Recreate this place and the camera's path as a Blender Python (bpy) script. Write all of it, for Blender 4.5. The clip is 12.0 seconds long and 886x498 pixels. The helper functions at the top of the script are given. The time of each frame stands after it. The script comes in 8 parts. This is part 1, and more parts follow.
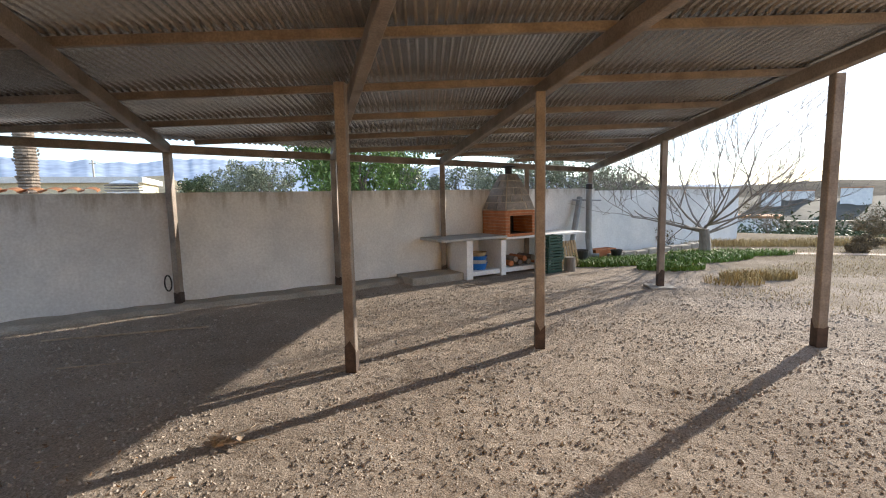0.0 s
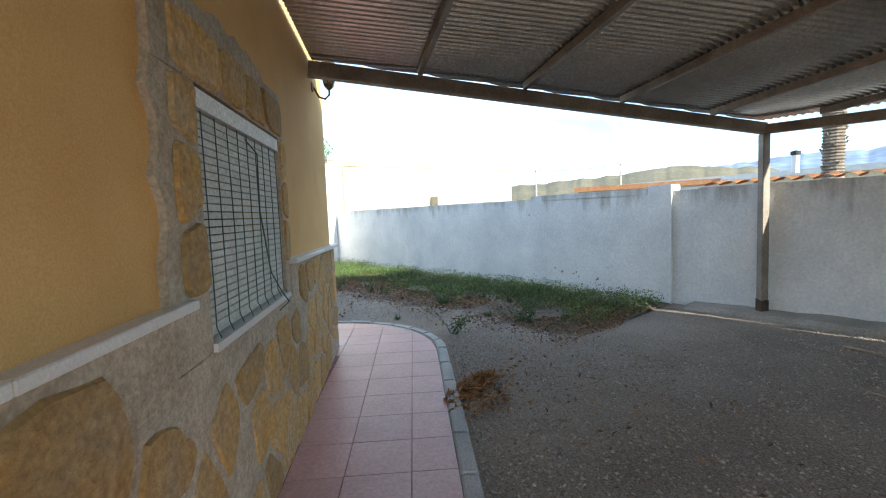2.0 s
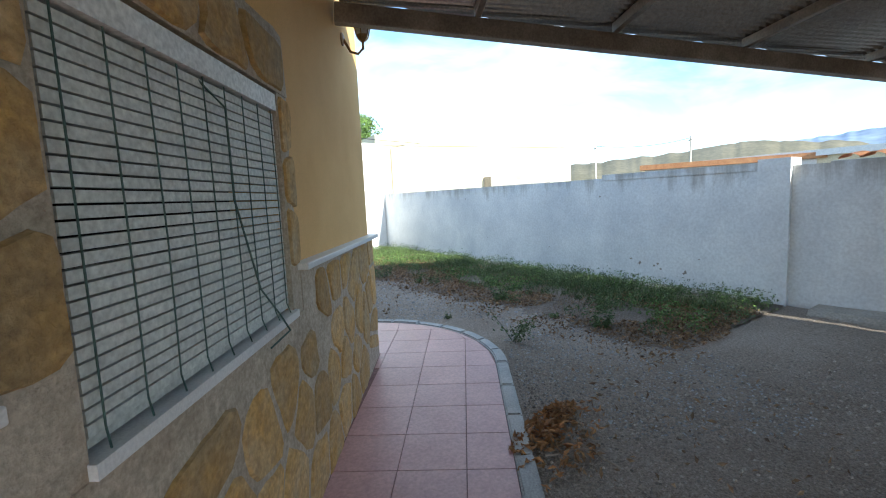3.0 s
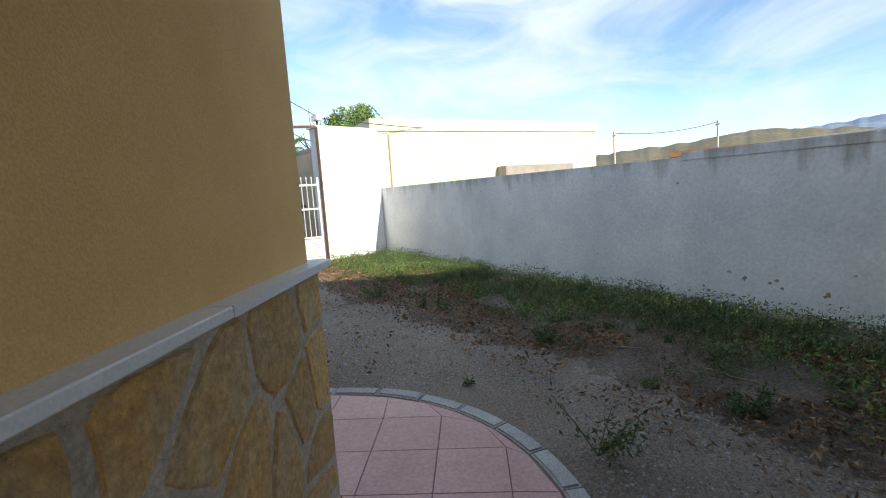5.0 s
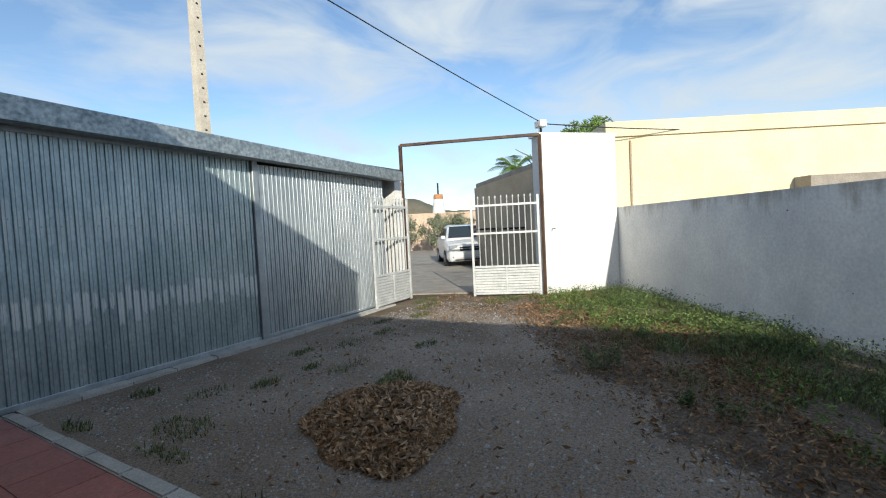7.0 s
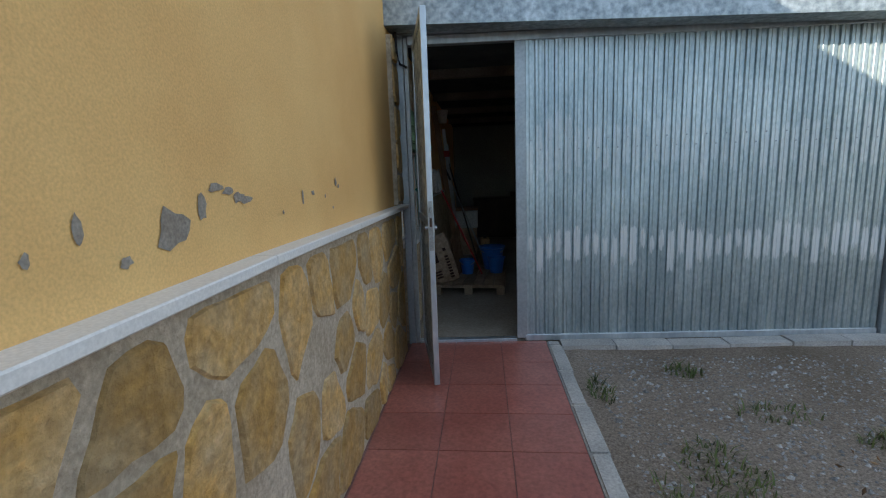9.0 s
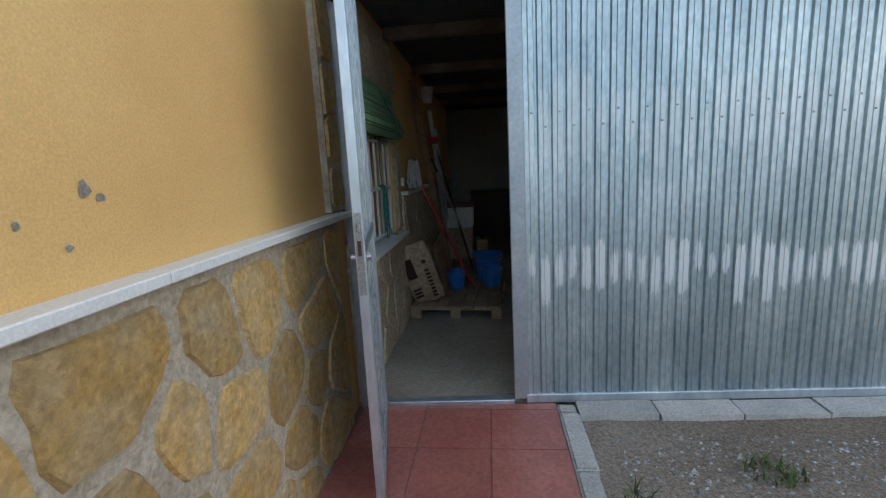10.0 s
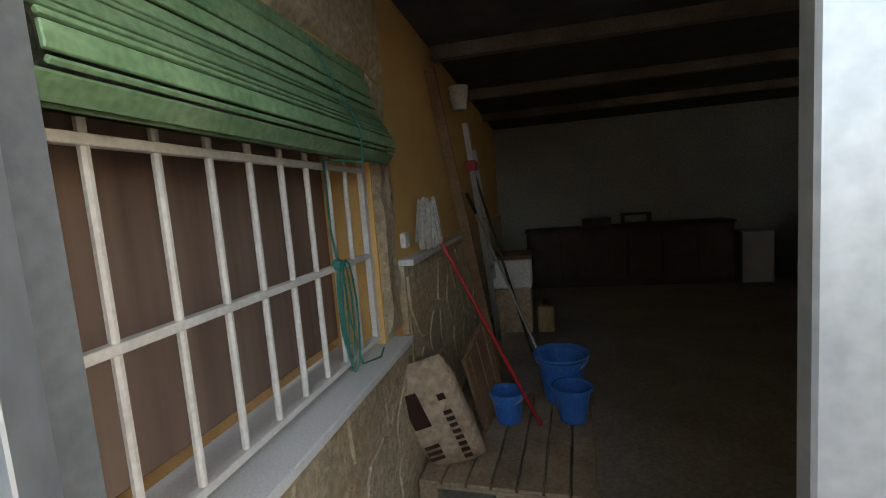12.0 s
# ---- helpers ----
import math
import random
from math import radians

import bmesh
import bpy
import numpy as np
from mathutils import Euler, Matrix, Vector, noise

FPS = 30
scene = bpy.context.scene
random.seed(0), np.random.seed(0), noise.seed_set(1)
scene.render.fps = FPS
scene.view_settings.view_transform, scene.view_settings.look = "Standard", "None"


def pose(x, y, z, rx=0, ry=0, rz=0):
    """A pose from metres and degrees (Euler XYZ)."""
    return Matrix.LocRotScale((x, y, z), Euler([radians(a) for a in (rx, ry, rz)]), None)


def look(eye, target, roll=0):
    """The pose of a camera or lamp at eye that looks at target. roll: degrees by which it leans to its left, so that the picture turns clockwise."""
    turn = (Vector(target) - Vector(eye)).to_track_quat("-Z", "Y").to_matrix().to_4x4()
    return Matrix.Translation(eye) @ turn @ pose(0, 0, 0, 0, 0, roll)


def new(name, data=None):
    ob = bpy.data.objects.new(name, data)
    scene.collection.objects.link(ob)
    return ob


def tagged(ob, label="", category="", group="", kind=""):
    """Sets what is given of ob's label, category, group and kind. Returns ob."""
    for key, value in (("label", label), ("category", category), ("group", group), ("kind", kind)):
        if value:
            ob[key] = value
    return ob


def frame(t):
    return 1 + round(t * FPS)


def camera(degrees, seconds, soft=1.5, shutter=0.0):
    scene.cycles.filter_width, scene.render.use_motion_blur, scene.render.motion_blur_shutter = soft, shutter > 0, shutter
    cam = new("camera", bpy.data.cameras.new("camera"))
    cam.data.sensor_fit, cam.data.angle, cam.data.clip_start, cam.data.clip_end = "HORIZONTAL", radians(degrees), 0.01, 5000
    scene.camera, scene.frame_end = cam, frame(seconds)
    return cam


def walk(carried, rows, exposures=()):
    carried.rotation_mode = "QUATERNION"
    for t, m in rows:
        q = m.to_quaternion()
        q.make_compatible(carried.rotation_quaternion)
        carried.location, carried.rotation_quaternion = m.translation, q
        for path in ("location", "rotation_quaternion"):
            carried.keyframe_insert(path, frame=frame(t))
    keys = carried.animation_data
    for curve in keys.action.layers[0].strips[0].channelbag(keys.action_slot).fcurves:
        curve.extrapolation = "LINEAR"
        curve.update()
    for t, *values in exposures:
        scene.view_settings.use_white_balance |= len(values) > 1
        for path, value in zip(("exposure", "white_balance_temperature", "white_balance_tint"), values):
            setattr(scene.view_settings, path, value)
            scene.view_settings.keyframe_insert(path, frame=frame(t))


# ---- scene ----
cam = camera(88.3, 12.0, soft=1.1)
PATH = [
    (0, (1.131, 0.836, 1.617), (0.967, 2.817, 1.394), -1.2),
    (0.5, (1.066, 1.018, 1.617), (0.384, 2.889, 1.436), -1.9),
    (0.8, (0.92, 1.055, 1.584), (-0.204, 2.703, 1.438), -2.7),
    (0.9, (0.876, 1.108, 1.561), (-0.402, 2.641, 1.431), -2.5),
    (1, (0.827, 1.164, 1.548), (-0.586, 2.573, 1.413), -3.0),
    (1.2, (0.74, 1.197, 1.551), (-0.89, 2.349, 1.436), -3.2),
    (1.3, (0.702, 1.237, 1.563), (-1.013, 2.259, 1.442), -3.2),
    (1.5, (0.584, 1.296, 1.555), (-1.259, 2.062, 1.433), -2.9),
    (2, (0.239, 1.341, 1.548), (-1.751, 1.468, 1.394), -2.3),
    (2.5, (-0.253, 1.315, 1.561), (-2.243, 1.253, 1.365), -2.9),
    (3, (-0.732, 1.313, 1.574), (-2.717, 1.215, 1.348), -2.7),
    (3.2, (-0.954, 1.316, 1.576), (-2.937, 1.187, 1.351), -2.7),
    (4.8, (-2.854, 1.144, 1.525), (-4.835, 1.009, 1.284), -3.7),
    (5, (-3.054, 1.14, 1.525), (-5.035, 1.013, 1.281), -3.8),
    (5.5, (-3.588, 1.048, 1.526), (-5.57, 0.941, 1.284), -3.7),
    (6, (-4.116, 0.943, 1.518), (-6.098, 0.782, 1.306), -3.8),
    (6.3, (-4.447, 0.902, 1.507), (-6.408, 0.551, 1.329), -3.0),
    (6.4, (-4.54, 0.882, 1.504), (-6.477, 0.413, 1.336), -3.2),
    (6.5, (-4.616, 0.843, 1.496), (-6.523, 0.255, 1.365), -2.7),
    (6.8, (-4.825, 0.718, 1.525), (-6.628, -0.141, 1.418), -2.6),
    (7, (-5.077, 0.692, 1.494), (-6.781, -0.353, 1.404), -2.9),
    (7.5, (-5.422, 0.482, 1.523), (-6.569, -1.153, 1.426), -0.8),
    (7.7, (-5.486, 0.363, 1.543), (-6.28, -1.464, 1.362), 0.6),
    (9.3, (-5.889, -1.227, 1.498), (-5.668, -3.189, 1.177), -2.4),
    (9.5, (-5.911, -1.489, 1.494), (-5.674, -3.448, 1.168), -2.4),
    (10, (-6.008, -2.136, 1.508), (-5.794, -4.093, 1.154), -3.0),
    (10.5, (-6.016, -2.778, 1.494), (-5.75, -4.73, 1.149), -3.8),
    (11, (-6.029, -3.381, 1.5), (-5.73, -5.331, 1.168), -4.0),
    (11.5, (-5.97, -3.899, 1.545), (-5.563, -5.837, 1.266), -4.5),
    (12, (-5.882, -4.336, 1.586), (-5.446, -6.276, 1.37), -4.5),
]
walk(cam, [(t, look(eye, target, roll)) for t, eye, target, roll in PATH], exposures=((0.0, 1.4, 6450, 10), (0.5, 1.88, 6300, 6), (1.0, 1.82, 6200, 3), (1.5, 1.58, 6150, 2), (2.5, 1.65, 5950, 2), (3.2, 1.42, 5750, 1), (5.0, 0.8, 6500, 6), (6.0, 0.55, 6550, 6), (7.5, 0.3, 6400, 5), (9.3, 1.45, 6750, 6), (10.0, 1.83, 6950, 7), (10.5, 2.17, 7100, 7), (11.0, 2.5, 7600, 9), (11.5, 2.68, 7800, 10), (12.0, 3.1, 8500, 12)))

# ---- world and sun ----
SUN_DIR = Vector((0.755, 0.656, 0.345)).normalized()
world = bpy.data.worlds.new("world")
scene.world = world
world.use_nodes = True
wn, wl = world.node_tree.nodes, world.node_tree.links
wn.clear()
w_out = wn.new("ShaderNodeOutputWorld")
w_bg = wn.new("ShaderNodeBackground")
w_sky = wn.new("ShaderNodeTexSky")
w_sky.sky_type = "NISHITA"
w_sky.sun_disc = False
w_sky.sun_elevation = math.asin(SUN_DIR.z)
w_sky.sun_rotation = math.atan2(SUN_DIR.x, SUN_DIR.y)
w_sky.air_density, w_sky.dust_density, w_sky.ozone_density = 0.8, 0.2, 1.6
w_co = wn.new("ShaderNodeTexCoord")
w_map = wn.new("ShaderNodeMapping")
w_map.inputs["Scale"].default_value = (1.6, 2.6, 6.5)
w_map.inputs["Rotation"].default_value = (0.1, 0.15, 0.5)
w_noise = wn.new("ShaderNodeTexNoise")
w_noise.inputs["Scale"].default_value = 1.5
w_noise.inputs["Detail"].default_value = 8.0
w_noise.inputs["Roughness"].default_value = 0.55
w_noise.inputs["Distortion"].default_value = 0.7
w_ramp = wn.new("ShaderNodeValToRGB")
w_ramp.color_ramp.elements[0].position = 0.38
w_ramp.color_ramp.elements[1].position = 0.72
w_mix = wn.new("ShaderNodeMix")
w_mix.data_type = "RGBA"
w_mix.inputs["B"].default_value = (3.7, 4.05, 4.5, 1)
wl.new(w_co.outputs["Generated"], w_map.inputs["Vector"])
wl.new(w_map.outputs["Vector"], w_noise.inputs["Vector"])
wl.new(w_noise.outputs["Fac"], w_ramp.inputs["Fac"])
wl.new(w_ramp.outputs["Color"], w_mix.inputs["Factor"])
wl.new(w_sky.outputs["Color"], w_mix.inputs["A"])
wl.new(w_mix.outputs["Result"], w_bg.inputs["Color"])
w_bg.inputs["Strength"].default_value = 0.15
wl.new(w_bg.outputs["Background"], w_out.inputs["Surface"])

sun = new("sun", bpy.data.lights.new("sun", "SUN"))
sun.data.energy = 4.0
sun.data.angle = radians(0.5)
sun.data.color = (1.0, 0.9, 0.76)
sun.matrix_world = look((30, 30, 20), Vector((30, 30, 20)) - SUN_DIR)


# ---- materials ----
def surface(name, base, second, rough=0.8, metal=0.0, scale=4.0, fine=60.0, bump=0.2, depth=0.01, third=None, spread=(0.35, 0.65), rnd=0.0, spec=0.5, stretch=(1, 1, 1)):
    """A surface in two or three tones: large stains, fine grain and relief, in metres of the world."""
    m = bpy.data.materials.new(name)
    m.use_nodes = True
    n, l = m.node_tree.nodes, m.node_tree.links
    b = n["Principled BSDF"]
    b.inputs["Roughness"].default_value = rough
    b.inputs["Metallic"].default_value = metal
    b.inputs["Specular IOR Level"].default_value = spec
    g = n.new("ShaderNodeNewGeometry")
    mp = n.new("ShaderNodeMapping")
    mp.inputs["Scale"].default_value = stretch
    l.new(g.outputs["Position"], mp.inputs["Vector"])
    n1 = n.new("ShaderNodeTexNoise")
    n1.inputs["Scale"].default_value = scale
    n1.inputs["Detail"].default_value = 6.0
    n1.inputs["Roughness"].default_value = 0.6
    n2 = n.new("ShaderNodeTexNoise")
    n2.inputs["Scale"].default_value = fine
    n2.inputs["Detail"].default_value = 4.0
    l.new(mp.outputs["Vector"], n1.inputs["Vector"])
    l.new(mp.outputs["Vector"], n2.inputs["Vector"])
    r1 = n.new("ShaderNodeValToRGB")
    r1.color_ramp.elements[0].position, r1.color_ramp.elements[1].position = spread
    r1.color_ramp.elements[0].color = (*base, 1)
    r1.color_ramp.elements[1].color = (*second, 1)
    l.new(n1.outputs["Fac"], r1.inputs["Fac"])
    colour = r1.outputs["Color"]
    mx = n.new("ShaderNodeMix")
    mx.data_type = "RGBA"
    mx.blend_type = "MULTIPLY"
    mx.inputs["Factor"].default_value = 1.0
    r2 = n.new("ShaderNodeValToRGB")
    r2.color_ramp.elements[0].position, r2.color_ramp.elements[1].position = 0.3, 0.7
    lo = 0.72 if third is None else 1.0
    r2.color_ramp.elements[0].color = (lo, lo, lo, 1) if third is None else (*third, 1)
    r2.color_ramp.elements[1].color = (1.12, 1.12, 1.12, 1)
    l.new(n2.outputs["Fac"], r2.inputs["Fac"])
    l.new(colour, mx.inputs["A"])
    l.new(r2.outputs["Color"], mx.inputs["B"])
    colour = mx.outputs["Result"]
    if rnd:
        oi = n.new("ShaderNodeObjectInfo")
        rr = n.new("ShaderNodeMapRange")
        rr.inputs["To Min"].default_value, rr.inputs["To Max"].default_value = 1 - rnd, 1 + rnd
        l.new(oi.outputs["Random"], rr.inputs["Value"])
        hv = n.new("ShaderNodeHueSaturation")
        l.new(rr.outputs["Result"], hv.inputs["Value"])
        l.new(colour, hv.inputs["Color"])
        colour = hv.outputs["Color"]
    l.new(colour, b.inputs["Base Color"])
    bp = n.new("ShaderNodeBump")
    bp.inputs["Strength"].default_value = bump
    bp.inputs["Distance"].default_value = depth
    l.new(n2.outputs["Fac"], bp.inputs["Height"])
    l.new(bp.outputs["Normal"], b.inputs["Normal"])
    return m


def plain(name, c, rough=0.5, metal=0.0):
    d = tuple(v * 0.82 for v in c)
    return surface(name, d, c, rough, metal, 6.0, 90.0, 0.08, 0.003)


M_GROUND = surface("gravel_ground", (0.34, 0.285, 0.235), (0.47, 0.405, 0.345), 0.95, 0, 0.8, 90.0, 0.9, 0.012, third=(0.6, 0.57, 0.55), spec=0.1)


def second_soil(m, other, centre, inner, outer, squeeze=1.0):
    """Blends the ground into another soil away from a centre, with a ragged edge."""
    n, l = m.node_tree.nodes, m.node_tree.links
    b = n["Principled BSDF"]
    old = b.inputs["Base Color"].links[0].from_socket
    g = n.new("ShaderNodeNewGeometry")
    mp = n.new("ShaderNodeMapping")
    mp.inputs["Location"].default_value = (-centre[0], -centre[1] * squeeze, 0)
    mp.inputs["Scale"].default_value = (1, squeeze, 0)
    ln = n.new("ShaderNodeVectorMath")
    ln.operation = "LENGTH"
    nz = n.new("ShaderNodeTexNoise")
    nz.inputs["Scale"].default_value = 0.9
    nz.inputs["Detail"].default_value = 6.0
    ad = n.new("ShaderNodeMath")
    ad.operation = "MULTIPLY_ADD"
    ad.inputs[1].default_value = (outer - inner) * 2.2
    mr = n.new("ShaderNodeMapRange")
    mr.inputs["From Min"].default_value, mr.inputs["From Max"].default_value = inner + (outer - inner) * 1.1, outer + (outer - inner) * 1.1
    mx = n.new("ShaderNodeMix")
    mx.data_type = "RGBA"
    l.new(g.outputs["Position"], mp.inputs["Vector"])
    l.new(mp.outputs["Vector"], ln.inputs[0])
    l.new(g.outputs["Position"], nz.inputs["Vector"])
    l.new(nz.outputs["Fac"], ad.inputs[0])
    l.new(ln.outputs["Value"], ad.inputs[2])
    l.new(ad.outputs["Value"], mr.inputs["Value"])
    l.new(mr.outputs["Result"], mx.inputs["Factor"])
    l.new(old, mx.inputs["A"])
    mx.inputs["B"].default_value = (*other, 1)
    l.new(mx.outputs["Result"], b.inputs["Base Color"])


def coarse_relief(m, scale, depth, strength=0.9, dark=0.72):
    """Adds clods and hollows under the fine relief, with a darker tone in the hollows."""
    n, l = m.node_tree.nodes, m.node_tree.links
    b = n["Principled BSDF"]
    g = n.new("ShaderNodeNewGeometry")
    for s, d in ((scale, depth), (scale * 3.3, depth * 0.45)):
        nz = n.new("ShaderNodeTexNoise")
        nz.inputs["Scale"].default_value = s
        nz.inputs["Detail"].default_value = 8.0
        nz.inputs["Roughness"].default_value = 0.72
        l.new(g.outputs["Position"], nz.inputs["Vector"])
        bp = n.new("ShaderNodeBump")
        bp.inputs["Strength"].default_value = strength
        bp.inputs["Distance"].default_value = d
        l.new(nz.outputs["Fac"], bp.inputs["Height"])
        l.new(b.inputs["Normal"].links[0].from_socket, bp.inputs["Normal"])
        l.new(bp.outputs["Normal"], b.inputs["Normal"])
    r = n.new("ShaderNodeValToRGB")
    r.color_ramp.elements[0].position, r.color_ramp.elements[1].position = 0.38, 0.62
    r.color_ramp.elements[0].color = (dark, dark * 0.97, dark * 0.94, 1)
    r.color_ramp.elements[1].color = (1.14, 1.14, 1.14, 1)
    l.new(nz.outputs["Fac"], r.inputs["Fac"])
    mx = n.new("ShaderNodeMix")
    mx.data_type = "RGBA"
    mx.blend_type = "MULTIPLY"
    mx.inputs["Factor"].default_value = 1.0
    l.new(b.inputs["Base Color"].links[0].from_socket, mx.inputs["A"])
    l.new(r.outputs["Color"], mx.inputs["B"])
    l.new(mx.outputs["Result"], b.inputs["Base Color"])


def by_island(m, low, high):
    """Each loose piece of a mesh gets a tone of its own."""
    n, l = m.node_tree.nodes, m.node_tree.links
    b = n["Principled BSDF"]
    g = n.new("ShaderNodeNewGeometry")
    r = n.new("ShaderNodeMapRange")
    r.inputs["To Min"].default_value, r.inputs["To Max"].default_value = low, high
    l.new(g.outputs["Random Per Island"], r.inputs["Value"])
    hv = n.new("ShaderNodeHueSaturation")
    l.new(r.outputs["Result"], hv.inputs["Value"])
    l.new(b.inputs["Base Color"].links[0].from_socket, hv.inputs["Color"])
    l.new(hv.outputs["Color"], b.inputs["Base Color"])


def top_streaks(m, top, reach, tone):
    """Grey runs of old rain stain that hang from a wall's top edge, of uneven length."""
    n, l = m.node_tree.nodes, m.node_tree.links
    b = n["Principled BSDF"]
    g = n.new("ShaderNodeNewGeometry")
    mp = n.new("ShaderNodeMapping")
    mp.inputs["Scale"].default_value = (3.4, 3.4, 0.5)
    nz = n.new("ShaderNodeTexNoise")
    nz.inputs["Scale"].default_value = 1.0
    nz.inputs["Detail"].default_value = 9.0
    nz.inputs["Roughness"].default_value = 0.7
    sp = n.new("ShaderNodeSeparateXYZ")
    dz = n.new("ShaderNodeMapRange")
    dz.inputs["From Min"].default_value, dz.inputs["From Max"].default_value = top - reach, top
    dz.inputs["To Min"].default_value, dz.inputs["To Max"].default_value = -0.3, 0.12
    ad = n.new("ShaderNodeMath")
    mr = n.new("ShaderNodeMapRange")
    mr.inputs["From Min"].default_value, mr.inputs["From Max"].default_value = 0.5, 0.68
    mx = n.new("ShaderNodeMix")
    mx.data_type = "RGBA"
    mx.blend_type = "MULTIPLY"
    mx.inputs["B"].default_value = (*tone, 1)
    l.new(g.outputs["Position"], mp.inputs["Vector"])
    l.new(mp.outputs["Vector"], nz.inputs["Vector"])
    l.new(g.outputs["Position"], sp.inputs["Vector"])
    l.new(sp.outputs["Z"], dz.inputs["Value"])
    l.new(dz.outputs["Result"], ad.inputs[0])
    l.new(nz.outputs["Fac"], ad.inputs[1])
    l.new(ad.outputs["Value"], mr.inputs["Value"])
    l.new(mr.outputs["Result"], mx.inputs["Factor"])
    l.new(b.inputs["Base Color"].links[0].from_socket, mx.inputs["A"])
    l.new(mx.outputs["Result"], b.inputs["Base Color"])


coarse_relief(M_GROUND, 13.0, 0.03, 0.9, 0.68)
second_soil(M_GROUND, (0.15, 0.115, 0.075), (-2.5, 3.0), 9.0, 14.0)
M_SOIL = surface("verge_soil", (0.19, 0.15, 0.12), (0.3, 0.245, 0.2), 0.95, 0, 1.6, 40.0, 0.9, 0.03, third=(0.55, 0.52, 0.5))
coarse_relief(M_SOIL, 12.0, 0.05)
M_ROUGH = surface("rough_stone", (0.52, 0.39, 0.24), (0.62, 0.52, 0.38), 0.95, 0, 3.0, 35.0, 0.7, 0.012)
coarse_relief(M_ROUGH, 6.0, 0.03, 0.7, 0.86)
M_WALL = surface("whitewash", (0.66, 0.67, 0.68), (0.8, 0.8, 0.79), 0.9, 0, 1.2, 30.0, 0.25, 0.01, third=(0.94, 0.93, 0.92))
M_WALL_OLD = surface("stained_whitewash", (0.64, 0.65, 0.66), (0.79, 0.79, 0.78), 0.9, 0, 1.2, 30.0, 0.25, 0.01, third=(0.93, 0.92, 0.91))
top_streaks(M_WALL_OLD, 1.8, 0.75, (0.6, 0.57, 0.53))
M_OCHRE = surface("ochre_render", (0.68, 0.405, 0.15), (0.75, 0.48, 0.19), 0.9, 0, 1.5, 160.0, 0.45, 0.004, third=(0.92, 0.91, 0.89))
M_MORTAR = surface("plinth_mortar", (0.44, 0.37, 0.28), (0.57, 0.5, 0.4), 0.95, 0, 4.0, 70.0, 0.6, 0.01, third=(0.85, 0.84, 0.82))
M_STONE = surface("plinth_stone", (0.56, 0.34, 0.105), (0.51, 0.385, 0.215), 0.9, 0, 5.0, 45.0, 0.7, 0.012, third=(0.8, 0.77, 0.73), rnd=0.26)
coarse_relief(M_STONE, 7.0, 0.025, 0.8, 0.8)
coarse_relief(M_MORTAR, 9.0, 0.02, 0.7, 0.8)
M_SILL = surface("sill_stone", (0.68, 0.67, 0.65), (0.74, 0.73, 0.71), 0.4, 0, 2.0, 120.0, 0.05, 0.001, third=(0.92, 0.92, 0.92))
M_CONC = surface("concrete", (0.3, 0.27, 0.23), (0.42, 0.38, 0.33), 0.95, 0, 2.0, 50.0, 0.6, 0.02)
M_KERB = surface("kerb_concrete", (0.4, 0.4, 0.39), (0.52, 0.51, 0.49), 0.9, 0, 4.0, 70.0, 0.4, 0.008, rnd=0.08)
M_STEEL = surface("brown_steel", (0.17, 0.135, 0.11), (0.3, 0.255, 0.215), 0.55, 0.2, 3.0, 60.0, 0.2, 0.004)
M_PLASTER = surface("bare_plaster", (0.3, 0.32, 0.3), (0.4, 0.42, 0.4), 0.95, 0, 1.0, 30.0, 0.2, 0.006)
M_SHEET = surface("roof_sheet", (0.4, 0.4, 0.4), (0.52, 0.52, 0.51), 0.26, 0.8, 1.5, 40.0, 0.1, 0.003)
M_GALV = surface("galvanised", (0.42, 0.47, 0.52), (0.58, 0.63, 0.67), 0.4, 0.75, 2.5, 25.0, 0.1, 0.002, third=(0.85, 0.87, 0.88), stretch=(1, 1, 0.4))
M_GALV_DK = surface("grey_steel", (0.3, 0.34, 0.37), (0.42, 0.46, 0.49), 0.45, 0.6, 2.5, 40.0, 0.1, 0.002, third=(0.93, 0.94, 0.95))
# Near-black for the garage ceiling: the dim inside is put into its colour.
M_CEIL_SHADE = surface("ceiling_shade", (0.06, 0.07, 0.08), (0.1, 0.11, 0.12), 0.95)
M_GFLOOR = surface("garage_floor", (0.27, 0.235, 0.19), (0.38, 0.335, 0.275), 0.9, 0, 1.5, 45.0, 0.4, 0.01)
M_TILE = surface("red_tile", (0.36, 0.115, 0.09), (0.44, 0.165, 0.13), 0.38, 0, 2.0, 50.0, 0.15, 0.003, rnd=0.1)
M_GROUT = surface("tile_grout", (0.27, 0.15, 0.13), (0.36, 0.21, 0.19), 0.95)
# Paler pink copy of the red tile: sky sheen and dust put into colour.
M_TILE_SHEEN = surface("dusty_sheen_tile", (0.53, 0.295, 0.265), (0.61, 0.36, 0.33), 0.4, 0, 2.0, 50.0, 0.12, 0.003, third=(0.85, 0.84, 0.84), rnd=0.05)
M_YELLOW = surface("cream_render", (0.74, 0.65, 0.45), (0.8, 0.73, 0.54), 0.9, 0, 1.0, 40.0, 0.2, 0.006)
M_WHITE = surface("white_paint", (0.74, 0.74, 0.72), (0.82, 0.82, 0.8), 0.6, 0, 5.0, 60.0, 0.1, 0.002)


# ---- mesh helpers ----
def mesh_ob(name, bm, material, smooth=False):
    me = bpy.data.meshes.new(name)
    bm.to_mesh(me)
    bm.free()
    me.materials.append(material)
    if smooth:
        for p in me.polygons:
            p.use_smooth = True
    return new(name, me)


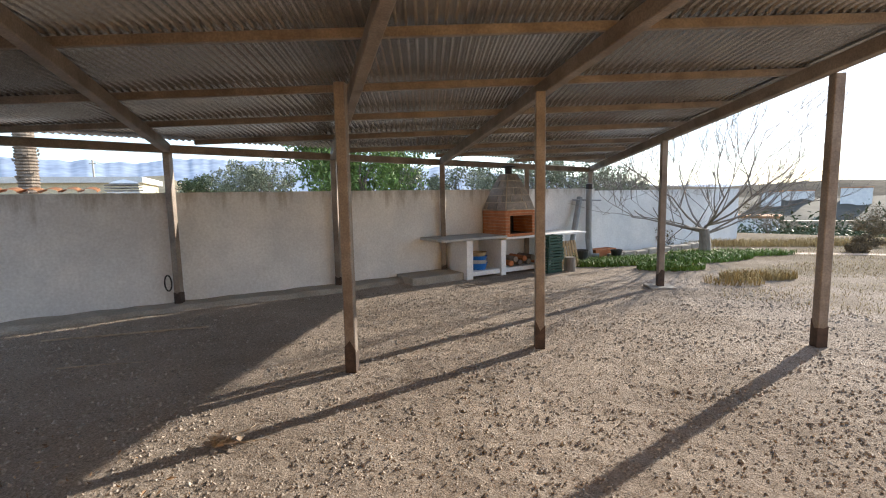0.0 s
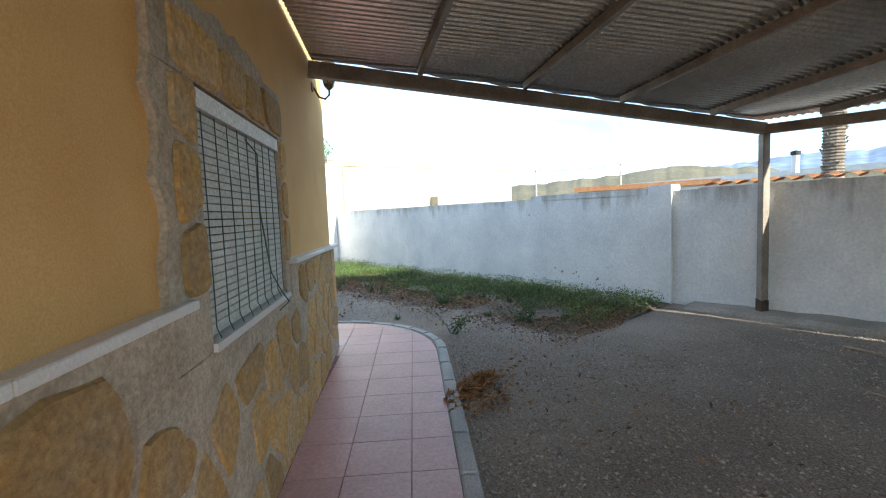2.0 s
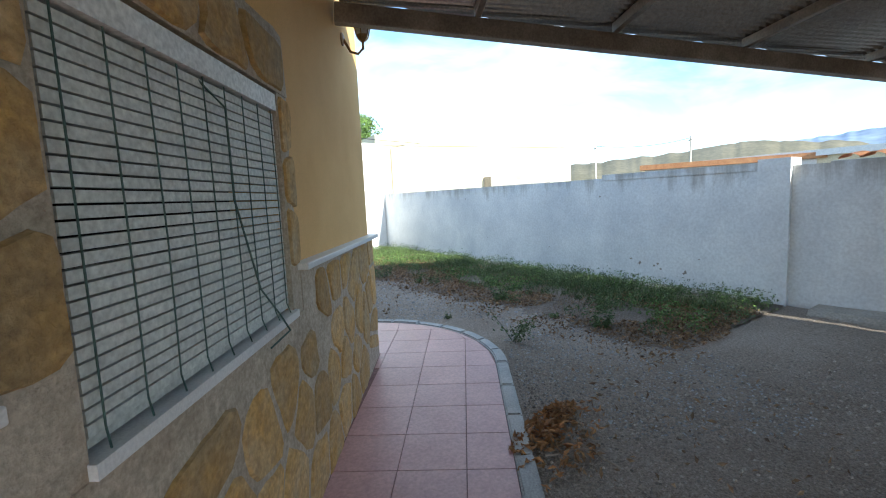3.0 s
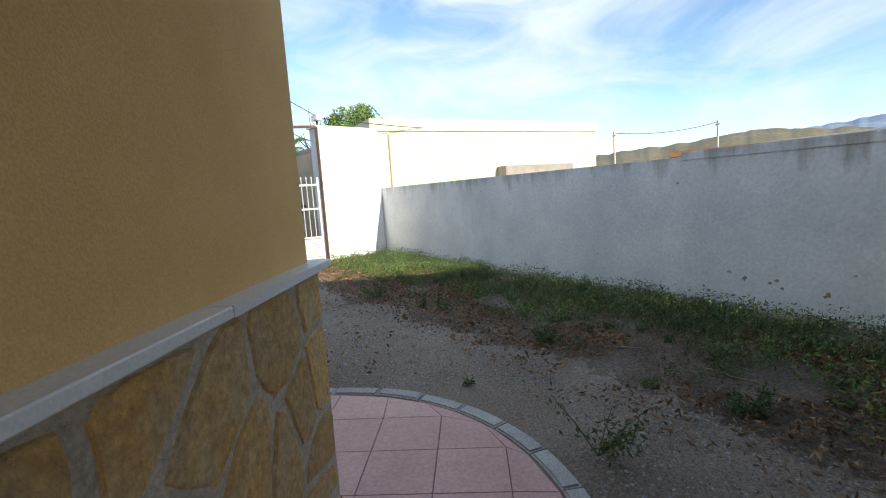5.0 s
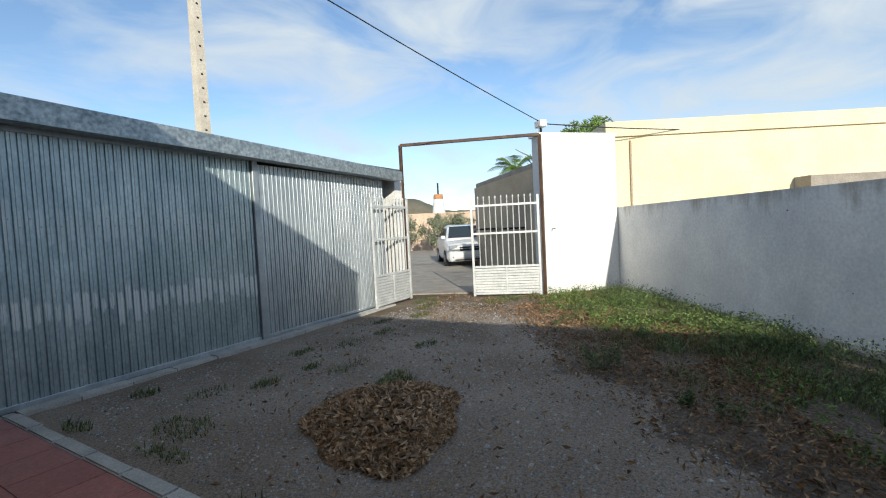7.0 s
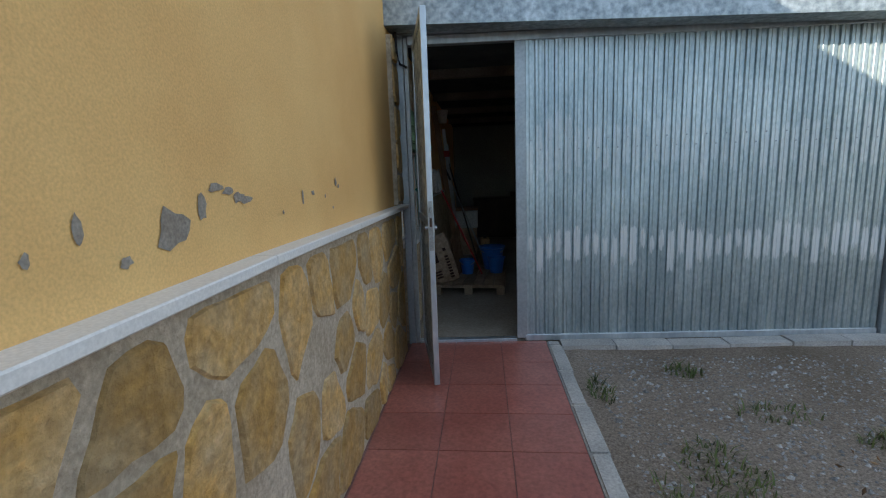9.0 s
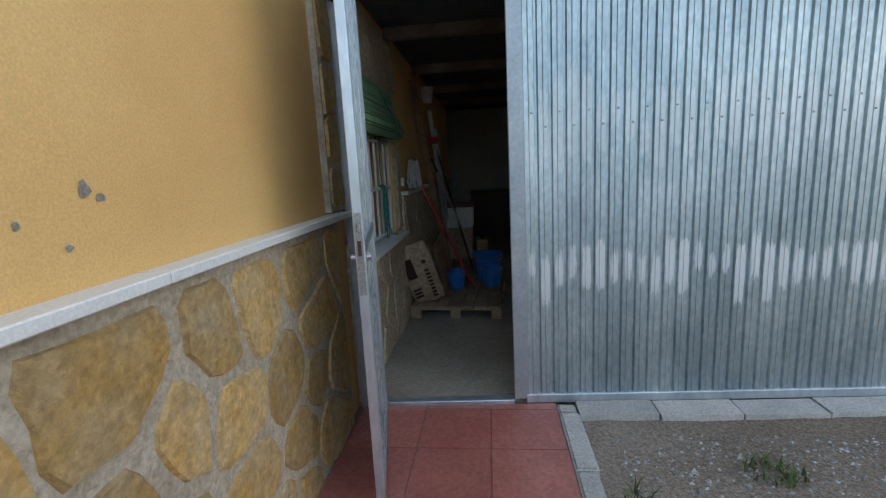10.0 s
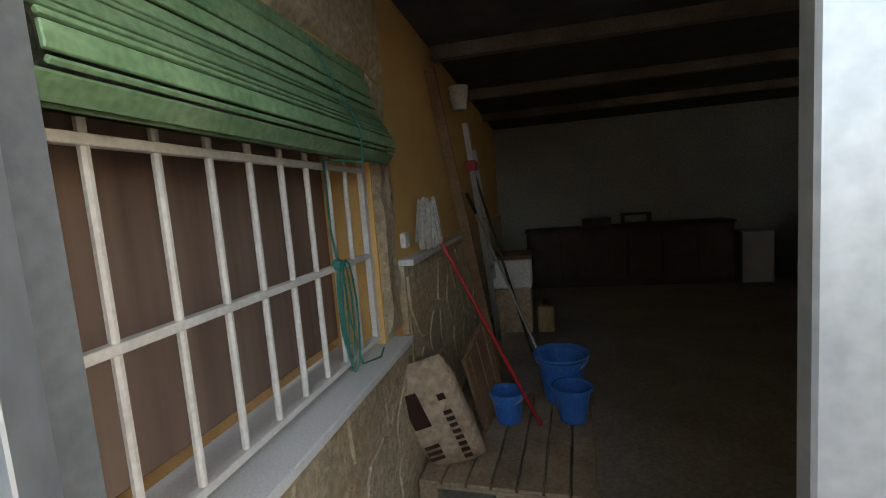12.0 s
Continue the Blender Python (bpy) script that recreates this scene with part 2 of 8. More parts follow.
def part(name, bm, material, parent=None, label="", smooth=False):
    ob = mesh_ob(name, bm, material, smooth)
    if parent is not None:
        ob.parent = parent
        ob.matrix_parent_inverse = Matrix.Identity(4)
    if label:
        tagged(ob, label)
    return ob


def thing(name, label, category, group="", kind="", at=None):
    ob = new(name)
    ob.empty_display_size = 0.1
    if at is not None:
        ob.matrix_basis = at
    return tagged(ob, label, category, group, kind)


def setting(name, bm, material, label, category, smooth=False):
    return tagged(mesh_ob(name, bm, material, smooth), label, category, "", "structure")


def B(*boxes, bevel=0.0, m=None, seg=1):
    """One bmesh of boxes (x0, y0, z0, x1, y1, z1)."""
    bm = bmesh.new()
    for x0, y0, z0, x1, y1, z1 in boxes:
        r = bmesh.ops.create_cube(bm, size=1.0, matrix=Matrix.Translation(((x0 + x1) / 2, (y0 + y1) / 2, (z0 + z1) / 2)) @ Matrix.Diagonal((abs(x1 - x0), abs(y1 - y0), abs(z1 - z0), 1)))
    if bevel:
        bmesh.ops.bevel(bm, geom=bm.edges[:], offset=bevel, segments=seg, affect="EDGES", profile=0.5)
    if m is not None:
        bmesh.ops.transform(bm, matrix=m, verts=bm.verts)
    return bm


def beam(a, b, w, h, bevel=0.0, up=(0, 0, 1), bm=None):
    """A box from a to b, w wide and h high round that axis."""
    a, b = Vector(a), Vector(b)
    d = b - a
    z = d.normalized()
    x = Vector(up).cross(z)
    if x.length < 1e-4:
        x = Vector((1, 0, 0))
    x.normalize()
    y = z.cross(x)
    m = Matrix((x, y, z)).transposed().to_4x4()
    m.translation = (a + b) / 2
    own = bm is None
    bm = bmesh.new() if own else bm
    r = bmesh.ops.create_cube(bm, size=1.0, matrix=m @ Matrix.Diagonal((w, h, d.length, 1)))
    if bevel:
        es = list({e for v in r["verts"] for e in v.link_edges})
        bmesh.ops.bevel(bm, geom=es, offset=bevel, segments=1, affect="EDGES", profile=0.5)
    return bm


def tube(points, radius, sides=8, bm=None, taper=None, caps=True):
    """A tube along points; taper gives the radius at its end."""
    bm = bmesh.new() if bm is None else bm
    pts = [Vector(p) for p in points]
    rings = []
    ref = Vector((0.13, 0.37, 0.92)).normalized()
    for i, p in enumerate(pts):
        d = (pts[min(i + 1, len(pts) - 1)] - pts[max(i - 1, 0)]).normalized()
        u = d.cross(ref)
        if u.length < 0.05:
            u = d.cross(Vector((1, 0, 0)))
        u.normalize()
        v = d.cross(u)
        k = i / max(1, len(pts) - 1)
        r = radius if taper is None else radius + (taper - radius) * k
        rings.append([bm.verts.new(p + u * (r * math.cos(2 * math.pi * j / sides)) + v * (r * math.sin(2 * math.pi * j / sides))) for j in range(sides)])
    for a, b in zip(rings, rings[1:]):
        for j in range(sides):
            bm.faces.new((a[j], a[(j + 1) % sides], b[(j + 1) % sides], b[j]))
    if caps:
        bm.faces.new(rings[0][::-1])
        bm.faces.new(rings[-1])
    return bm


def prism(outline, z0, z1, bm=None):
    """An upright prism on an outline of (x, y)."""
    bm = bmesh.new() if bm is None else bm
    lo = [bm.verts.new((x, y, z0)) for x, y in outline]
    hi = [bm.verts.new((x, y, z1)) for x, y in outline]
    n = len(outline)
    bm.faces.new(lo[::-1])
    bm.faces.new(hi)
    for i in range(n):
        bm.faces.new((lo[i], lo[(i + 1) % n], hi[(i + 1) % n], hi[i]))
    bmesh.ops.recalc_face_normals(bm, faces=bm.faces)
    return bm


def lathe(profile, sides=20, bm=None, at=(0, 0, 0), closed=False):
    """A turned shape from (radius, z) pairs."""
    bm = bmesh.new() if bm is None else bm
    rings = []
    for r, z in profile:
        if r < 1e-5:
            rings.append([bm.verts.new((at[0], at[1], at[2] + z))])
        else:
            rings.append([bm.verts.new((at[0] + r * math.cos(2 * math.pi * j / sides), at[1] + r * math.sin(2 * math.pi * j / sides), at[2] + z)) for j in range(sides)])
    for a, b in zip(rings, rings[1:]):
        for j in range(sides):
            k = (j + 1) % sides
            if len(a) == 1 and len(b) > 1:
                bm.faces.new((a[0], b[j], b[k]))
            elif len(b) == 1 and len(a) > 1:
                bm.faces.new((a[j], a[k], b[0]))
            elif len(a) > 1:
                bm.faces.new((a[j], a[k], b[k], b[j]))
    bmesh.ops.recalc_face_normals(bm, faces=bm.faces)
    return bm


def lerp(a, b, k):
    return tuple(p + (q - p) * k for p, q in zip(a, b))


# ---- plan ----
CORNER = (-5.12, 0.37)          # north-west corner of the house
NSLOPE = 0.042                 # lean of the north wall
def north_y(x):
    return CORNER[1] + NSLOPE * (x - CORNER[0])


HOUSE_H = 3.45
SILL_Z = 1.285
EAST_END = 0.05
GAR_Y = -4.78                   # front of the garage at the house
GAR_SLOPE = 0.045
def gar_y(x):
    return GAR_Y + GAR_SLOPE * (x + 5.12)


GAR_W = -12.75                  # west end of the garage
NWP = Vector((-5.52, 5.97, 0))  # north-west post of the canopy
WDIR = Vector((0.813, 0.582, 0))  # run of the yard's north wall
WNOR = Vector((0.582, -0.813, 0))
def along(s, off=0.0, z=0.0):
    p = NWP + WDIR * s - WNOR * off
    return (p.x, p.y, z)


def canopy_z(x, y):
    """Underside of the rafters."""
    return 3.03 + 0.03 * x - 0.075 * y


# ---- ground ----
def ground_z(x, y):
    h = 0.012 * noise.noise((x * 0.9, y * 0.9, 0.0)) + 0.007 * noise.noise((x * 4.0, y * 4.0, 3.0)) + 0.006 * noise.noise((x * 9.0, y * 9.0, 5.0))
    if -6 < x < 7 and 1.8 < y < 9:
        raked = min(1.0, max(0.0, 0.5 + 0.35 * (x + 1.5)), (y - 1.8) * 2, (9 - y) * 2, (7 - x) * 2)
        crumb = 0.6 * noise.noise((x * 15.0, y * 22.0, 8.0)) + 0.9 * noise.noise((x * 31.0, y * 36.0, 2.0))
        h += raked * (0.011 * crumb + 0.008 * noise.noise((x * 3.0, y * 8.0, 6.0)))
    away = math.hypot(x, y - 3)
    valley = max(0.0, min(1.0, (x + 0.35 * (y - 3)) * 0.05)) * max(0.0, min(1.0, (y - 8) * 0.1))
    return h - 0.03 * min(max(0.0, away - 22), 60) - 0.055 * valley * min(max(0.0, away - 20), 95)


def grid_sheet(xs, ys, f):
    bm = bmesh.new()
    vs = [[bm.verts.new((x, y, f(x, y))) for x in xs] for y in ys]
    for r0, r1 in zip(vs, vs[1:]):
        for i in range(len(xs) - 1):
            bm.faces.new((r0[i], r0[i + 1], r1[i + 1], r1[i]))
    return bm


near_x = [-15 + 0.09 * i for i in range(100)] + [-6 + 0.03 * i for i in range(400)] + [6 + 0.09 * i for i in range(25)]
near_y = [-5 + 0.09 * i for i in range(75)] + [1.75 + 0.028 * i for i in range(190)] + [7.07 + 0.05 * i for i in range(60)] + [10.07 + 0.09 * i for i in range(45)]
xs = [-3000, -900, -300, -120, -60, -40, -30, -24, -20, -17] + near_x + [10, 13, 17, 22, 30, 45, 70, 120, 300, 900, 3000]
ys = [-3000, -900, -300, -120, -60, -40, -25, -18, -12, -9] + near_y + [16, 19, 23, 28, 36, 50, 75, 120, 300, 900, 3000]
setting("ground", grid_sheet(xs, ys, ground_z), M_GROUND, "grey-brown gravelly earth of the yard, raked and dry", "ground", True)

# ---- house ----
IN_S = -12.4                    # south end of the garage's inside
WIN = (-2.78, -1.55)            # north window, x range
WZ = (1.08, 2.06)


def leaning_wall(x0, x1, z0, z1, thick=0.3, proud=0.0, bm=None):
    return prism([(x0, north_y(x0) + proud), (x0, north_y(x0) - thick), (x1, north_y(x1) - thick), (x1, north_y(x1) + proud)], z0, z1, bm)


bm = leaning_wall(CORNER[0], WIN[0], 0, HOUSE_H)
leaning_wall(WIN[1], EAST_END, 0, HOUSE_H, bm=bm)
leaning_wall(WIN[0], WIN[1], 0, WZ[0], bm=bm)
leaning_wall(WIN[0], WIN[1], WZ[1], HOUSE_H, bm=bm)
setting("wall_north", bm, M_OCHRE, "ochre rendered house wall", "wall")
IWIN = (-6.33, -4.81)           # window inside the garage, y range
IWZ = (0.92, 2.18)
X = CORNER[0]


def roof_at(y):
    """Top of the house wall, which climbs towards the south."""
    return HOUSE_H + 0.145 * max(0.0, min(6.0, CORNER[1] - y))


bm = B((X, -12.4, 0, X + 0.3, IWIN[0], 3.3), (X, IWIN[0], 0, X + 0.3, IWIN[1], IWZ[0]), (X, IWIN[0], IWZ[1], X + 0.3, IWIN[1], 3.3), (X, IWIN[1], 0, X + 0.3, CORNER[1] - 0.3, 3.3))
side = [(CORNER[1] - 0.3, 3.3), (CORNER[1] - 0.3, roof_at(CORNER[1] - 0.3)), (-5.63, roof_at(-5.63)), (-12.4, roof_at(-12.4)), (-12.4, 3.3)]
f0, f1 = [bm.verts.new((X, y, z)) for y, z in side], [bm.verts.new((X + 0.3, y, z)) for y, z in side]
bm.faces.new(f0)
bm.faces.new(f1[::-1])
for k in range(5):
    bm.faces.new((f0[k], f1[k], f1[(k + 1) % 5], f0[(k + 1) % 5]))
bmesh.ops.recalc_face_normals(bm, faces=bm.faces)
setting("wall_west", bm, M_OCHRE, "ochre rendered house wall with flaking patches above the sill", "wall")
# closing walls, roof
setting("wall_east", B((EAST_END, -2.0, 0, EAST_END + 0.3, north_y(EAST_END) - 0.3, HOUSE_H), (EAST_END + 0.3, -2.0, 0, 7.0, -1.7, HOUSE_H), (7.0, IN_S, 0, 7.3, -1.7, HOUSE_H)), M_OCHRE, "plain ochre rendered wall of the porch recess", "wall")
bm = bmesh.new()
for z in (0.0, 0.16):
    for x in (X - 0.03, EAST_END):
        for y in (CORNER[1] + 0.02, -5.63, IN_S):
            bm.verts.new((x, y, roof_at(y) + z))
bmesh.ops.convex_hull(bm, input=bm.verts)
setting("roof", bm, M_CONC, "sloping roof slab of the house", "roof")
setting("roof_porch", B((EAST_END + 0.01, IN_S, HOUSE_H, 7.2, -1.75, HOUSE_H + 0.2)), M_CONC, "flat roof slab behind the porch", "roof")
setting("wall_south", B((-13.0, IN_S - 0.3, 0, 7.3, IN_S, HOUSE_H)), M_PLASTER, "pale plaster wall closing the garage", "wall")

# ---- yard wall ----
def wall_run(p, q, z0, z1, thick):
    p, q = Vector(p), Vector(q)
    d = (q - p).normalized()
    n = Vector((-d.y, d.x))
    return prism([tuple(p), tuple(q), tuple(q + n * thick), tuple(p + n * thick)], z0, z1)


a0, a1 = along(-0.85, 0.12), along(11.9, 0.12)
setting("wall_yard", wall_run(a0[:2], a1[:2], -0.1, 1.78, 0.2), M_WALL_OLD, "whitewashed yard wall behind the canopy posts", "wall")
W_END = (-15.5, -1.25)
setting("wall_lane", wall_run(W_END, a0[:2], -0.1, 1.76, 0.2), M_WALL_OLD, "whitewashed boundary wall, stained at its foot", "wall")
a2 = along(19.0, 0.12)
setting("wall_garden", wall_run(a1[:2], a2[:2], -0.3, 1.72, 0.2), M_WALL_OLD, "whitewashed garden wall beyond the canopy", "wall")

# ---- canopy ----
canopy = thing("canopy", "open lean-to canopy of brown steel and corrugated sheet", "canopy", kind="structure")
POSTS = [along(s) for s in (0.0, 2.47, 5.0, 7.25, 9.5)] + [(3.93, 12.84, 0), (-0.1, 4.95, 0), (1.75, 5.65, 0), (4.62, 5.74, 0), (4.22, 8.9, 0)]
M_FOOT = surface("rusted_foot", (0.035, 0.022, 0.016), (0.09, 0.055, 0.04), 0.75, 0.1, 9.0, 80.0, 0.4, 0.004)


def rust_coat(x, y):
    """A thin coat of rust round a post's foot, with a ragged upper edge."""
    bm = bmesh.new()
    ring = [(sx * 0.0525, sy * 0.0525) for sx, sy in ((-1, -1), (0, -1), (1, -1), (1, 0), (1, 1), (0, 1), (-1, 1), (-1, 0))]
    lo = [bm.verts.new((x + a, y + b, -0.05)) for a, b in ring]
    hi = [bm.verts.new((x + a, y + b, 0.24 + 0.14 * noise.noise((x * 3 + a * 30, y * 3 + b * 30, 1.0)))) for a, b in ring]
    inner = [bm.verts.new((x + a * 0.96, y + b * 0.96, v.co.z)) for (a, b), v in zip(ring, hi)]
    for k in range(8):
        j = (k + 1) % 8
        bm.faces.new((lo[k], lo[j], hi[j], hi[k]))
        bm.faces.new((hi[k], hi[j], inner[j], inner[k]))
    return bm


for x, y, z in POSTS:
    post = part("post", B((x - 0.05, y - 0.05, -0.1, x + 0.05, y + 0.05, canopy_z(x, y)), bevel=0.008), M_STEEL, canopy)
    part("rusty_foot", rust_coat(x, y), M_FOOT, post, "dark rusted foot")
def cz(p, up=0.0):
    return (p[0], p[1], canopy_z(p[0], p[1]) + up)


SW = (-4.2, north_y(-4.2) + 0.02)
SE = (4.95, 0.9)
RAFT = [(POSTS[0], SW), (POSTS[1], (-0.5, north_y(-0.5) + 0.02)), (POSTS[2], (1.72, 0.8)), (POSTS[3], (3.4, 0.9)), (POSTS[5], SE)]
for p, q in RAFT:
    part("rafter", beam(cz(p, 0.07), cz(q, 0.07), 0.1, 0.14, 0.008), M_STEEL, canopy)
part("eave_beam", beam(cz(POSTS[0], 0.06), cz(POSTS[5], 0.06), 0.1, 0.12, 0.008), M_STEEL, canopy)
PURLINS = [((1.9, 11.28), (3.95, 11.56)), ((0.25, 10.06), (4.08, 10.56)), ((-1.36, 8.98), (4.25, 9.7)), ((-3.2, 7.62), (4.4, 8.52)), ((-5.0, 6.26), (4.5, 7.4)), ((-5.3, 5.1), (4.62, 6.2)), ((-4.98, 3.8), (4.72, 4.97)), ((-4.68, 2.6), (4.82, 3.76)), ((-4.42, 1.48), (4.9, 2.58)), ((-0.3, 0.78), (4.95, 1.42))]
for p, q in PURLINS:
    part("purlin", beam(cz(p, 0.175), cz(q, 0.175), 0.05, 0.075, 0.004), M_STEEL, canopy)
OUT = [Vector(POSTS[0][:2]) + Vector((-0.2, 0.08)), Vector(POSTS[5][:2]) + Vector((0.3, 0.12)), Vector(SE) + Vector((0.3, 0)), Vector((EAST_END, north_y(EAST_END) + 0.03)), Vector(SW) + Vector((-0.18, 0))]
UD, VD = Vector((0.993, 0.119)), Vector((0.119, -0.993))


def across(u):
    """Where the line at u along the purlins enters and leaves the roof's outline."""
    cut = []
    for a, b in zip(OUT, OUT[1:] + OUT[:1]):
        ua, ub = a.dot(UD) - u, b.dot(UD) - u
        if ua * ub < 0:
            p = a + (b - a) * (ua / (ua - ub))
            cut.append(p.dot(VD))
    return (min(cut), max(cut)) if len(cut) > 1 else None


bm = bmesh.new()
u_lo, u_hi = min(p.dot(UD) for p in OUT), max(p.dot(UD) for p in OUT)
before = None
step = 0.0127
for i in range(1, int((u_hi - u_lo) / step)):
    u = u_lo + i * step
    got = across(u)
    if got is None:
        before = None
        continue
    wave = 0.02 * math.sin(2 * math.pi * i / 6 + 0.5)
    line = []
    for k in range(9):
        v = got[0] + (got[1] - got[0]) * k / 8
        p = UD * u + VD * v
        sag = 0.006 * noise.noise((p.x * 0.5, p.y * 0.5, 7.0))
        line.append(bm.verts.new(cz(p, 0.234 + wave + sag)))
    if before:
        for a, b, c, d in zip(before, line, line[1:], before[1:]):
            bm.faces.new((a, b, c, d))
    before = line
part("roof_sheet", bm, M_SHEET, canopy, "grey corrugated metal sheets")

# ---- garage ----
setting("wall_garage_west", prism([(GAR_W, gar_y(GAR_W)), (GAR_W, IN_S), (GAR_W - 0.25, IN_S), (GAR_W - 0.25, gar_y(GAR_W))], -0.05, 2.62), M_WALL, "white rendered end wall of the garage", "wall")
setting("ceiling", prism([(X - 0.004, gar_y(X) + 0.02), (GAR_W - 0.2, gar_y(GAR_W) + 0.02), (GAR_W - 0.2, IN_S), (X - 0.004, IN_S)], 2.7, 2.78), M_CEIL_SHADE, "sheet roof of the garage with its dimness put into the colour", "ceiling")
setting("floor_garage", prism([(X, gar_y(X) - 0.03), (GAR_W, gar_y(GAR_W) - 0.03), (GAR_W, IN_S), (X, IN_S)], -0.05, 0.03), M_GFLOOR, "dusty concrete garage floor", "floor")

# ---- more materials ----
M_CORD = plain("green_cord", (0.07, 0.12, 0.1), 0.7)
M_SLAT = surface("blind_slat", (0.6, 0.61, 0.57), (0.68, 0.68, 0.63), 0.7, 0, 4.0, 60.0, 0.1, 0.002, rnd=0.06)
# Near-black fill: the shade of the room behind the blind, put into colour.
M_ROOM_SHADE = plain("room_shade", (0.02, 0.018, 0.016), 0.9)
M_BRONZE = surface("aged_brass", (0.2, 0.12, 0.05), (0.34, 0.22, 0.1), 0.45, 0.7, 10.0, 90.0, 0.1, 0.002)
M_FROST = plain("frosted_glass", (0.6, 0.58, 0.52), 0.25)
M_FASCIA = surface("spangled_zinc", (0.3, 0.35, 0.38), (0.5, 0.55, 0.58), 0.42, 0.6, 9.0, 24.0, 0.05, 0.002, third=(0.5, 0.53, 0.55))
M_GATEWHITE = surface("weathered_white_steel", (0.55, 0.57, 0.58), (0.72, 0.74, 0.74), 0.5, 0.2, 5.0, 60.0, 0.1, 0.002)
M_RUST = surface("rusty_brown_steel", (0.06, 0.035, 0.025), (0.13, 0.075, 0.05), 0.6, 0.3, 6.0, 60.0, 0.1, 0.002)
M_FLAKE = surface("bared_render", (0.25, 0.21, 0.17), (0.36, 0.32, 0.27), 0.95, 0, 20.0, 120.0, 0.6, 0.006)
M_BEIGE = surface("beige_render", (0.4, 0.32, 0.23), (0.5, 0.41, 0.3), 0.9, 0, 1.0, 30.0, 0.2, 0.01)
M_PINK = surface("pink_render", (0.55, 0.4, 0.3), (0.66, 0.5, 0.38), 0.9, 0, 0.6, 10.0, 0.2, 0.02)
M_BARS = plain("black_iron", (0.03, 0.03, 0.035), 0.5, 0.3)
M_GLASS_DK = plain("dark_glass", (0.03, 0.045, 0.06), 0.08)
M_CARWHITE = plain("white_car_paint", (0.78, 0.79, 0.8), 0.22)
M_TYRE = plain("tyre_rubber", (0.02, 0.02, 0.02), 0.85)
M_RIM = plain("alloy", (0.4, 0.41, 0.42), 0.35, 0.8)
M_LIGHT = plain("headlamp_glass", (0.55, 0.58, 0.6), 0.1, 0.4)
M_POLE = surface("pole_concrete", (0.55, 0.5, 0.42), (0.66, 0.61, 0.52), 0.9, 0, 2.0, 40.0, 0.3, 0.006)
M_CABLE = plain("black_cable", (0.02, 0.02, 0.022), 0.6)
M_TERRA = surface("terracotta_roof", (0.45, 0.2, 0.09), (0.58, 0.3, 0.14), 0.85, 0, 4.0, 40.0, 0.4, 0.01)

rng = random.Random(11)


def cut_cell(poly, a, b, gap):
    """Keeps the side of a polygon that is nearer to a than to b, short of half a joint."""
    d = Vector(b) - Vector(a)
    ln = d.length
    d /= ln
    reach = ln / 2 - gap / 2
    out = []
    for p, q in zip(poly, poly[1:] + poly[:1]):
        sp_, sq = (p - a).dot(d) - reach, (q - a).dot(d) - reach
        if sp_ <= 0:
            out.append(p)
        if sp_ * sq < 0:
            out.append(p + (q - p) * (sp_ / (sp_ - sq)))
    return out


def flagstones(parent, origin, u, n, width, height, cw, ch, material, proud=0.012, keep=None, seed=1, gap=0.022):
    """Irregular flat stones let into the mortar of a wall; u runs along it, n out of it."""
    r = random.Random(seed)
    o, u, n = Vector(origin), Vector(u), Vector(n)
    z = Vector((0, 0, 1))
    nx, ny = max(1, round(width / cw)), max(1, round(height / ch))
    seeds = []
    for j in range(ny):
        for i in range(nx):
            seeds.append(Vector(((i + 0.5 + r.uniform(-0.45, 0.45) + (0.25 if j % 2 else -0.25) * (nx > 1)) * width / nx, (j + 0.5 + r.uniform(-0.42, 0.42)) * height / ny)))
    for c in seeds:
        if keep and not keep(c.x, c.y) or len(seeds) > 20 and r.random() < 0.03:
            continue
        cell = [Vector((0, 0)), Vector((width, 0)), Vector((width, height)), Vector((0, height))]
        wide = gap * r.uniform(0.5, 1.7)
        for other in seeds:
            if other is not c and (other - c).length < 4 * max(cw, ch) and len(cell) > 2:
                cell = cut_cell(cell, c, other, wide)
        if len(cell) < 3:
            continue
        per = [(q - p).length for p, q in zip(cell, cell[1:] + cell[:1])]
        m, total = 15, sum(per)
        raw = []
        for k in range(m):
            d, e = total * (k + 0.5) / m, 0
            while d > per[e]:
                d -= per[e]
                e += 1
            raw.append(cell[e].lerp(cell[(e + 1) % len(cell)], d / per[e]))
        mid_p = sum(raw, Vector((0, 0))) / m
        pts = []
        for k in range(m):
            q = raw[k] * 0.86 + (raw[k - 1] + raw[(k + 1) % m]) * 0.07
            pts.append(mid_p + (q - mid_p) * r.uniform(0.93, 1.05))
        bm = bmesh.new()
        tilt = r.uniform(-0.03, 0.03), r.uniform(-0.03, 0.03)
        base = [bm.verts.new(o + u * p.x + z * p.y - n * 0.004) for p in pts]
        top = []
        for p in pts:
            q = mid_p + (p - mid_p) * r.uniform(0.91, 0.96)
            top.append(bm.verts.new(o + u * q.x + z * q.y + n * (proud * r.uniform(0.75, 1.1) + tilt[0] * (q.x - mid_p.x) + tilt[1] * (q.y - mid_p.y))))
        mid = bm.verts.new(o + u * mid_p.x + z * mid_p.y + n * proud * r.uniform(0.85, 1.15))
        for k in range(m):
            bm.faces.new((base[k], base[(k + 1) % m], top[(k + 1) % m], top[k]))
            bm.faces.new((top[k], top[(k + 1) % m], mid))
        bmesh.ops.recalc_face_normals(bm, faces=bm.faces)
        part("stone", bm, material, parent)


